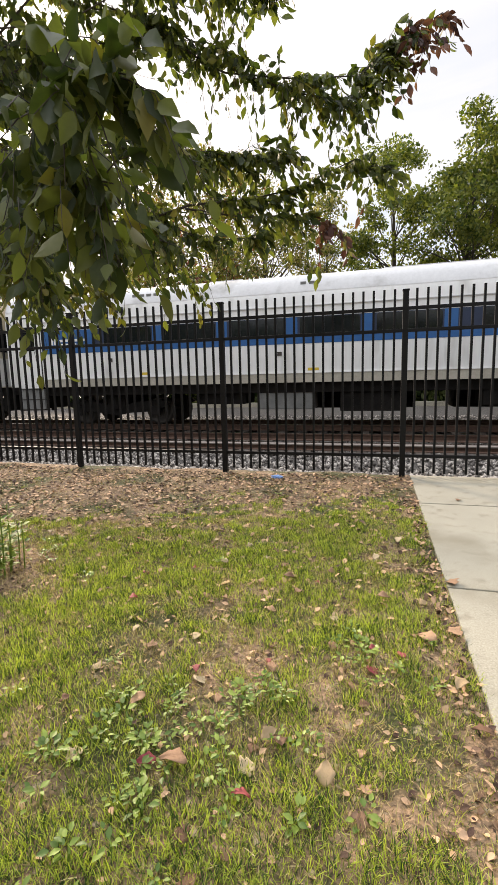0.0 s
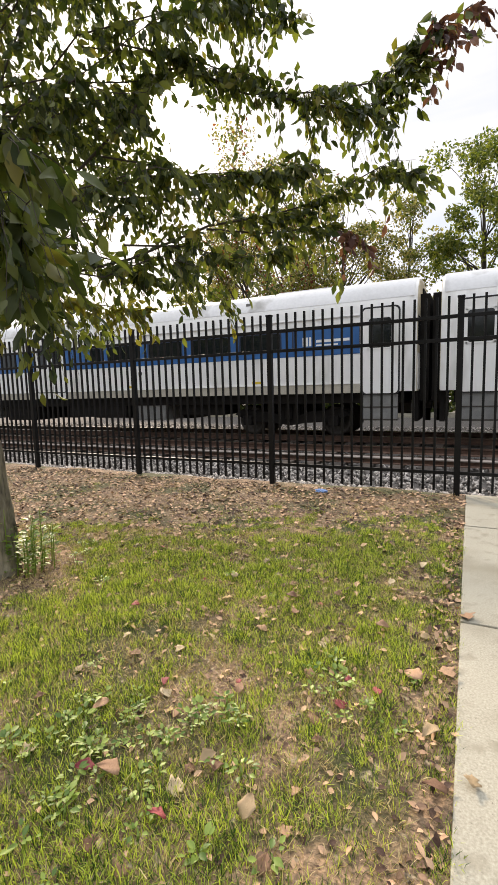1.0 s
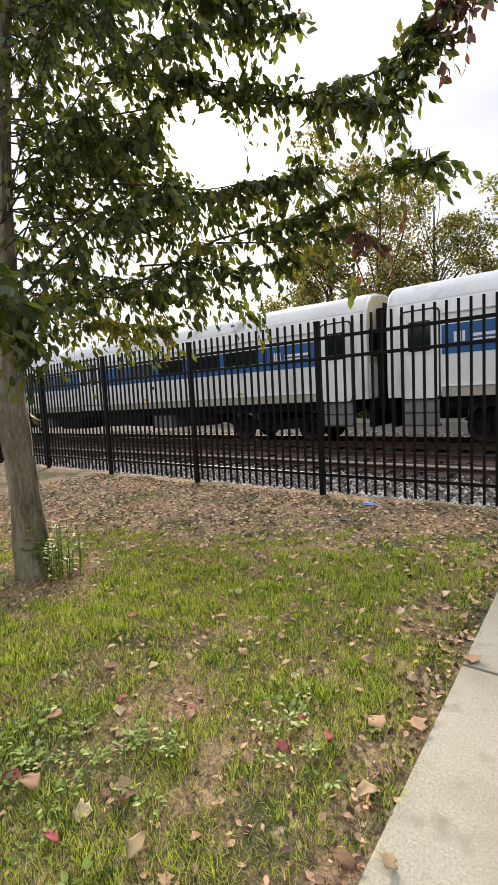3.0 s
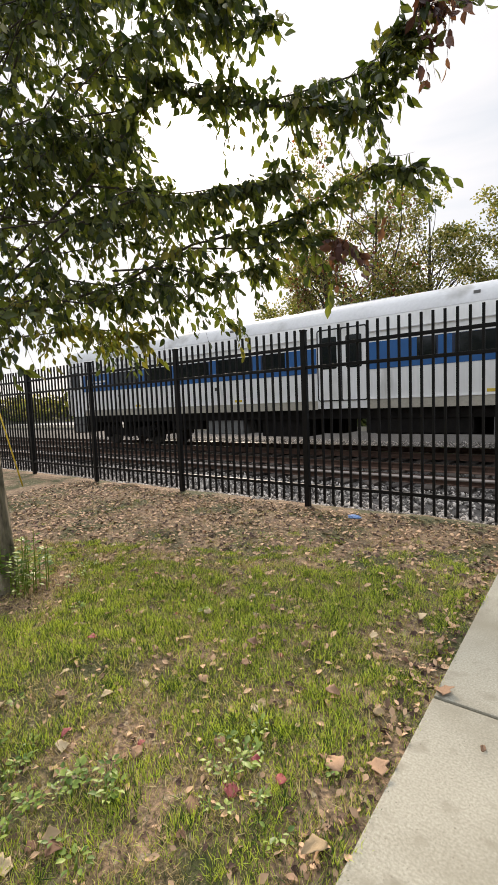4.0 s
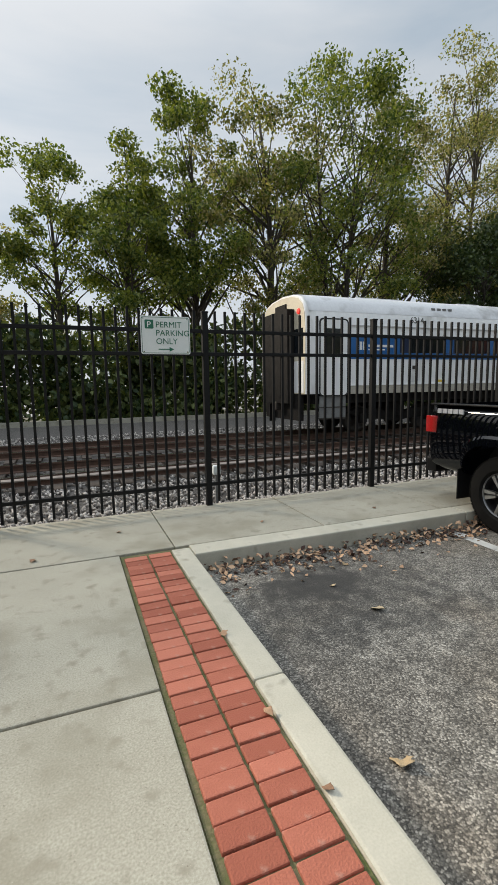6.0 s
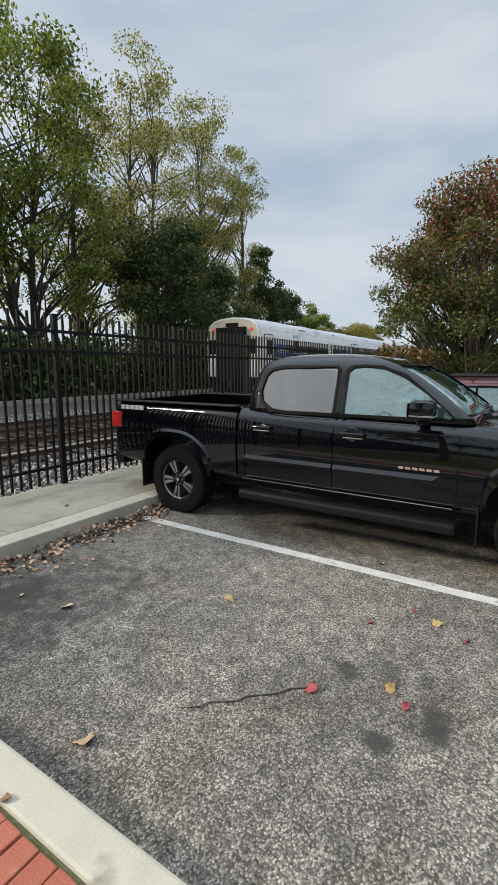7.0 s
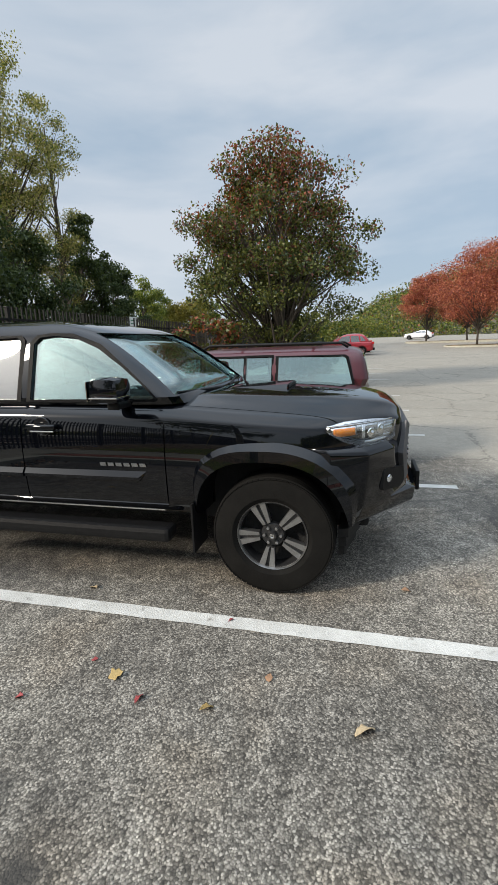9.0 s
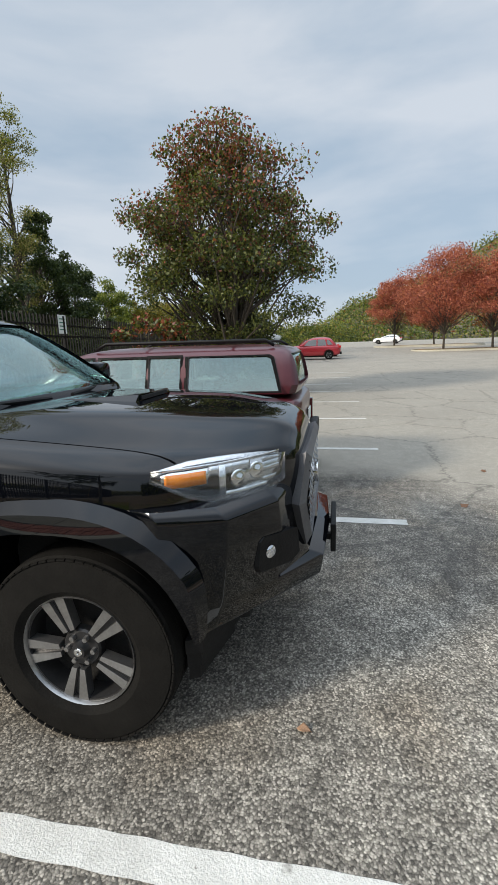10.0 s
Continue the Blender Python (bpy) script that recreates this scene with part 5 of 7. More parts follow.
            for r, q in zip(back, back[1:]):
                for k in range(2):
                    bm.faces.new((r[k], q[k], q[k + 1], r[k + 1]))
            for k in range(steps):
                for j in (0, 2):
                    bm.faces.new((rows[k][j], rows[k + 1][j], back[k + 1][j], back[k][j]))
            for k in (0, steps):
                for j in (0, 1):
                    bm.faces.new((rows[k][j], rows[k][j + 1], back[k][j + 1], back[k][j]))
            return part(name, bm, mat, parent, label, True)
        head = lamp(0, 5, 0.006, 0.0, lamp_silver, "headlight", car, "black-edged headlamp with silvery reflector", None, 0.07)
        lamp(0, 5, 0.012, 0.009, gloss_black, "lamp_bowl", head, "dark bowl")
        lamp(0.1, 2.05, 0.0145, 0.012, lamp_silver, "lamp_bowl", head, "silvery bowl")
        lamp(0.15, 5, 0.017, 0.0, chrome, "lamp_frame", head, "bright upper frame", (1.10, 1.068))
        lamp(3.25, 4.72, 0.018, 0.0, chrome, "lamp_frame", head, "bright frame of the side lamp", (1.063, 1.002))
        lamp(3.36, 4.62, 0.022, 0.0, amber, "turn_signal", head, "amber side lamp", (1.056, 1.010))
        lamp(1.75, 3.25, 0.017, 0.0, lamp_silver, "reflector", head, "silvery reflector", (1.066, 1.030))
        lamp(0.9, 2.9, 0.018, 0.0, chrome, "lamp_frame", head, "bright lower frame", (0.966, 0.936))
        lamp(2.70, 2.92, 0.019, 0.0, lamp_silver, "lamp_rib", head, "silvery rib", (1.066, 0.94))
        for q in range(5):
            lamp(0.12, 1.15, 0.017 + 0.002 * (q % 2), 0.0, lamp_silver if q % 2 == 0 else lens_clear, "lamp_rib", head, "ribbed silvery reflector", (1.062 - 0.019 * q, 1.045 - 0.019 * q))
        for q, (f, z) in enumerate(((1.45, 1.020), (2.25, 1.005))):
            x, y = (float(np.interp(f, range(6), [c[n] for c in curve])) for n in (0, 1))
            bm = bmesh.new()
            lathe(bm, [(0.020, 0.0), (0.016, 0.016), (0.006, 0.026), (0.008, 0.031), (0.0, 0.034)], 20, "x", False)
            m = Matrix.Translation((s * x, y, z)) @ Matrix.Rotation(math.atan2(-0.75, s * 0.62), 4, "Z") @ Matrix.Translation((0.014, 0, 0))
            for v in bm.verts:
                v.co = m @ v.co
            part("projector", bm, chrome, head, "round projector lens", True)
        cover = lamp(0, 5, 0.034, 0.002, lens_clear, "lens", head, "clear lens", None, 0.003)
        cover.visible_shadow = False
        # fog lamp in its bezel
        bm = bmesh.new()
        prism(bm, [(0.56, 0.67), (0.60, 0.645), (0.735, 0.660), (0.745, 0.68), (0.735, 0.775), (0.72, 0.79), (0.57, 0.775)], 0.0, 0.08, "y")
        for v in bm.verts:
            v.co = Vector((s * v.co.x, v.co.y + 0.145 + (v.co.x - 0.56) * 0.72, v.co.z))
        fog = part("fog_lamp_bezel", bm, trim_black, car)
        bm = bmesh.new()
        lathe(bm, [(0.006, 0.0), (0.005, 0.020), (0.0, 0.025)], 18, "x", False)
        m = Matrix.Translation((s * 0.695, 0.240, 0.725)) @ Matrix.Rotation(math.atan2(-0.82, s * 0.57), 4, "Z")
        for v in bm.verts:
            v.co = m @ v.co
        part("fog_lamp", bm, lamp_silver, fog, "round fog lamp", True)
        bm = bmesh.new()
        prism(bm, rounded(0.885, 1.20, 0.945, 1.13, 0.02), 5.36, 5.505, "y")
        for v in bm.verts:
            v.co = Vector((s * (0.86 + (v.co.x - 0.885) * 0.26), v.co.y, v.co.z - 0.01))
        part("tail_lamp", bm, red_lens, car, "red tail lamp", True)
    # front end
    bm = bmesh.new()
    prism(bm, [(-0.38, 0.66), (-0.46, 0.84), (-0.37, 1.01), (0.37, 1.01), (0.46, 0.84), (0.38, 0.66)], 0.125, 0.24, "y")
    grille = part("grille", bm, trim_black, car, "black grille")
    bm = bmesh.new()
    outer = [(-0.42, 0.635), (-0.505, 0.84), (-0.40, 1.035), (0.40, 1.035), (0.505, 0.84), (0.42, 0.635)]
    inner = [(-0.385, 0.67), (-0.465, 0.84), (-0.37, 1.005), (0.37, 1.005), (0.465, 0.84), (0.385, 0.67)]
    o = [bm.verts.new((a, 0.128 if abs(a) < 0.45 else 0.150, b)) for a, b in outer]
    i = [bm.verts.new((a, 0.105 if abs(a) < 0.45 else 0.125, b)) for a, b in inner]
    for k in range(6):
        bm.faces.new((o[k], o[(k + 1) % 6], i[(k + 1) % 6], i[k]))
    bmesh.ops.recalc_face_normals(bm, faces=bm.faces)
    bmesh.ops.solidify(bm, geom=bm.faces[:], thickness=0.05)
    part("grille_surround", bm, satin_grey, grille, "satin grey surround")
    for k in range(10):
        z = 0.675 + 0.034 * k
        w = 0.375 + 0.07 * (1 - abs(z - 0.84) / 0.19)
        part("grille_bar", boxed(-w, w, 0.112, 0.130, z, z + 0.014, 0.003), gloss_black, grille)
    for k in range(13):
        x = -0.36 + 0.06 * k
        part("grille_bar", boxed(x - 0.006, x + 0.006, 0.114, 0.130, 0.67, 1.005), gloss_black, grille)
    bm = bmesh.new()
    prism(bm, rounded(-0.075, 0.075, 0.80, 0.90, 0.048, 6), 0.095, 0.12, "y")
    part("emblem", bm, chrome, grille, "plain oval emblem")
    # bumper: plan curves stacked upwards, with a crease under the lamps
    bumper = [(0.425, (0.26, 0.28, 0.40, 0.53, 0.62)), (0.47, (0.09, 0.11, 0.30, 0.46, 0.60)), (0.50, (0.05, 0.07, 0.25, 0.42, 0.585)), (0.585, (0.035, 0.055, 0.225, 0.392, 0.575)), (0.605, (0.10, 0.12, 0.225, 0.388, 0.575)),
              (0.80, (0.16, 0.165, 0.205, 0.365, 0.575)), (0.905, (0.16, 0.17, 0.215, 0.362, 0.58)), (0.925, (0.165, 0.18, 0.235, 0.385, 0.59)), (0.945, (0.172, 0.19, 0.265, 0.41, 0.605))]
    across = [0.0, 0.40, 0.64, 0.855, 0.934]
    bm = bmesh.new()
    rings = []
    for z, ys in bumper:
        tuck = 0.0 if z < 0.93 else 0.012
        half = [((a - tuck * (k > 1)), y) for k, (a, y) in enumerate(zip(across, ys))]
        plan = [(-a, y) for a, y in half[:0:-1]] + half
        rings.append([bm.verts.new((a, y, z)) for a, y in [(-0.90, 0.70)] + plan + [(0.90, 0.70)]])
    n = len(rings[0])
    for r, q in zip(rings, rings[1:]):
        for k in range(n):
            bm.faces.new((r[k], r[(k + 1) % n], q[(k + 1) % n], q[k]))
    bm.faces.new(rings[0][::-1])
    bm.faces.new(rings[-1])
    bmesh.ops.recalc_face_normals(bm, faces=bm.faces)
    bmesh.ops.bevel(bm, geom=bm.edges[:], offset=0.007, segments=2, affect="EDGES", profile=0.6, clamp_overlap=True)
    cut = bmesh.new()
    wheel_cuts(cut, (FY,), HUB + 0.01, 0.482, 0.56, 1.2, True)
    part("front_bumper", smooth_by_angle(shaped(bm, cut, 0), car_black, 32), None, car, "angular black front bumper")
    for k in range(3):
        bm = bmesh.new()
        g = 0.012 * k
        prism(bm, [(-0.86 + g, 0.535), (-0.84 + g, 0.475 + g), (-0.52, 0.385 + 2 * g), (0.52, 0.385 + 2 * g), (0.84 - g, 0.475 + g), (0.86 - g, 0.535)], 0.385 - 0.062 * k, 0.440 - 0.062 * k, "z")
        part("lower_valance", bm, trim_black, car, "ribbed black valance")
    part("plate_holder", boxed(-0.17, 0.17, 0.004, 0.030, 0.49, 0.63, 0.006), trim_black, car)
    for s in (-1, 1):
        part("plate_bracket", boxed(min(s * 0.09, s * 0.12), max(s * 0.09, s * 0.12), 0.028, 0.10, 0.53, 0.56), trim_black, car)
    bm = bmesh.new()
    prism(bm, [(-0.27, 1.20), (-0.19, 1.258), (0.19, 1.258), (0.27, 1.20)], 0.94, 1.34, "y")
    for v in bm.verts:
        if v.co.y > 1.2 and v.co.z > 1.25:
            v.co.z -= 0.020
    part("hood_scoop", bm, car_black, car, "black hood scoop")
    part("scoop_mouth", boxed(-0.17, 0.17, 0.932, 0.941, 1.232, 1.250), under_dark, car)
    for s in (-1, 1):
        bm = bmesh.new()
        tube(bm, [(s * 0.1, 1.47, 1.235), (s * 0.42, 1.52, 1.245), (s * 0.72, 1.58, 1.262)], [0.012, 0.010, 0.006], 6)
        part("wiper", bm, trim_black, car, "black wiper")
    part("rear_bumper", boxed(-0.86, 0.86, 5.42, 5.58, 0.46, 0.64, 0.03), trim_black, car, "dark rear bumper")
    part("tailgate", boxed(-0.76, 0.76, 5.43, 5.495, 0.68, 1.235, 0.015), car_black, car)
    for s in (-1, 1):
        part("bed_rail_cap", boxed(min(s * 0.79, s * 0.925), max(s * 0.79, s * 0.925), 3.70, 5.46, 1.243, 1.260, 0.006), trim_black, car, "black plastic rail cap")
    return car


def build_wagon():
    """The boxy estate in the next bay, nose to the fence."""
    car = thing("sport_utility_vehicle", "old burgundy boxy estate with roof rails in the next bay", "car", pose(8.72, -0.05, LOT))
    table = [(0.0, 0.72, 0.42, 0.92, 0.0), (0.05, 0.84, 0.36, 0.98, 0.0), (0.30, 0.87, 0.33, 1.0, 0.0), (1.2, 0.88, 0.32, 1.0, 0.0), (2.9, 0.88, 0.32, 0.99, 0.02), (3.6, 0.87, 0.33, 0.97, 0.04), (4.2, 0.84, 0.36, 0.93, 0.03), (4.35, 0.74, 0.42, 0.86, 0.0)]
    cut = bmesh.new()
    wheel_cuts(cut, (0.85, 3.42), 0.36, 0.40, 0.55, 1.2)
    part("body", smooth_by_angle(lower_body(table, cut, 1), car_burgundy, 32), None, car)
    levels = [(0.95, 0.0, 3.05, 0.85), (1.10, 0.015, 2.90, 0.82), (1.30, 0.05, 2.60, 0.76), (1.42, 0.09, 2.40, 0.71), (1.475, 0.20, 2.15, 0.60), (1.50, 0.5, 1.9, 0.35)]
    wins = [[(0.22, 1.06), (0.30, 1.36), (0.34, 1.38), (1.10, 1.385), (1.10, 1.06)], [(1.18, 1.06), (1.18, 1.385), (1.50, 1.385), (1.50, 1.06)],
            [(1.53, 1.06), (1.53, 1.385), (2.02, 1.385), (2.02, 1.06)], [(2.10, 1.06), (2.10, 1.385), (2.28, 1.37), (2.66, 1.08), (2.66, 1.06)]]
    cut = bmesh.new()
    for w in wins:
        prism(cut, w, -1.2, 1.2, "x")
    prism(cut, [(-0.70, 1.10), (0.70, 1.10), (0.62, 1.40), (-0.62, 1.40)], -0.5, 1.3, "y")
    prism(cut, [(-0.72, 1.08), (0.72, 1.08), (0.63, 1.40), (-0.63, 1.40)], 1.3, 3.4, "y")
    part("cabin", smooth_by_angle(cabin(levels, cut), car_burgundy, 32), None, car)
    side_glass(car, levels, wins, [pane_clear] * 4)
    screen_glass(car, levels, 1.10, 1.40, False, pane_clear, "windscreen")
    screen_glass(car, levels, 1.12, 1.40, True, pane_clear, "rear_window")
    seats(car, (0.95, 1.95), 1.02, 0.34)
    part("chassis", boxed(-0.5, 0.5, 0.3, 4.0, 0.26, 0.5), under_dark, car)
    for s in (-1, 1):
        for y in (0.85, 3.42):
            wheel(car, (s * 0.83, y, 0.335), 0.335, 0.205, 0.195, s, False)
            part("wheel_liner", boxed(min(s * 0.5, s * 0.56), max(s * 0.5, s * 0.56), y - 0.4, y + 0.4, 0.3, 0.78), under_dark, car)
        bm = bmesh.new()
        tube(bm, [(s * 0.62, 0.28, 1.475), (s * 0.62, 0.36, 1.525), (s * 0.62, 2.0, 1.535), (s * 0.62, 2.12, 1.475)], [0.016] * 4, 8)
        part("roof_rail", bm, trim_black, car, "black roof rail", True)
        part("tail_lamp", boxed(min(s * 0.70, s * 0.82), max(s * 0.70, s * 0.82), -0.012, 0.05, 0.58, 0.82, 0.01), dark_lens, car, "dark red tail lamp")
        part("door_mirror", boxed(min(s * 0.86, s * 1.02), max(s * 0.86, s * 1.02), 2.62, 2.70, 1.02, 1.16, 0.03), trim_black, car, "black door mirror")
        part("door_seam", boxed(min(s * 0.876, s * 0.884), max(s * 0.876, s * 0.884), 1.13, 1.14, 0.42, 0.98), under_dark, car)
    for y in (0.7, 1.6):
        bm = bmesh.new()
        tube(bm, [(-0.62, y, 1.535), (0.62, y, 1.535)], [0.014, 0.014], 8)
        part("roof_bar", bm, trim_black, car)
    part("rear_bumper", boxed(-0.84, 0.84, -0.09, 0.10, 0.40, 0.58, 0.03), trim_black, car, "black rear bumper")
    part("number_plate", boxed(-0.15, 0.15, -0.02, -0.008, 0.68, 0.80), sign_white, car, "plain pale plate")


def build_far_car(name, label, paint, at, tall):
    car = thing(name, label, "car", at)
    table = [(0.0, 0.66, 0.38, 0.72, 0.0), (0.10, 0.84, 0.30, 0.86, 0.02), (0.9, 0.90, 0.26, 0.95, 0.04), (1.5, 0.91, 0.26, 0.99, 0.0), (3.6, 0.91, 0.26, 1.02, 0.0), (4.3, 0.88, 0.30, 1.0, 0.0), (4.5, 0.70, 0.40, 0.90, 0.0)]
    cut = bmesh.new()
    wheel_cuts(cut, (0.88, 3.58), 0.34, 0.39, 0.58, 1.2)
    part("body", smooth_by_angle(lower_body(table, cut, 2), paint, 32), None, car)
    h = tall
    levels = [(0.93, 1.15, 4.25, 0.86), (1.05, 1.35, 4.15, 0.83), (h - 0.22, 1.95, 3.85, 0.74), (h - 0.08, 2.2, 3.65, 0.66), (h, 2.6, 3.3, 0.4)]
    wins = [[(1.72, 1.02), (2.06, h - 0.24), (2.66, h - 0.17), (2.66, 1.02)], [(2.74, 1.02), (2.74, h - 0.17), (3.30, h - 0.19), (3.42, 1.02)], [(3.50, 1.06), (3.40, h - 0.2), (3.62, h - 0.26), (3.86, 1.08)]]
    cut = bmesh.new()
    for w in wins:
        prism(cut, w, -1.2, 1.2, "x")
    part("cabin", smooth_by_angle(cabin(levels, cut), paint, 32), None, car)
    side_glass(car, levels, wins, [pane_tint] * 3, False)
    bm = bmesh.new()
    prism(bm, [(-0.68, 1.06), (0.68, 1.06), (0.58, h - 0.16), (-0.58, h - 0.16)], -0.004, 0.004, "y")
    for v in bm.verts:
        v.co.y += 4.17 - (v.co.z - 1.06) * 0.62
    part("rear_window", bm, train_glass, car, "dark rear glass")
    bm = bmesh.new()
    prism(bm, [(-0.70, 1.04), (0.70, 1.04), (0.58, h - 0.14), (-0.58, h - 0.14)], -0.004, 0.004, "y")
    for v in bm.verts:
        v.co.y += 1.27 + (v.co.z - 1.04) * 1.15
    part("windscreen", bm, train_glass, car, "dark windscreen")
    part("chassis", boxed(-0.55, 0.55, 0.3, 4.2, 0.2, 0.5), under_dark, car)
    for s in (-1, 1):
        for y in (0.88, 3.58):
            wheel(car, (s * 0.86, y, 0.33), 0.33, 0.21, 0.21, s, False)
        part("tail_lamp", boxed(min(s * 0.58, s * 0.86), max(s * 0.58, s * 0.86), 4.30, 4.49, 0.84, 1.0, 0.02), red_lens, car, "red tail lamp")
        part("headlight", boxed(min(s * 0.5, s * 0.80), max(s * 0.5, s * 0.80), 0.02, 0.20, 0.66, 0.80, 0.02), lamp_silver, car, "clear headlamp")
        part("door_mirror", boxed(min(s * 0.86, s * 1.03), max(s * 0.86, s * 1.03), 1.62, 1.72, 1.0, 1.13, 0.03), paint, car)
    part("bumper", boxed(-0.8, 0.8, 4.40, 4.54, 0.36, 0.56, 0.04), trim_black, car)
    return car


build_pickup()
build_wagon()
build_far_car("red_hatchback", "bright red crossover parked nose to the fence far off", car_red, pose(40.0, 3.8, lot_height(40.0), 0, 0, 180), 1.66)
build_far_car("red_hatchback", "second red car parked beyond the crossover", car_red, pose(44.2, 3.9, lot_height(44.2), 0, 0, 180), 1.55)
build_far_car("white_saloon", "white saloon car standing across the far car park", car_white, pose(84, -6.4, lot_height(84), 0, 0, 165), 1.45)

# ---- trees ----


def limb_points(a, b, bend, rng, n=5):
    a, b = Vector(a), Vector(b)
    side = Vector((rng.uniform(-1, 1), rng.uniform(-1, 1), rng.uniform(-0.2, 0.6))) * (b - a).length * bend
    return [a.lerp(b, k / n) + side * math.sin(math.pi * k / n) for k in range(n + 1)]


def build_tree(name, label, at, height, radius, low, leaf_mats, wood, clumps=55, sprays=150, leaf=0.20, trunk_r=0.22, spread_r=0.95, seed=1, stems=1, top_heavy=0.0, category="tree", group="", tight=1.0):
    """A tapered trunk with limbs and a crown of small leaf sprays in clumps; leaf_mats: (material, share, lowest height share)."""
    rng = random.Random(seed)
    nrng = np.random.default_rng(seed)
    tree = thing(name, label, category, pose(*at), group)
    tips = []
    for _ in range(clumps):
        for _ in range(50):
            x, y, z = rng.uniform(-1, 1), rng.uniform(-1, 1), rng.uniform(-1, 1)
            if 0.12 < x * x + y * y + z * z < 1:
                break
        lift = 0.5 + 0.5 * z
        w = radius * (1 - top_heavy * (lift - 0.4)) * rng.uniform(0.75, 1.15)
        tips.append(Vector((x * w, y * w, low + (height - low) * (0.04 + 0.97 * lift))))
    highest = max(t.z for t in tips)
    for t in tips:
        t.z = low + (t.z - low) * (height - 0.25 * radius * 0.6 - low) / (highest - low)
    bm = bmesh.new()
    for s in range(stems):
        q = 2 * math.pi * s / max(stems, 1) + rng.uniform(-0.4, 0.4)
        lean = Vector((math.cos(q), math.sin(q), 0)) * radius * (0.0 if stems == 1 else 0.35)
        base = lean * 0.12
        top = Vector((rng.uniform(-0.3, 0.3), rng.uniform(-0.3, 0.3), height * rng.uniform(0.80, 0.90))) + lean
        axis = limb_points(base - Vector((0, 0, 0.3)), top, 0.04, rng, 8)
        tube(bm, axis, [trunk_r * (1.25 if k == 0 else 1.0) * (1 - 0.86 * k / 8) / (1 if stems == 1 else 1.4) for k in range(9)], 9)
        for i, tip in enumerate(tips):
            if i % stems != s:
                continue
            frac = min(max((tip.z - rng.uniform(0.8, 2.4) * radius * 0.45) / top.z, low * 0.75 / height + 0.04), 0.9)
            k = frac * 8
            a = axis[int(k)].lerp(axis[min(int(k) + 1, 8)], k - int(k))
            r = trunk_r * (1 - 0.86 * frac) * 0.45
            tube(bm, limb_points(a, tip, 0.10, rng, 5), [max(r * (1 - 0.85 * j / 5), 0.012) for j in range(6)], 5, False)
    part("trunk", bm, wood, tree, "bark-covered trunk with limbs", True)
    clump_r = radius * (0.26 if clumps > 60 else 0.36) * tight
    pos, z01 = [], []
    for tip in tips:
        n = int(sprays * rng.uniform(0.6, 1.35))
        d = nrng.normal(0, 1, (n, 3))
        d *= (nrng.uniform(0, 1, n) ** 0.5 / np.linalg.norm(d, axis=1))[:, None]
        d[:, 2] *= 0.62
        pos.append(np.array(tip) + d * clump_r * rng.uniform(0.8, 1.5))
    pos = np.concatenate(pos)
    share = nrng.uniform(0, 1, len(pos))
    zr = (pos[:, 2] - low) / (height - low)
    done = np.zeros(len(pos), bool)
    for mat, part_share, low_share in leaf_mats:
        pick = ~done & (share < part_share) & (zr + nrng.normal(0, 0.15, len(pos)) > low_share)
        done |= pick
        if pick.sum() == 0:
            continue
        m = matrices(pos[pick], turns(pick.sum(), nrng, 1.3), nrng.uniform(0.6, 1.4, pick.sum()) * leaf)
        part("crown", scatter("crown", SPRAY_V, SPRAY_F, m, mat), None, tree)
    return tree


ROW = "trees beyond the railway"
G, D, P = [(leaf_green, 1.1, -9)], [(leaf_dark, 1.1, -9)], [(leaf_pale, 0.7, -9), (leaf_green, 1.1, -9)]
Q = [(leaf_rust, 0.12, -9), (leaf_pale, 0.75, 0.2), (leaf_green, 1.1, -9)]
row = [  # x, y, height, radius, crown's lowest height, leaves, clumps, sprays, leaf size
    (-10.8, 27, 16.0, 4.6, 2.0, Q, 72, 120, 0.30), (-6.2, 28, 12.6, 2.7, 2.0, P, 40, 85, 0.26), (-2.9, 28, 11.6, 2.2, 2.0, P, 34, 90, 0.26), (0.9, 28, 13.8, 2.6, 2.5, G, 38, 110, 0.28),
    (4.8, 27, 14.0, 3.2, 2.0, G, 58, 150, 0.30), (8.4, 28, 17.8, 3.8, 2.0, G, 66, 130, 0.30), (12.8, 28, 19.8, 4.4, 2.5, P, 70, 120, 0.30), (18.0, 27, 21.8, 5.6, 3.0, G, 84, 130, 0.32),
    (23.4, 28, 21.2, 4.2, 3.5, P, 64, 90, 0.28), (30.0, 29, 24.8, 5.4, 3.5, P, 92, 95, 0.28), (37.0, 29, 26.4, 5.0, 3.0, P, 84, 90, 0.28), (42.5, 28.5, 23.5, 3.2, 3.0, P, 56, 75, 0.26),
    (27.5, 25, 12.0, 4.2, 0.6, D, 60, 190, 0.34), (34.0, 25.5, 10.0, 3.8, 0.6, D, 50, 180, 0.34), (46.5, 28, 14.6, 3.4, 1.0, D, 95, 140, 0.34), (52.0, 28, 11.2, 3.2, 1.0, D, 40, 150, 0.36),
    (58.5, 28, 10.2, 3.0, 1.0, G, 36, 150, 0.36), (65.5, 29, 9.2, 3.2, 1.0, G, 36, 140, 0.36), (62.0, 22.5, 7.4, 3.6, 0.8, [(leaf_golden, 1.1, -9)], 44, 150, 0.34), (74.0, 24, 8.0, 3.6, 1.0, G, 36, 140, 0.38),
    (-16.0, 30, 9.0, 3.2, 1.0, P, 36, 110, 0.32), (-21.5, 31, 7.6, 3.0, 1.0, P, 30, 110, 0.34)]
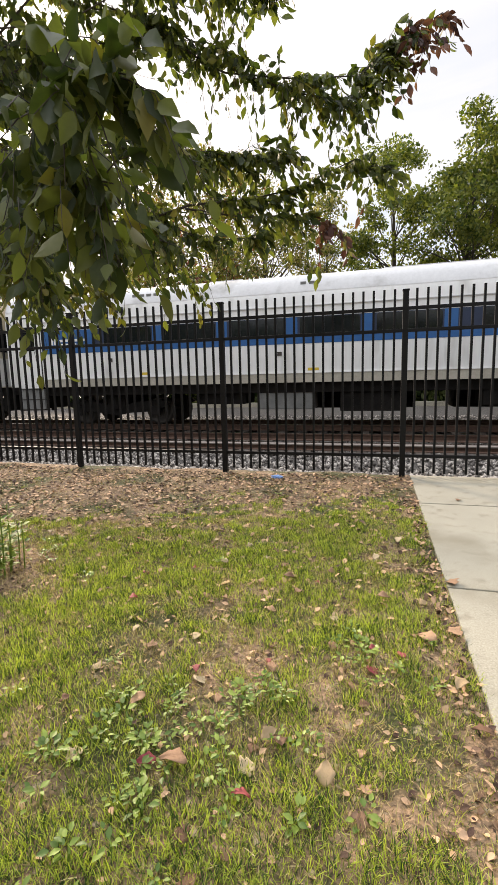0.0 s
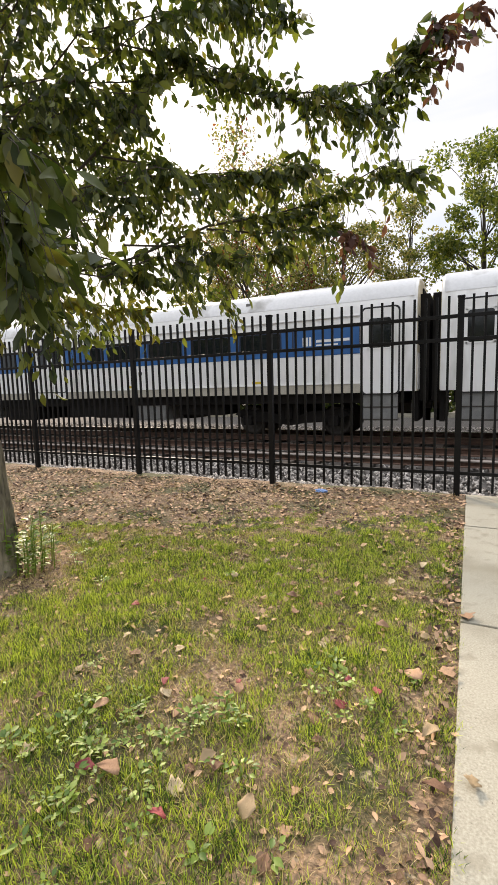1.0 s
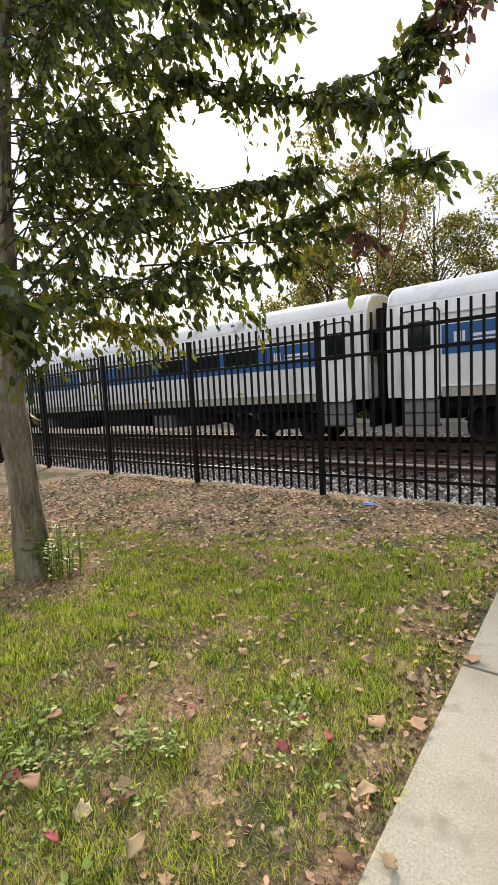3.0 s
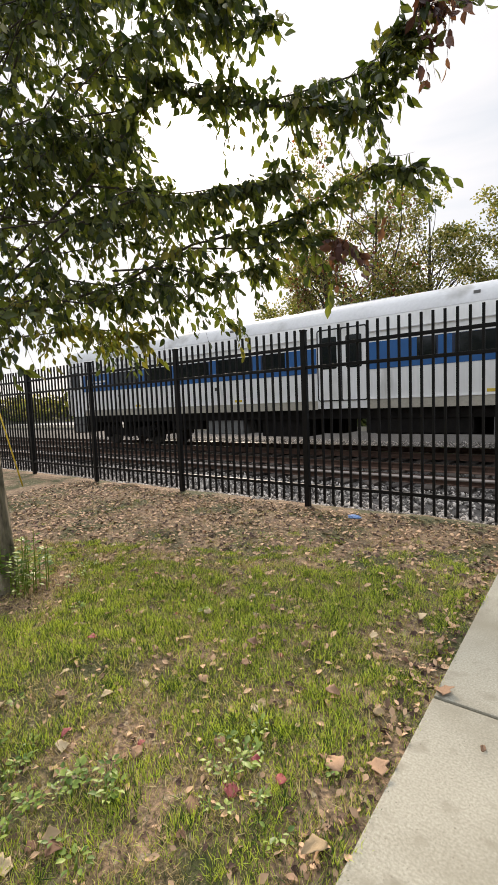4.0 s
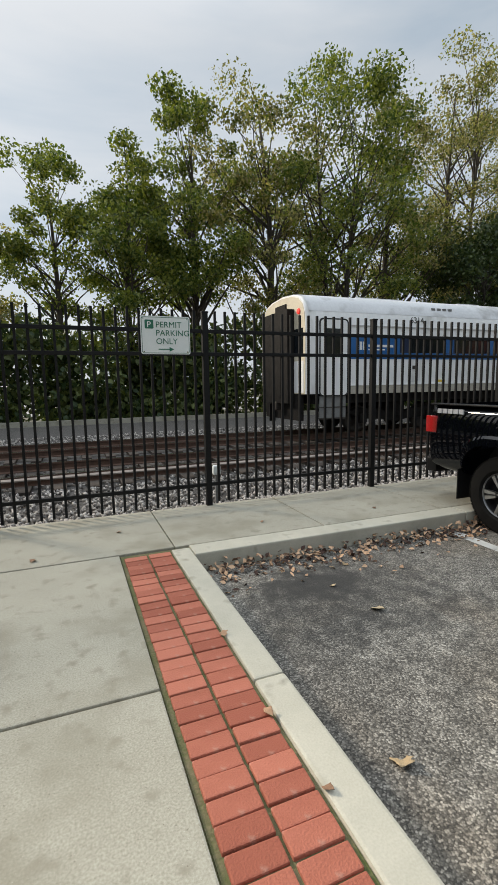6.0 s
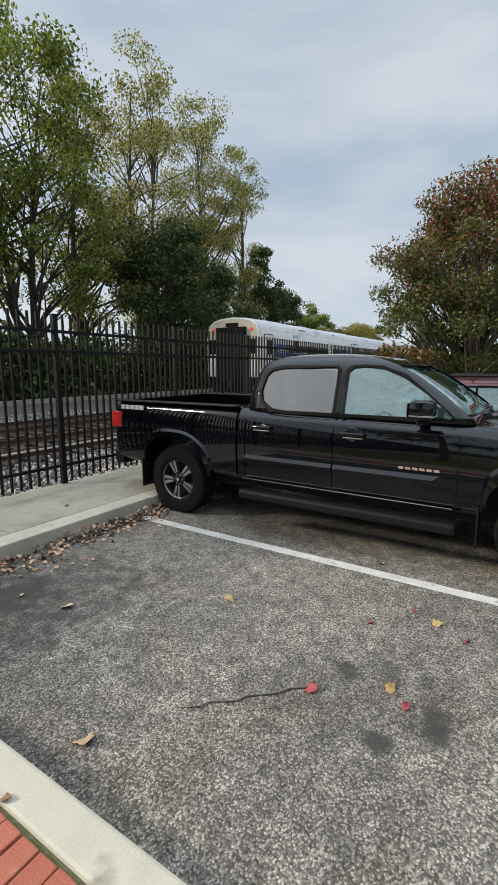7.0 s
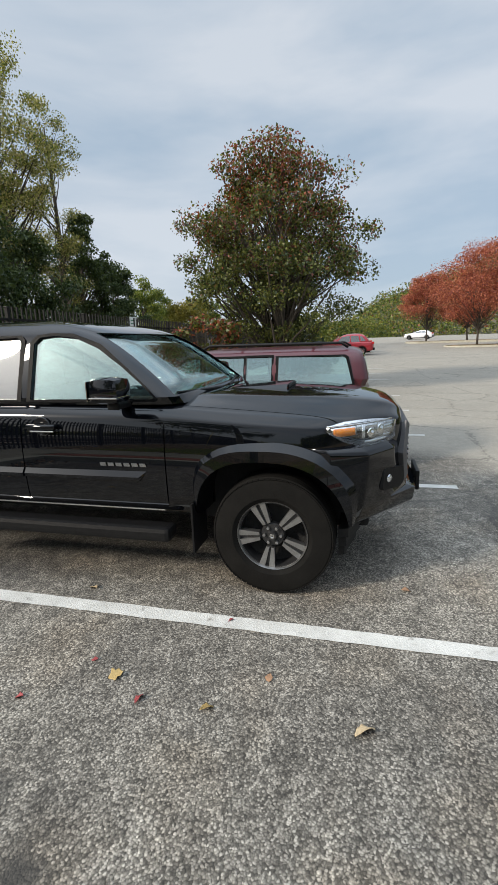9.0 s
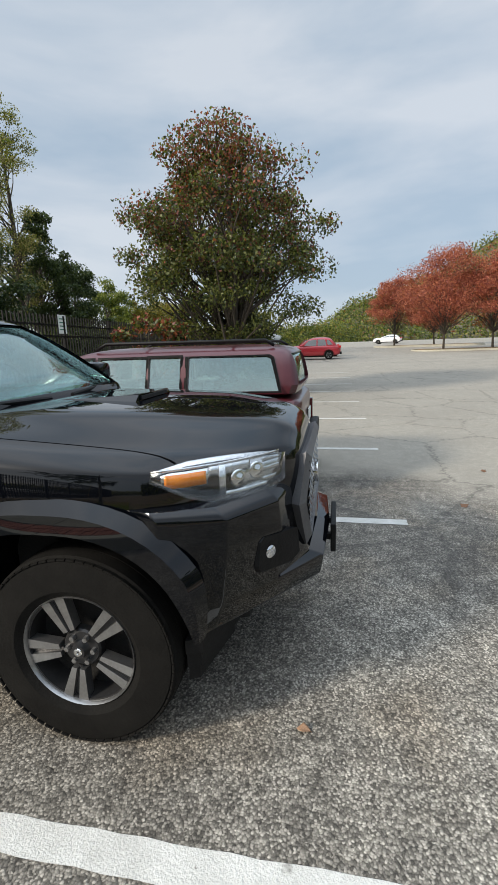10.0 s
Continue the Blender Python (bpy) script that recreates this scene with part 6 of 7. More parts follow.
KIND = {id(G): "tall green tree with feathery foliage beyond the tracks", id(D): "dense dark green tree behind the fence", id(P): "thinly leaved pale olive tree beyond the tracks", id(Q): "tall tree with pale and reddish leaves beyond the tracks"}
for k, (x, y, h, r, low, mats, cl, sp, lf) in enumerate(row):
    build_tree("tree", KIND.get(id(mats), "golden yellow tree beyond the railway"), (x, y, -0.42), h + 0.4, r, low, mats, bark_dark, cl, int(sp * (3.4 if 7 < k < 12 else 2.4)), lf * 0.64, 0.10 + 0.012 * h, seed=20 + k, stems=2 if k in (7, 9, 0) else 1, top_heavy=0.85 if k in (14, 15) else 0.5 if k in (12, 13) else 0.15, group=ROW, tight=0.85)


def build_shrubs():
    """The dark undergrowth that closes the view under the trees."""
    rng = np.random.default_rng(8)
    pos = []
    for _ in range(400):
        x = rng.uniform(-22, 60)
        c = np.array([x, rng.uniform(24.0, 27.0), rng.uniform(0.0, 4.4 if x < 12 else 3.4)])
        n = 200
        d = rng.normal(0, 1, (n, 3))
        d *= (rng.uniform(0, 1, n) ** 0.5 / np.linalg.norm(d, axis=1))[:, None]
        pos.append(c + d * np.array([1.7, 1.0, 1.2]))
    pos = np.concatenate(pos)
    pos[:, 2] = np.abs(pos[:, 2]) - 0.35
    me = scatter("undergrowth", SPRAY_V, SPRAY_F, matrices(pos, turns(len(pos), rng, 1.3), rng.uniform(0.24, 0.44, len(pos))), leaf_under)
    tagged(new("undergrowth", me), "dark green tangled undergrowth beyond the tracks", "shrubs", kind="stuff")


build_shrubs()
# its pale colour supplies the bright patches low between the trees
setting("far_pale_strip", boxed(-120, 60, 31.5, 60, -0.42, -0.36), strip_pale, "pale flat surface glimpsed beyond the trees")

# the tree in the car park, green below and rusty above
build_tree("pear_tree", "rounded pear tree turning rusty red at its top", (17.6, 2.9, LOT), 7.7, 2.75, 1.0,
           [(leaf_rust, 0.50, 0.70), (leaf_purple, 0.30, 0.48), (leaf_pear, 1.1, -9)], bark_dark, 200, 320, 0.088, 0.16, seed=5, stems=4, top_heavy=0.02, tight=0.74)
build_tree("shrub", "low reddish brown bush at the foot of a tree", (15.8, 4.6, LOT), 2.3, 1.0, 0.2, [(leaf_rust, 0.4, -9), (leaf_pear, 1.1, -9)], bark_dark, 22, 120, 0.13, 0.05, seed=6, stems=3, category="bush")
build_tree("shrub", "dark green bush at the foot of a tree", (18.9, 1.9, LOT), 1.5, 0.8, 0.2, [(leaf_dark, 1.1, -9)], bark_dark, 24, 130, 0.16, 0.05, seed=7, stems=3, category="bush")
RED = [(leaf_rust, 0.25, -9), (leaf_crimson, 1.1, -9)]
for k, (x, y, z, h, r) in enumerate(((51, -10.4, 0.3, 9.7, 4.1), (50.4, -14.6, 0.3, 9.4, 4.2), (64, -7.4, 0.75, 8.2, 3.4), (66, -12.5, 0.75, 8.6, 3.6), (53, -20, 0.3, 9.0, 4.0))):
    build_tree("maple_tree", "red autumn maple on a car park island", (x, y, z), h, r, 2.3, RED, bark_dark, 80, 330, 0.135, 0.11, seed=60 + k, stems=1, top_heavy=0.55, group="red maples on the islands")


def build_island(x, y, lx, ly, z):
    bm = bmesh.new()
    prism(bm, rounded(x - lx, x + lx, y - ly, y + ly, min(lx, ly) * 0.9, 8), z - 0.4, z + 0.14, "z")
    isl = setting("traffic_island", bm, kerb_concrete, "kerbed island with brown mulch in the car park")
    bm = bmesh.new()
    prism(bm, rounded(x - lx + 0.15, x + lx - 0.15, y - ly + 0.15, y + ly - 0.15, min(lx, ly) * 0.85, 8), z, z + 0.17, "z")
    part("mulch", bm, soil, isl, "brown mulch bed")


build_island(51, -16.5, 2.6, 9.0, 0.42)
build_island(65, -11.5, 2.4, 6.5, 0.78)
build_island(17.5, 2.6, 1.5, 1.9, LOT - 0.02)


def build_ridge(name, label, ridge, depth, mat_list, seed, size, count, base=-0.4, lift=2.2):
    """A wooded slope: ridge is a list of (azimuth, distance, height)."""
    rng = np.random.default_rng(seed)
    az = np.array([r[0] for r in ridge], float)
    bm = bmesh.new()
    rows = []
    for a, d, h in ridge:
        q = radians(a)
        rows.append([bm.verts.new((math.sin(q) * (d + depth * f), math.cos(q) * (d + depth * f), base + h * f)) for f in (0, 0.35, 0.7, 1.0)])
    for r, s in zip(rows, rows[1:]):
        for k in range(3):
            bm.faces.new((r[k], r[k + 1], s[k + 1], s[k]))
    hill = setting(name, bm, far_ground, label)
    for mat, share in mat_list:
        n = int(count * share)
        a = rng.uniform(az[0], az[-1], n)
        f = rng.uniform(0, 1.0, n)
        d = np.interp(a, az, [r[1] for r in ridge]) + depth * f
        h = np.interp(a, az, [r[2] for r in ridge]) * f + rng.uniform(0, 1, n) * lift * (0.6 + 0.4 * np.sin(a * 9) ** 2) + base
        q = np.radians(a)
        pos = np.c_[np.sin(q) * d, np.cos(q) * d, h]
        me = scatter("woods", SPRAY_V, SPRAY_F, matrices(pos, turns(n, rng, 1.2), rng.uniform(0.6, 1.4, n) * size), mat)
        ob = new("woods", me)
        ob.parent = hill
        tagged(ob, "far autumn woods on a slope")
        ob["kind"] = "stuff"


build_ridge("hill", "wooded hill behind the car park", [(84, 230, 5), (87, 230, 9), (89.5, 230, 14), (91.5, 230, 23), (96.5, 230, 31), (100, 230, 36), (106.6, 230, 54), (113, 230, 66), (125, 230, 60), (140, 230, 40)], 60,
            [(leaf_green, 0.55), (leaf_dark, 0.20), (leaf_golden, 0.07), (leaf_pale, 0.13), (leaf_rust, 0.05)], 11, 1.15, 60000, lift=6.0)
build_ridge("far_treeline", "line of green trees closing the far car park", [(64, 120, 3), (72, 110, 4), (80, 105, 5), (86, 110, 6), (90, 118, 5), (93, 130, 4)], 10, [(leaf_green, 0.55), (leaf_golden, 0.2), (leaf_dark, 0.25)], 12, 0.45, 30000, lift=2.2)
build_ridge("west_treeline", "low pale trees along the horizon", [(-100, 90, 3), (-80, 80, 3), (-62, 75, 3), (-50, 70, 2.2), (-40, 66, 2)], 8, [(leaf_pale, 0.7), (leaf_green, 0.3)], 13, 1.0, 4000)
# out of view: added so the pickup's side reflects something dark
build_ridge("rear_treeline", "unseen line of trees behind the lawn, added for reflections", [(-250, 34, 6), (-220, 30, 7), (-190, 32, 8), (-160, 30, 7), (-130, 26, 8), (-100, 28, 5)], 6, [(leaf_dark, 0.6), (leaf_green, 0.4)], 14, 0.9, 9000)

# ---- the tree over the lawn ----


def build_lawn_tree():
    rng = random.Random(77)
    tree = thing("lawn_tree", "slender tree on the lawn with drooping pointed leaves", "tree", pose(-2.45, 2.46, 0))
    base = Vector((-2.45, 2.46, 0))
    bm = bmesh.new()
    axis = [Vector(p) for p in ((0.03, 0, -0.25), (0.01, 0, 0.05), (-0.02, 0, 0.6), (-0.09, 0.01, 1.25), (-0.12, 0.04, 2.0), (-0.10, 0.1, 3.0), (0.0, 0.2, 4.2), (0.1, 0.25, 5.6))]
    fine, radii = [], []
    for k, (a, b) in enumerate(zip(axis, axis[1:])):
        steps = 26 if k < 4 else 8
        for j in range(steps):
            fine.append(a.lerp(b, j / steps))
            radii.append(float(np.interp(k + j / steps, range(8), [0.165, 0.126, 0.105, 0.098, 0.09, 0.07, 0.045, 0.015])))
    tube(bm, fine, radii, 56)
    for v in bm.verts:
        c = min(fine, key=lambda p: abs(p.z - v.co.z))
        d = Vector((v.co.x - c.x, v.co.y - c.y, 0))
        if d.length > 1e-5:
            q = math.atan2(d.y, d.x)
            ring = Vector((math.cos(q), math.sin(q), 0))
            furrow = abs(noise.noise(ring * 7 + Vector((0, 0, v.co.z * 3.2)))) - 0.25
            v.co += d.normalized() * (0.022 * furrow + 0.014 * noise.noise(ring * 1.6 + Vector((0, 0, v.co.z * 2))) + 0.005 * noise.noise(ring * 18 + Vector((0, 0, v.co.z * 12))))
    part("trunk", bm, bark, tree, "grey furrowed bark", True)
    named = [  # limbs placed from the camera's view to frame the sky
        [(-2.5, 2.5, 2.1), (-1.9, 2.9, 2.75), (-1.45, 3.26, 3.38), (-0.9, 3.54, 3.27), (-0.41, 3.58, 3.15), (-0.08, 3.65, 3.24), (0.2, 3.68, 3.36), (0.46, 3.76, 3.47)],
        [(-0.9, 3.54, 3.27), (-0.54, 3.67, 3.17), (-0.27, 3.75, 3.13), (-0.11, 3.8, 3.04)],
        [(-2.5, 2.5, 2.6), (-1.88, 2.94, 3.49), (-1.38, 3.22, 3.7), (-0.93, 3.44, 3.72), (-0.61, 3.54, 3.61)],
        [(-2.5, 2.5, 2.6), (-1.97, 2.78, 3.76), (-1.47, 3.04, 3.87), (-1.0, 3.27, 3.87), (-0.69, 3.37, 3.73)],
        [(-1.88, 2.94, 3.49), (-1.57, 3.18, 3.48), (-1.29, 3.32, 3.43)],
        [(-2.5, 2.5, 2.0), (-1.96, 2.92, 2.58), (-1.47, 3.17, 2.69), (-1.09, 3.33, 2.67), (-0.74, 3.48, 2.71), (-0.46, 3.56, 2.7)],
        [(-2.5, 2.5, 1.9), (-1.7, 3.08, 2.25), (-1.19, 3.35, 2.35), (-0.79, 3.53, 2.41), (-0.42, 3.7, 2.52), (-0.09, 3.83, 2.67), (0.13, 3.94, 2.65)],
        [(-1.19, 3.35, 2.35), (-0.79, 3.52, 2.26), (-0.41, 3.68, 2.32), (-0.22, 3.76, 2.26)],
        [(-1.7, 3.08, 2.25), (-1.3, 3.24, 2.13), (-0.93, 3.39, 2.12), (-0.67, 3.47, 2.15)],
        [(-2.5, 2.5, 1.8), (-2.24, 2.8, 2.34), (-1.94, 3.01, 2.12), (-1.6, 3.13, 2.05)],
        [(-2.5, 2.5, 2.2), (-2.22, 2.76, 2.98), (-1.84, 2.93, 3.03), (-1.45, 3.09, 3.03)],
        [(-2.5, 2.5, 1.8), (-2.25, 3.1, 1.98), (-1.98, 3.65, 1.9)],
        [(-2.5, 2.5, 1.75), (-1.75, 2.25, 1.9), (-1.1, 1.8, 1.86), (-0.72, 1.46, 1.72), (-0.52, 1.30, 1.66)],
        [(-2.5, 2.5, 1.75), (-1.65, 2.05, 1.98), (-1.0, 1.6, 1.93), (-0.62, 1.32, 1.84), (-0.42, 1.16, 1.80)],
        [(-2.5, 2.5, 1.9), (-1.9, 2.0, 2.05), (-1.45, 1.95, 1.8), (-1.25, 1.98, 1.6)],
        [(-1.84, 3.05, 3.6), (-1.41, 3.23, 3.47), (-1.08, 3.42, 3.39), (-0.75, 3.53, 3.25)],
        [(-1.94, 3.01, 3.33), (-1.57, 3.16, 3.31), (-1.29, 3.31, 3.32)],
        [(-1.87, 3.01, 2.85), (-1.44, 3.21, 2.8), (-1.06, 3.35, 2.7), (-0.68, 3.52, 2.67)],
        [(-0.8, 3.54, 3.21), (-0.41, 3.64, 3.06), (-0.14, 3.71, 3.09), (0.05, 3.75, 3.21), (0.23, 3.77, 3.29)]]
    kinds = [[leaf_near] for _ in named]
    kinds[11] = [leaf_yellow]
    for k in range(44):  # the rest of the crown, most of it within the camera's view
        h = rng.uniform(1.9, 4.6)
        q = rng.uniform(0, 2 * math.pi)
        if k < 38:
            q = radians(rng.uniform(-5, 115))
        length = rng.uniform(1.0, 2.1) * (1.0 if h < 4 else 0.7)
        a = base + Vector((-0.1, 0.05, h))
        b = a + Vector((math.cos(q) * length, math.sin(q) * length, rng.uniform(-0.35, 0.75)))
        if b.x > -1.05 and b.y < 2.9:
            b.x = -1.2
        named.append([tuple(p) for p in limb_points(a, b, 0.12, rng, 4)])
        kinds.append([leaf_near])
    # camera position from which the sun gap in the crown is cut
    view_eye = Vector((0.9, 0.8, 1.25))
    store = {}
    framing = 19
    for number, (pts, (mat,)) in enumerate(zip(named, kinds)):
        bm = bmesh.new()
        loc = [Vector(p) - base for p in pts]
        r0 = 0.010 if len(pts) > 5 else 0.0065
        loc = [p + Vector((noise.noise(p * 2.3), noise.noise(p * 2.3 + Vector((5, 0, 0))), noise.noise(p * 2.3 + Vector((0, 5, 0))))) * (0.16 if 0 < i < len(loc) - 1 else 0) for i, p in enumerate(loc)]
        bent = []
        for i in range((len(loc) - 1) * 4 + 1):  # limbs bent aside to clear the sun as viewed from the camera
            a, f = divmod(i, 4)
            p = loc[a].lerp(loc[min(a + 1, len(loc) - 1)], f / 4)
            d = p + base - view_eye
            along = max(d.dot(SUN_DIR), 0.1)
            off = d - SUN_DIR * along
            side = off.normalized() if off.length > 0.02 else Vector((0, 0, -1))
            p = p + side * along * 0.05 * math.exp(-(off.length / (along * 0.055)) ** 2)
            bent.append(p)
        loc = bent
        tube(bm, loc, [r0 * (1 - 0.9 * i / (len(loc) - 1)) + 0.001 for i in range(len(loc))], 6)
        total = sum((Vector(b) - Vector(a)).length for a, b in zip(pts, pts[1:]))
        # drooping twigs, each with leaves set alternately along it
        for _ in range(int(total * (34 if number < framing else 19))):
            f = rng.uniform(0.10, 1.0) ** 0.8
            k = min(int(f * (len(loc) - 1)), len(loc) - 2)
            start = loc[k].lerp(loc[k + 1], f * (len(loc) - 1) - k)
            along = (loc[k + 1] - loc[k]).normalized()
            head = (along * rng.uniform(0.2, 1.0) + Vector((rng.gauss(0, 0.7), rng.gauss(0, 0.7), rng.gauss(0.1, 0.6)))).normalized()
            length = rng.uniform(0.11, 0.36) * (1.15 - 0.4 * f)
            pts_t = [start + head * length * q + Vector((0, 0, -1.1 * length * q * q * rng.uniform(0.4, 1.0))) for q in (0, 0.33, 0.66, 1.0)]
            # no twigs on the camera's line to the sun
            if ((pts_t[2] + base - view_eye).normalized()).dot(SUN_DIR) > 0.9982:
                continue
            tube(bm, pts_t, [0.0022, 0.0018, 0.0014, 0.0008], 3, False)
            shade = rng.random()
            for q in range(7):
                g = (q + rng.random()) / 7 * 3
                j = min(int(g), 2)
                p = pts_t[j].lerp(pts_t[j + 1], g - j)
                w = p + base
                # leaves on that line are dropped too, with a ragged edge
                if (w - view_eye).normalized().dot(SUN_DIR) > 0.9984 + 0.0022 * noise.noise(w * 5):
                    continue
                m = mat
                if mat is leaf_near and ((w.x > 0.22 and w.z > 2.75) or (w.x > -0.35 and w.z < 2.4 and w.y > 3.2)) and shade < 0.7:
                    m = leaf_purple
                elif mat is leaf_near and shade > 0.94:
                    m = leaf_yellow
                hang = (head * rng.uniform(0.0, 0.9) + Vector((rng.gauss(0, 0.42), rng.gauss(0, 0.42), -rng.uniform(0.35, 1.2)))).normalized()
                wide = hang.cross(Vector((rng.gauss(0, 1), rng.gauss(0, 1), rng.gauss(0, 0.5)))).normalized()
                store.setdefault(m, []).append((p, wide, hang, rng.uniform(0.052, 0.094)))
        part("branch", bm, bark_dark, tree, "thin dark branch with drooping twigs", True)
    for m, rows_of in store.items():
        rot = np.array([np.array((wide * 0.85, hang, wide.cross(hang))).T for _, wide, hang, _ in rows_of])
        me = scatter("foliage", LEAF_V, LEAF_F, matrices(np.array([tuple(r[0]) for r in rows_of]), rot, np.array([r[3] for r in rows_of])), m)
        tag = {leaf_near: "dark green drooping leaves", leaf_purple: "purple-red turning leaves", leaf_yellow: "yellow-green leaves"}[m]
        part("foliage", me, None, tree, tag)


build_lawn_tree()

# ---- grass, weeds, fallen leaves, litter ----


def green_share(x, y):
    """How thickly grass grows: bare by the fence, the tree and in patches."""
    p = noise.noise(Vector((x * 0.9, y * 0.9, 7.0))) * 0.40 + noise.noise(Vector((x * 2.7, y * 2.7, 1.0))) * 0.50 + noise.noise(Vector((x * 6.5, y * 6.5, 4.0))) * 0.85
    bare = max(0.0, (y - 4.0 - 0.30 * x) * 0.9) + max(0.0, (-1.5 - x) * 0.35) + max(0.0, 0.75 - (Vector((x + 2.45, y - 2.46)).length)) * 1.2
    bare = min(bare, 1.35)
    edge = max(0.0, x - 0.28) * 2.2
    near = 0.45 * max(0.0, min(1.0, 2.2 - y))
    return 0.80 + near * 0.4 + p * 1.15 - bare - edge


def build_grass():
    rng = np.random.default_rng(21)
    tuft_v, tuft_f = [], []
    r = random.Random(2)
    for k in range(5):
        a = r.uniform(0, 2 * math.pi)
        c, s = math.cos(a), math.sin(a)
        bx, by, h, ln = r.uniform(-0.5, 0.5), r.uniform(-0.5, 0.5), r.uniform(0.6, 1.2), r.uniform(0.2, 0.8)
        w = 0.036
        i = len(tuft_v)
        tuft_v += [(bx - s * w, by + c * w, -0.1), (bx + s * w, by - c * w, -0.1), (bx + c * ln * 0.45 + s * w * 0.7, by + s * ln * 0.45 - c * w * 0.7, h * 0.62), (bx + c * ln * 0.45 - s * w * 0.7, by + s * ln * 0.45 + c * w * 0.7, h * 0.62),
                   (bx + c * ln, by + s * ln, h)]
        tuft_f += [(i, i + 1, i + 2), (i, i + 2, i + 3), (i + 3, i + 2, i + 4)]
    pr = random.Random(9)
    green, dry = [], []
    while len(green) < 54000:
        x, y = pr.uniform(-6.5, 0.50), pr.uniform(0.4, 5.6)
        if pr.random() < min(1, max(0.0, 6.2 / (1.2 + (y - 0.3) ** 1.15)) ) and pr.random() < green_share(x, y):
            green.append((x, y, lawn_height(x, y)))
    for _ in range(7000):  # thinner turf behind, out to the edge of the footpath
        x, y = pr.uniform(-6.5, 0.46), pr.uniform(-5.0, 0.4)
        if pr.random() < green_share(x, y):
            green.append((x, y, lawn_height(x, y)))
    while len(dry) < 20000:
        x, y = pr.uniform(-6.5, 0.49) * pr.random() ** 0.25, pr.uniform(0.4, 5.8)
        if pr.random() < (0.35 + 0.5 * (1 - min(1, max(0, green_share(x, y))))) * (1.0 if y < 4.3 + 0.3 * x else 0.22):
            dry.append((x, y, lawn_height(x, y)))
    for name, ps, mat, size, label in (("grass", green, blade_green, (0.016, 0.040), "uneven patches of green and yellowish grass tufts"), ("dry_grass", dry, blade_dry, (0.018, 0.042), "dry straw-coloured grass stalks")):
        n = len(ps)
        s = rng.uniform(*size, n)
        if name == "grass":  # thick patches stand taller
            s *= np.array([0.70 + 0.42 * min(1.4, max(0.0, green_share(a, b))) for a, b, _ in ps])
        rot = turns(n, rng, 0.5 if name == "grass" else 1.0)
        me = scatter(name, tuft_v, tuft_f, matrices(np.array(ps), rot, np.c_[s * 1.1, s * 1.1, s]), mat)
        tagged(new(name, me), label, "grass", kind="stuff")


build_grass()


def weed(at, n, size, seed, label, tall=0.0):
    """A clump of broad weed leaves round a crown; tall ones climb a stem."""
    rng = random.Random(seed)
    clump = thing("weed", label, "weed", pose(*at), "weeds in the lawn")
    ms = []
    for k in range(n):
        f = k / n
        q = rng.uniform(0, 2 * math.pi)
        lift = rng.uniform(0.0, 0.5) if not tall else 0.3
        d = rng.uniform(0.0, size * 1.6) if not tall else 0.02
        p = Vector((math.cos(q) * d, math.sin(q) * d, 0.012 + tall * f + (0.02 * rng.random())))
        m = Matrix.Translation(p) @ Matrix.Rotation(q - math.pi / 2, 4, "Z") @ Matrix.Rotation(lift, 4, "X") @ Matrix.Rotation(rng.uniform(-0.4, 0.4), 4, "Y")
        ms.append(np.array(m @ Matrix.Diagonal((*[size * rng.uniform(0.6, 1.2)] * 3, 1))))
    part("leaves", scatter("leaves", LEAF_V, LEAF_F, ms, weed_leaf), None, clump)
    bm = bmesh.new()
    tube(bm, [(0, 0, -0.03), (0.01, 0, tall * 0.5 + 0.01), (0.0, 0.01, tall + 0.02)], [0.005, 0.004, 0.002], 5)
    part("stem", bm, weed_leaf, clump)


weed_leaf = material("weed_leaf", (0.09, 0.17, 0.025), (0.30, 0.40, 0.075), 0.5, island=0.7, translucent=0.3, bump=0, scale=8)
spots = random.Random(31)
for cx, cy, count, spread_m in ((-0.52, 1.55, 34, 0.22), (0.03, 2.22, 12, 0.13), (-0.75, 1.35, 22, 0.22), (-0.35, 1.95, 5, 0.15), (-1.3, 4.4, 5, 0.3), (-2.0, 3.1, 6, 0.25), (-0.6, 2.5, 3, 0.3)):
    for _ in range(count):
        weed((cx + spots.gauss(0, spread_m), cy + spots.gauss(0, spread_m), 0.0), spots.randint(7, 14), spots.uniform(0.016, 0.034), spots.randint(0, 9999), "low clump of bright green broad-leaved weeds")
for _ in range(19):
    weed((-2.26 + spots.gauss(0, 0.10), 2.52 + spots.gauss(0, 0.14), 0.0), 16, 0.055, spots.randint(0, 9999), "tall thin weed beside the tree trunk", spots.uniform(0.15, 0.45))


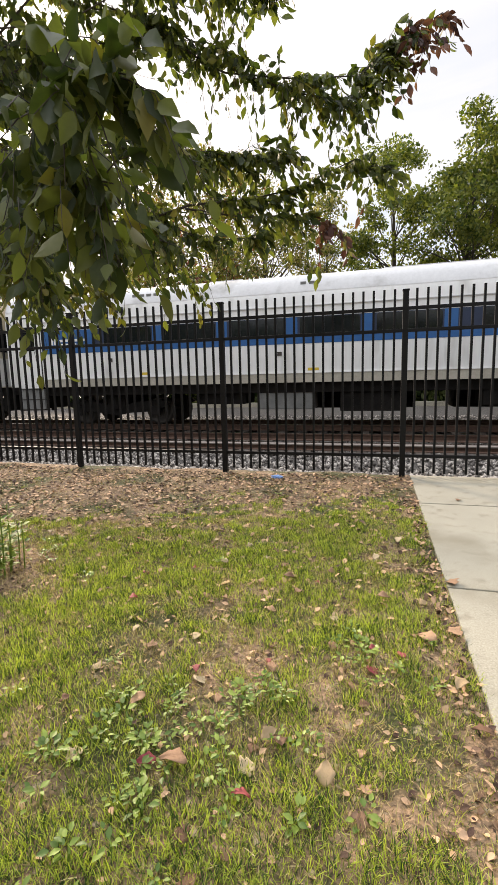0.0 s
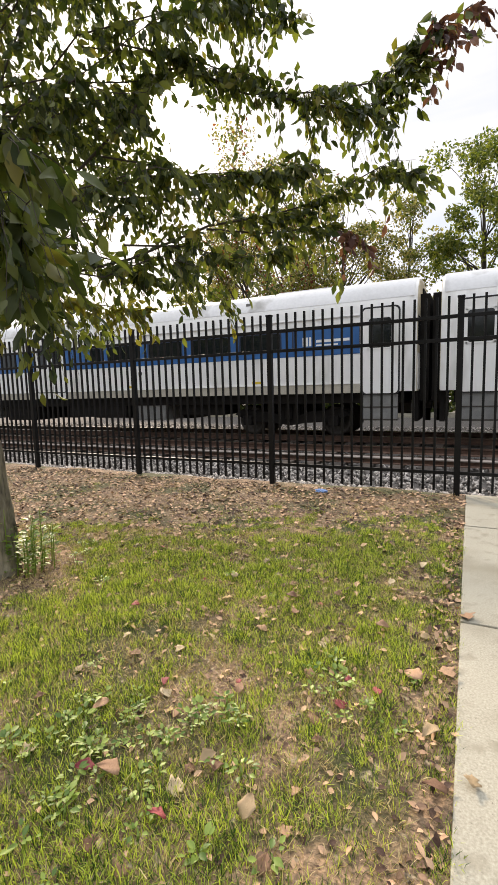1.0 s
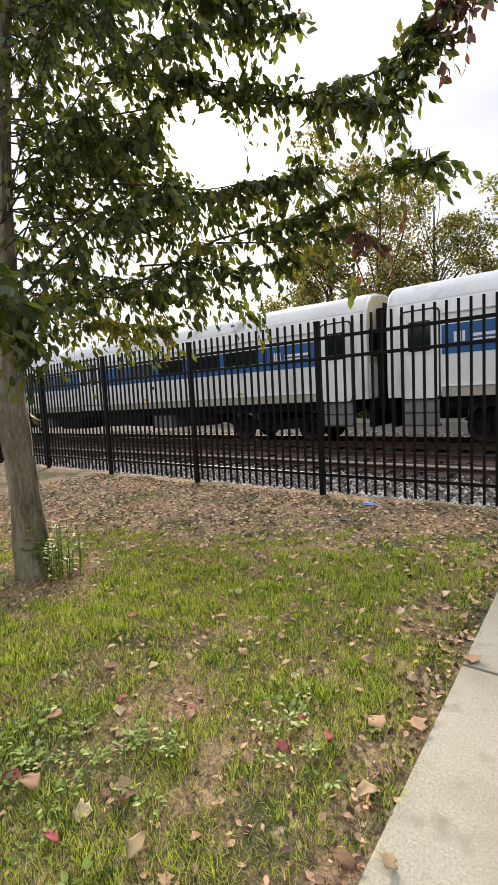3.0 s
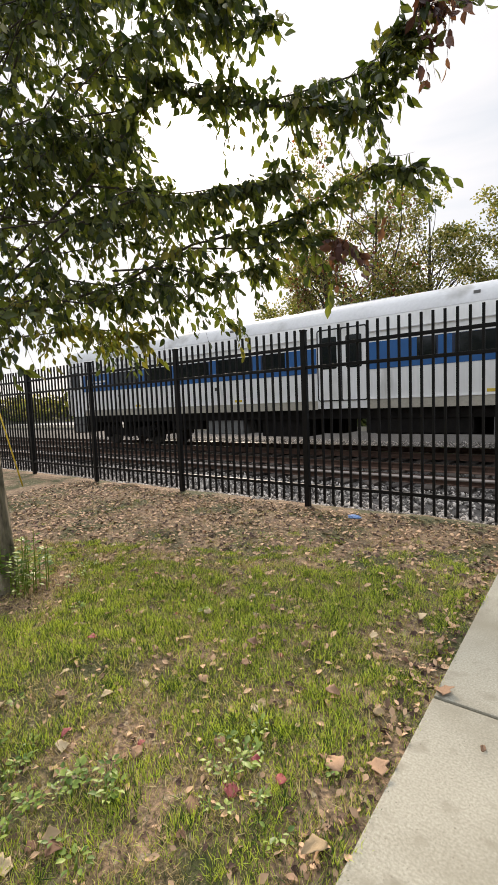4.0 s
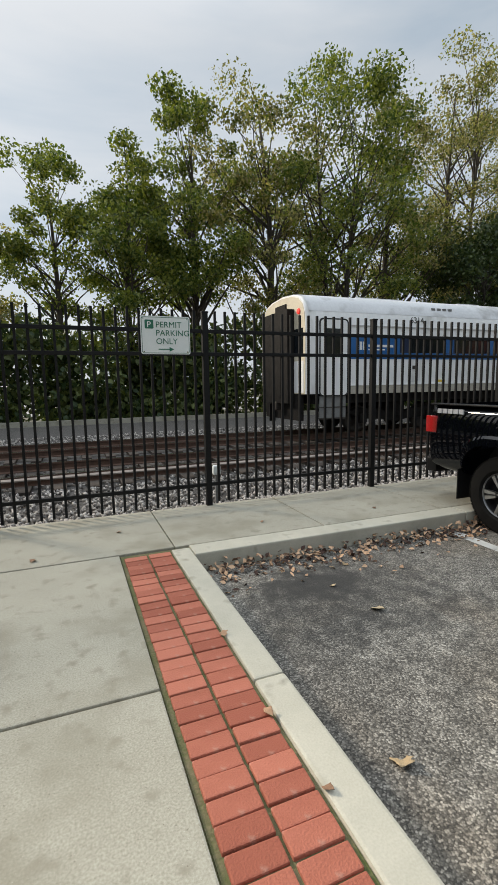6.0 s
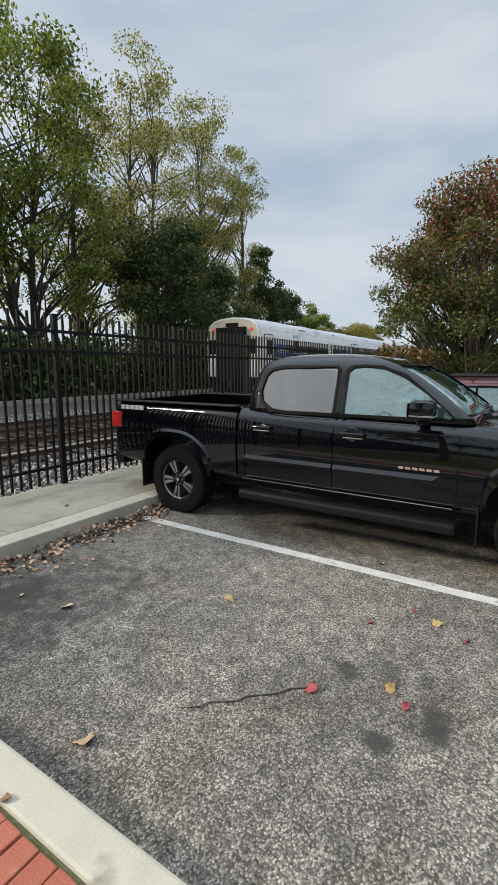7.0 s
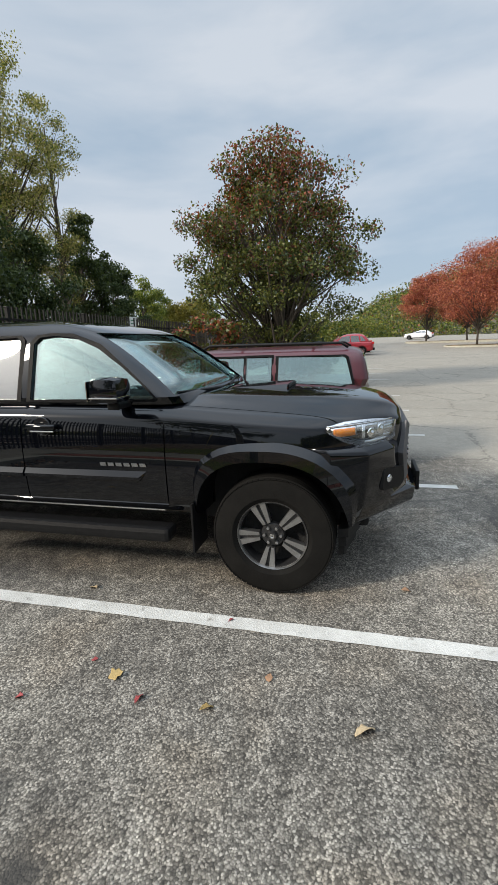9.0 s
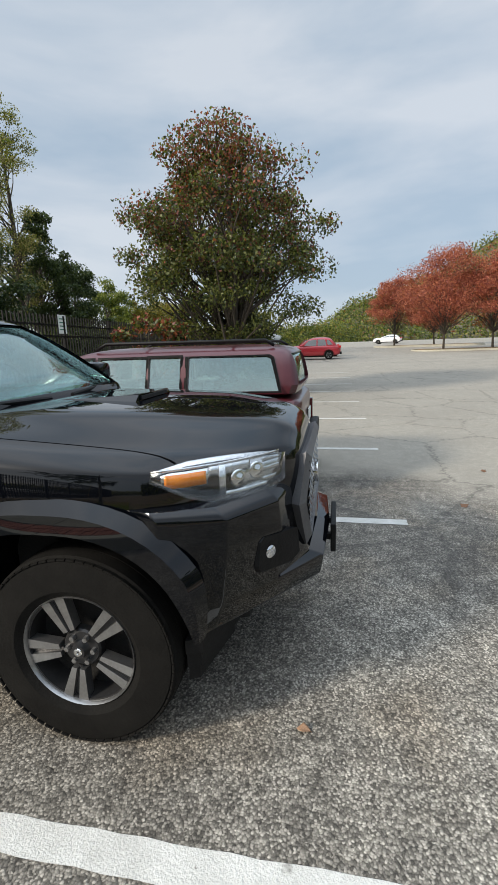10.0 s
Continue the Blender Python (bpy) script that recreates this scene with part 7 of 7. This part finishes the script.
def fallen_meshes(mat):
    """Three curled shapes of a fallen leaf."""
    out = []
    for k, (curl, wide, lobes) in enumerate(((0.35, 0.36, 0), (0.8, 0.30, 0), (0.2, 0.42, 1))):
        bm = bmesh.new()
        rows = []
        for i in range(11):
            f = i / 10
            w = wide * (0.02 + math.sin(math.pi * f ** 0.8) ** 1.1) * (1 + (0.12 + lobes * 0.22) * math.sin(f * 17 + k))
            rows.append([bm.verts.new((a * w, f - 0.5, curl * 0.5 * (a * w) ** 2 * 3 + 0.12 * curl * math.sin(f * 3.1) + 0.05 * math.sin(5 * f + a * 2 + k))) for a in (-1, -0.5, 0, 0.5, 1)])
        for r, s in zip(rows, rows[1:]):
            for j in range(4):
                bm.faces.new((r[j], r[j + 1], s[j + 1], s[j]))
        under = [[bm.verts.new(v.co - Vector((0, 0, 0.006))) for v in r] for r in rows]
        for r, s in zip(under, under[1:]):
            for j in range(4):
                bm.faces.new((r[j], s[j], s[j + 1], r[j + 1]))
        rim = [(i, 0) for i in range(11)] + [(10, j) for j in range(1, 5)] + [(i, 4) for i in range(9, -1, -1)] + [(0, j) for j in range(3, 0, -1)]
        for (i, j), (p, q) in zip(rim, rim[1:] + rim[:1]):
            bm.faces.new((rows[i][j], rows[p][q], under[p][q], under[i][j]))
        out.append(mesh_of("fallen_leaf", bm, mat, True))
    return out


LEAVES = {m: fallen_meshes(m) for m in (fallen_brown, fallen_pale, fallen_red, fallen_yellow)}
LEAF_SAY = {fallen_brown: "curled brown fallen leaf", fallen_pale: "pale tan fallen leaf", fallen_red: "red and orange fallen leaf", fallen_yellow: "yellow fallen leaf"}


def fallen(mat, x, y, z, size, rng, where):
    ob = new("fallen_leaf", LEAVES[mat][rng.randrange(3)])
    ob.matrix_world = Matrix.Translation((x, y, z + size * 0.10)) @ pose(0, 0, 0, rng.uniform(-22, 22), rng.uniform(-22, 22), rng.uniform(0, 360)) @ Matrix.Scale(size, 4)
    tagged(ob, LEAF_SAY[mat] + where, "leaf", "fallen leaves")


def scatter_leaves():
    rng = random.Random(55)
    named = [(fallen_pale, -0.05, 1.51, 0.10), (fallen_red, -0.28, 1.38, 0.075), (fallen_pale, -0.25, 1.62, 0.085), (fallen_pale, 0.41, 2.03, 0.11), (fallen_pale, 0.10, 3.25, 0.07), (fallen_pale, -0.86, 2.98, 0.075),
             (fallen_yellow, -0.75, 2.66, 0.085), (fallen_brown, -0.40, 2.83, 0.10), (fallen_brown, 0.32, 2.34, 0.12), (fallen_pale, 0.26, 3.60, 0.10), (fallen_brown, -0.52, 1.44, 0.13), (fallen_brown, -0.21, 1.60, 0.09),
             (fallen_red, 0.085, 2.20, 0.06), (fallen_brown, 0.45, 2.41, 0.10), (fallen_red, 0.20, 2.18, 0.07), (fallen_brown, 0.44, 1.80, 0.10), (fallen_brown, 0.14, 2.69, 0.10), (fallen_red, -0.62, 1.89, 0.07),
             (fallen_brown, -0.77, 1.67, 0.09), (fallen_red, -1.62, 3.26, 0.08), (fallen_brown, -0.32, 2.67, 0.08), (fallen_pale, 0.54, 1.87, 0.07), (fallen_red, -0.60, 1.42, 0.09)]
    for m, x, y, s in named:
        fallen(m, x, y, 0.014, s * 0.78, rng, " lying in the grass")
    for _ in range(190):
        if rng.random() < 0.45:
            x, y = rng.uniform(-1.2, 0.47), rng.uniform(1.0, 3.4)
        else:
            x, y = rng.uniform(-5.0, 0.45), rng.uniform(2.6, 5.7)
        m = rng.choices([fallen_brown, fallen_pale, fallen_red, fallen_yellow], [6, 4, 1.2, 1])[0]
        fallen(m, x, y, lawn_height(x, y) + 0.008, rng.uniform(0.03, 0.07), rng, " lying in the grass")
    lot = [(fallen_red, 3.17, 1.62, 0.09), (fallen_red, 3.31, 1.17, 0.07), (fallen_yellow, 3.70, 2.49, 0.085), (fallen_yellow, 3.40, 1.27, 0.075), (fallen_red, 4.71, 0.76, 0.045), (fallen_yellow, 4.17, 1.18, 0.08),
           (fallen_yellow, 4.06, 0.68, 0.07), (fallen_pale, 4.07, 0.01, 0.10), (fallen_brown, 5.22, -0.24, 0.06), (fallen_pale, 3.02, 3.38, 0.10), (fallen_pale, 3.11, 4.09, 0.06), (fallen_pale, 3.25, 4.12, 0.07), (fallen_pale, 2.94, 3.81, 0.05),
           (fallen_pale, 2.34, 2.32, 0.10), (fallen_red, 4.05, 1.0, 0.06), (fallen_pale, 4.88, 1.75, 0.07), (fallen_red, 3.95, 1.55, 0.05), (fallen_brown, 4.3, 0.45, 0.05), (fallen_red, 4.25, 1.35, 0.04), (fallen_brown, 3.6, 1.9, 0.035),
           (fallen_brown, 7.9, -1.5, 0.08), (fallen_brown, 9.1, -2.0, 0.07), (fallen_brown, 12.0, -3.2, 0.12), (fallen_brown, 10.4, -4.0, 0.12)]
    for m, x, y, s in lot:
        fallen(m, x, y, LOT, s, rng, " lying on the asphalt")
    for m, x, y, s in ((fallen_brown, 0.85, 4.84, 0.07), (fallen_brown, 1.55, 5.3, 0.05), (fallen_brown, 2.9, 5.05, 0.05), (fallen_brown, 0.72, 2.72, 0.032), (fallen_brown, 1.9, 3.25, 0.05), (fallen_brown, 0.52, 2.98, 0.09), (fallen_brown, 4.2, 5.0, 0.05),
                       (fallen_brown, 1.88, 2.6, 0.06), (fallen_brown, 1.92, 2.2, 0.05)):
        fallen(m, x, y, 0.002, s, rng, " lying on the footpath")


scatter_leaves()


def build_litter():
    rng = np.random.default_rng(41)
    n = 950
    along = rng.uniform(2.1, 6.0, n)
    out = np.abs(rng.normal(0, 0.12, n)) * (1 + 0.7 * np.sin(along * 5) ** 2)
    kerbside = np.c_[along, KERB_Y - 0.02 - out, LOT + 0.012 + np.maximum(0, 0.07 - out * 0.5) * rng.uniform(0, 1, n)]
    me = scatter("leaf_drift", LEAF_V, LEAF_F, matrices(kerbside, turns(n, rng, 0.8), np.c_[rng.uniform(0.03, 0.07, n), rng.uniform(0.03, 0.07, n), rng.uniform(0.03, 0.09, n)]), litter_brown)
    tagged(new("leaf_drift", me), "drift of dry brown leaves against the kerb", "leaf litter", kind="stuff")
    m = 15000
    pick = random.Random(12)
    spots_xy = []
    while len(spots_xy) < m:
        px, py = pick.uniform(-6.5, 0.48), pick.uniform(0.6, 5.85)
        if pick.random() < 0.30 + 0.45 * min(1.0, max(0.0, 0.75 - green_share(px, py))):
            spots_xy.append((px, py))
    x, y = np.array(spots_xy).T
    z = [lawn_height(a, b) + 0.010 for a, b in zip(x, y)]
    me = scatter("leaf_crumbs", LEAF_V, LEAF_F, matrices(np.c_[x, y, z], turns(m, rng, 0.5), rng.uniform(0.012, 0.038, m) * np.interp(y, [1.8, 3.2], [0.9, 1.65])), litter_brown)
    tagged(new("leaf_crumbs", me), "crumbs of dry leaf and bark on bare soil", "leaf litter", kind="stuff")
    k = 560
    x = 0.465 - np.abs(rng.normal(0, 0.07, k))
    y = rng.uniform(0.8, 4.8, k)
    me = scatter("edge_litter", LEAF_V, LEAF_F, matrices(np.c_[x, y, np.full(k, 0.004)], turns(k, rng, 0.9), rng.uniform(0.012, 0.042, k)), litter_brown)
    tagged(new("edge_litter", me), "dry leaf scraps along the edge of the footpath", "leaf litter", kind="stuff")


build_litter()

twig = thing("twig", "thin bent grey twig lying on the asphalt", "twig", pose(0, 0, LOT))
bm = bmesh.new()
tube(bm, [(2.70, 2.12, 0.006), (2.77, 2.02, 0.010), (2.82, 2.00, 0.008), (2.90, 1.89, 0.008), (2.95, 1.87, 0.008), (3.05, 1.75, 0.010), (3.12, 1.71, 0.008), (3.20, 1.60, 0.008)], [0.0025, 0.004, 0.0045, 0.005, 0.005, 0.0055, 0.006, 0.005], 7)
part("stem", bm, stick_wood, twig, "", True)
bm = bmesh.new()
tube(bm, [(2.95, 1.86, 0.012), (3.00, 1.86, 0.02)], [0.005, 0.003], 5)
part("side_shoot", bm, stick_wood, twig)

scrap = thing("wrapper", "crumpled pale blue plastic wrapper on the soil", "litter", pose(-1.05, 5.58, 0.0))
bm = bmesh.new()
bmesh.ops.create_icosphere(bm, subdivisions=3, radius=0.07)
for v in bm.verts:
    v.co = Vector((v.co.x, v.co.y * 0.7, max(-0.01, v.co.z * 0.35))) * (1 + 0.45 * noise.noise(v.co * 40))
part("foil", bm, blue_plastic, scrap)

guy = thing("guy_wire", "thin yellow sleeved guy wire slanting into the soil by the fence", "guy wire", pose(-7.05, 4.94, 0))
bm = bmesh.new()
tube(bm, [(0.02, 0, -0.05), (-0.51, -0.05, 1.26), (-1.02, -0.10, 2.52)], [0.014, 0.014, 0.014], 8)
part("sleeve", bm, yellow_paint, guy, "yellow plastic sleeve", True)
bm = bmesh.new()
tube(bm, [(-1.02, -0.10, 2.52), (-3.0, -0.30, 7.4)], [0.006, 0.006], 6)
part("wire", bm, under_grey, guy, "grey steel wire", True)

box_post = thing("lineside_fitting", "small pale metal fitting on a short post beside the track", "fitting", pose(2.92, 6.6, -0.2))
part("stub_post", boxed(-0.02, 0.02, -0.02, 0.02, -0.1, 0.42, 0.004), under_grey, box_post)
part("cap", boxed(-0.05, 0.05, -0.04, 0.04, 0.40, 0.52, 0.02), sign_white, box_post)


def motions():
    for rear, car in enumerate(TRAIN):
        walk(car, train_rows(rear))


motions()
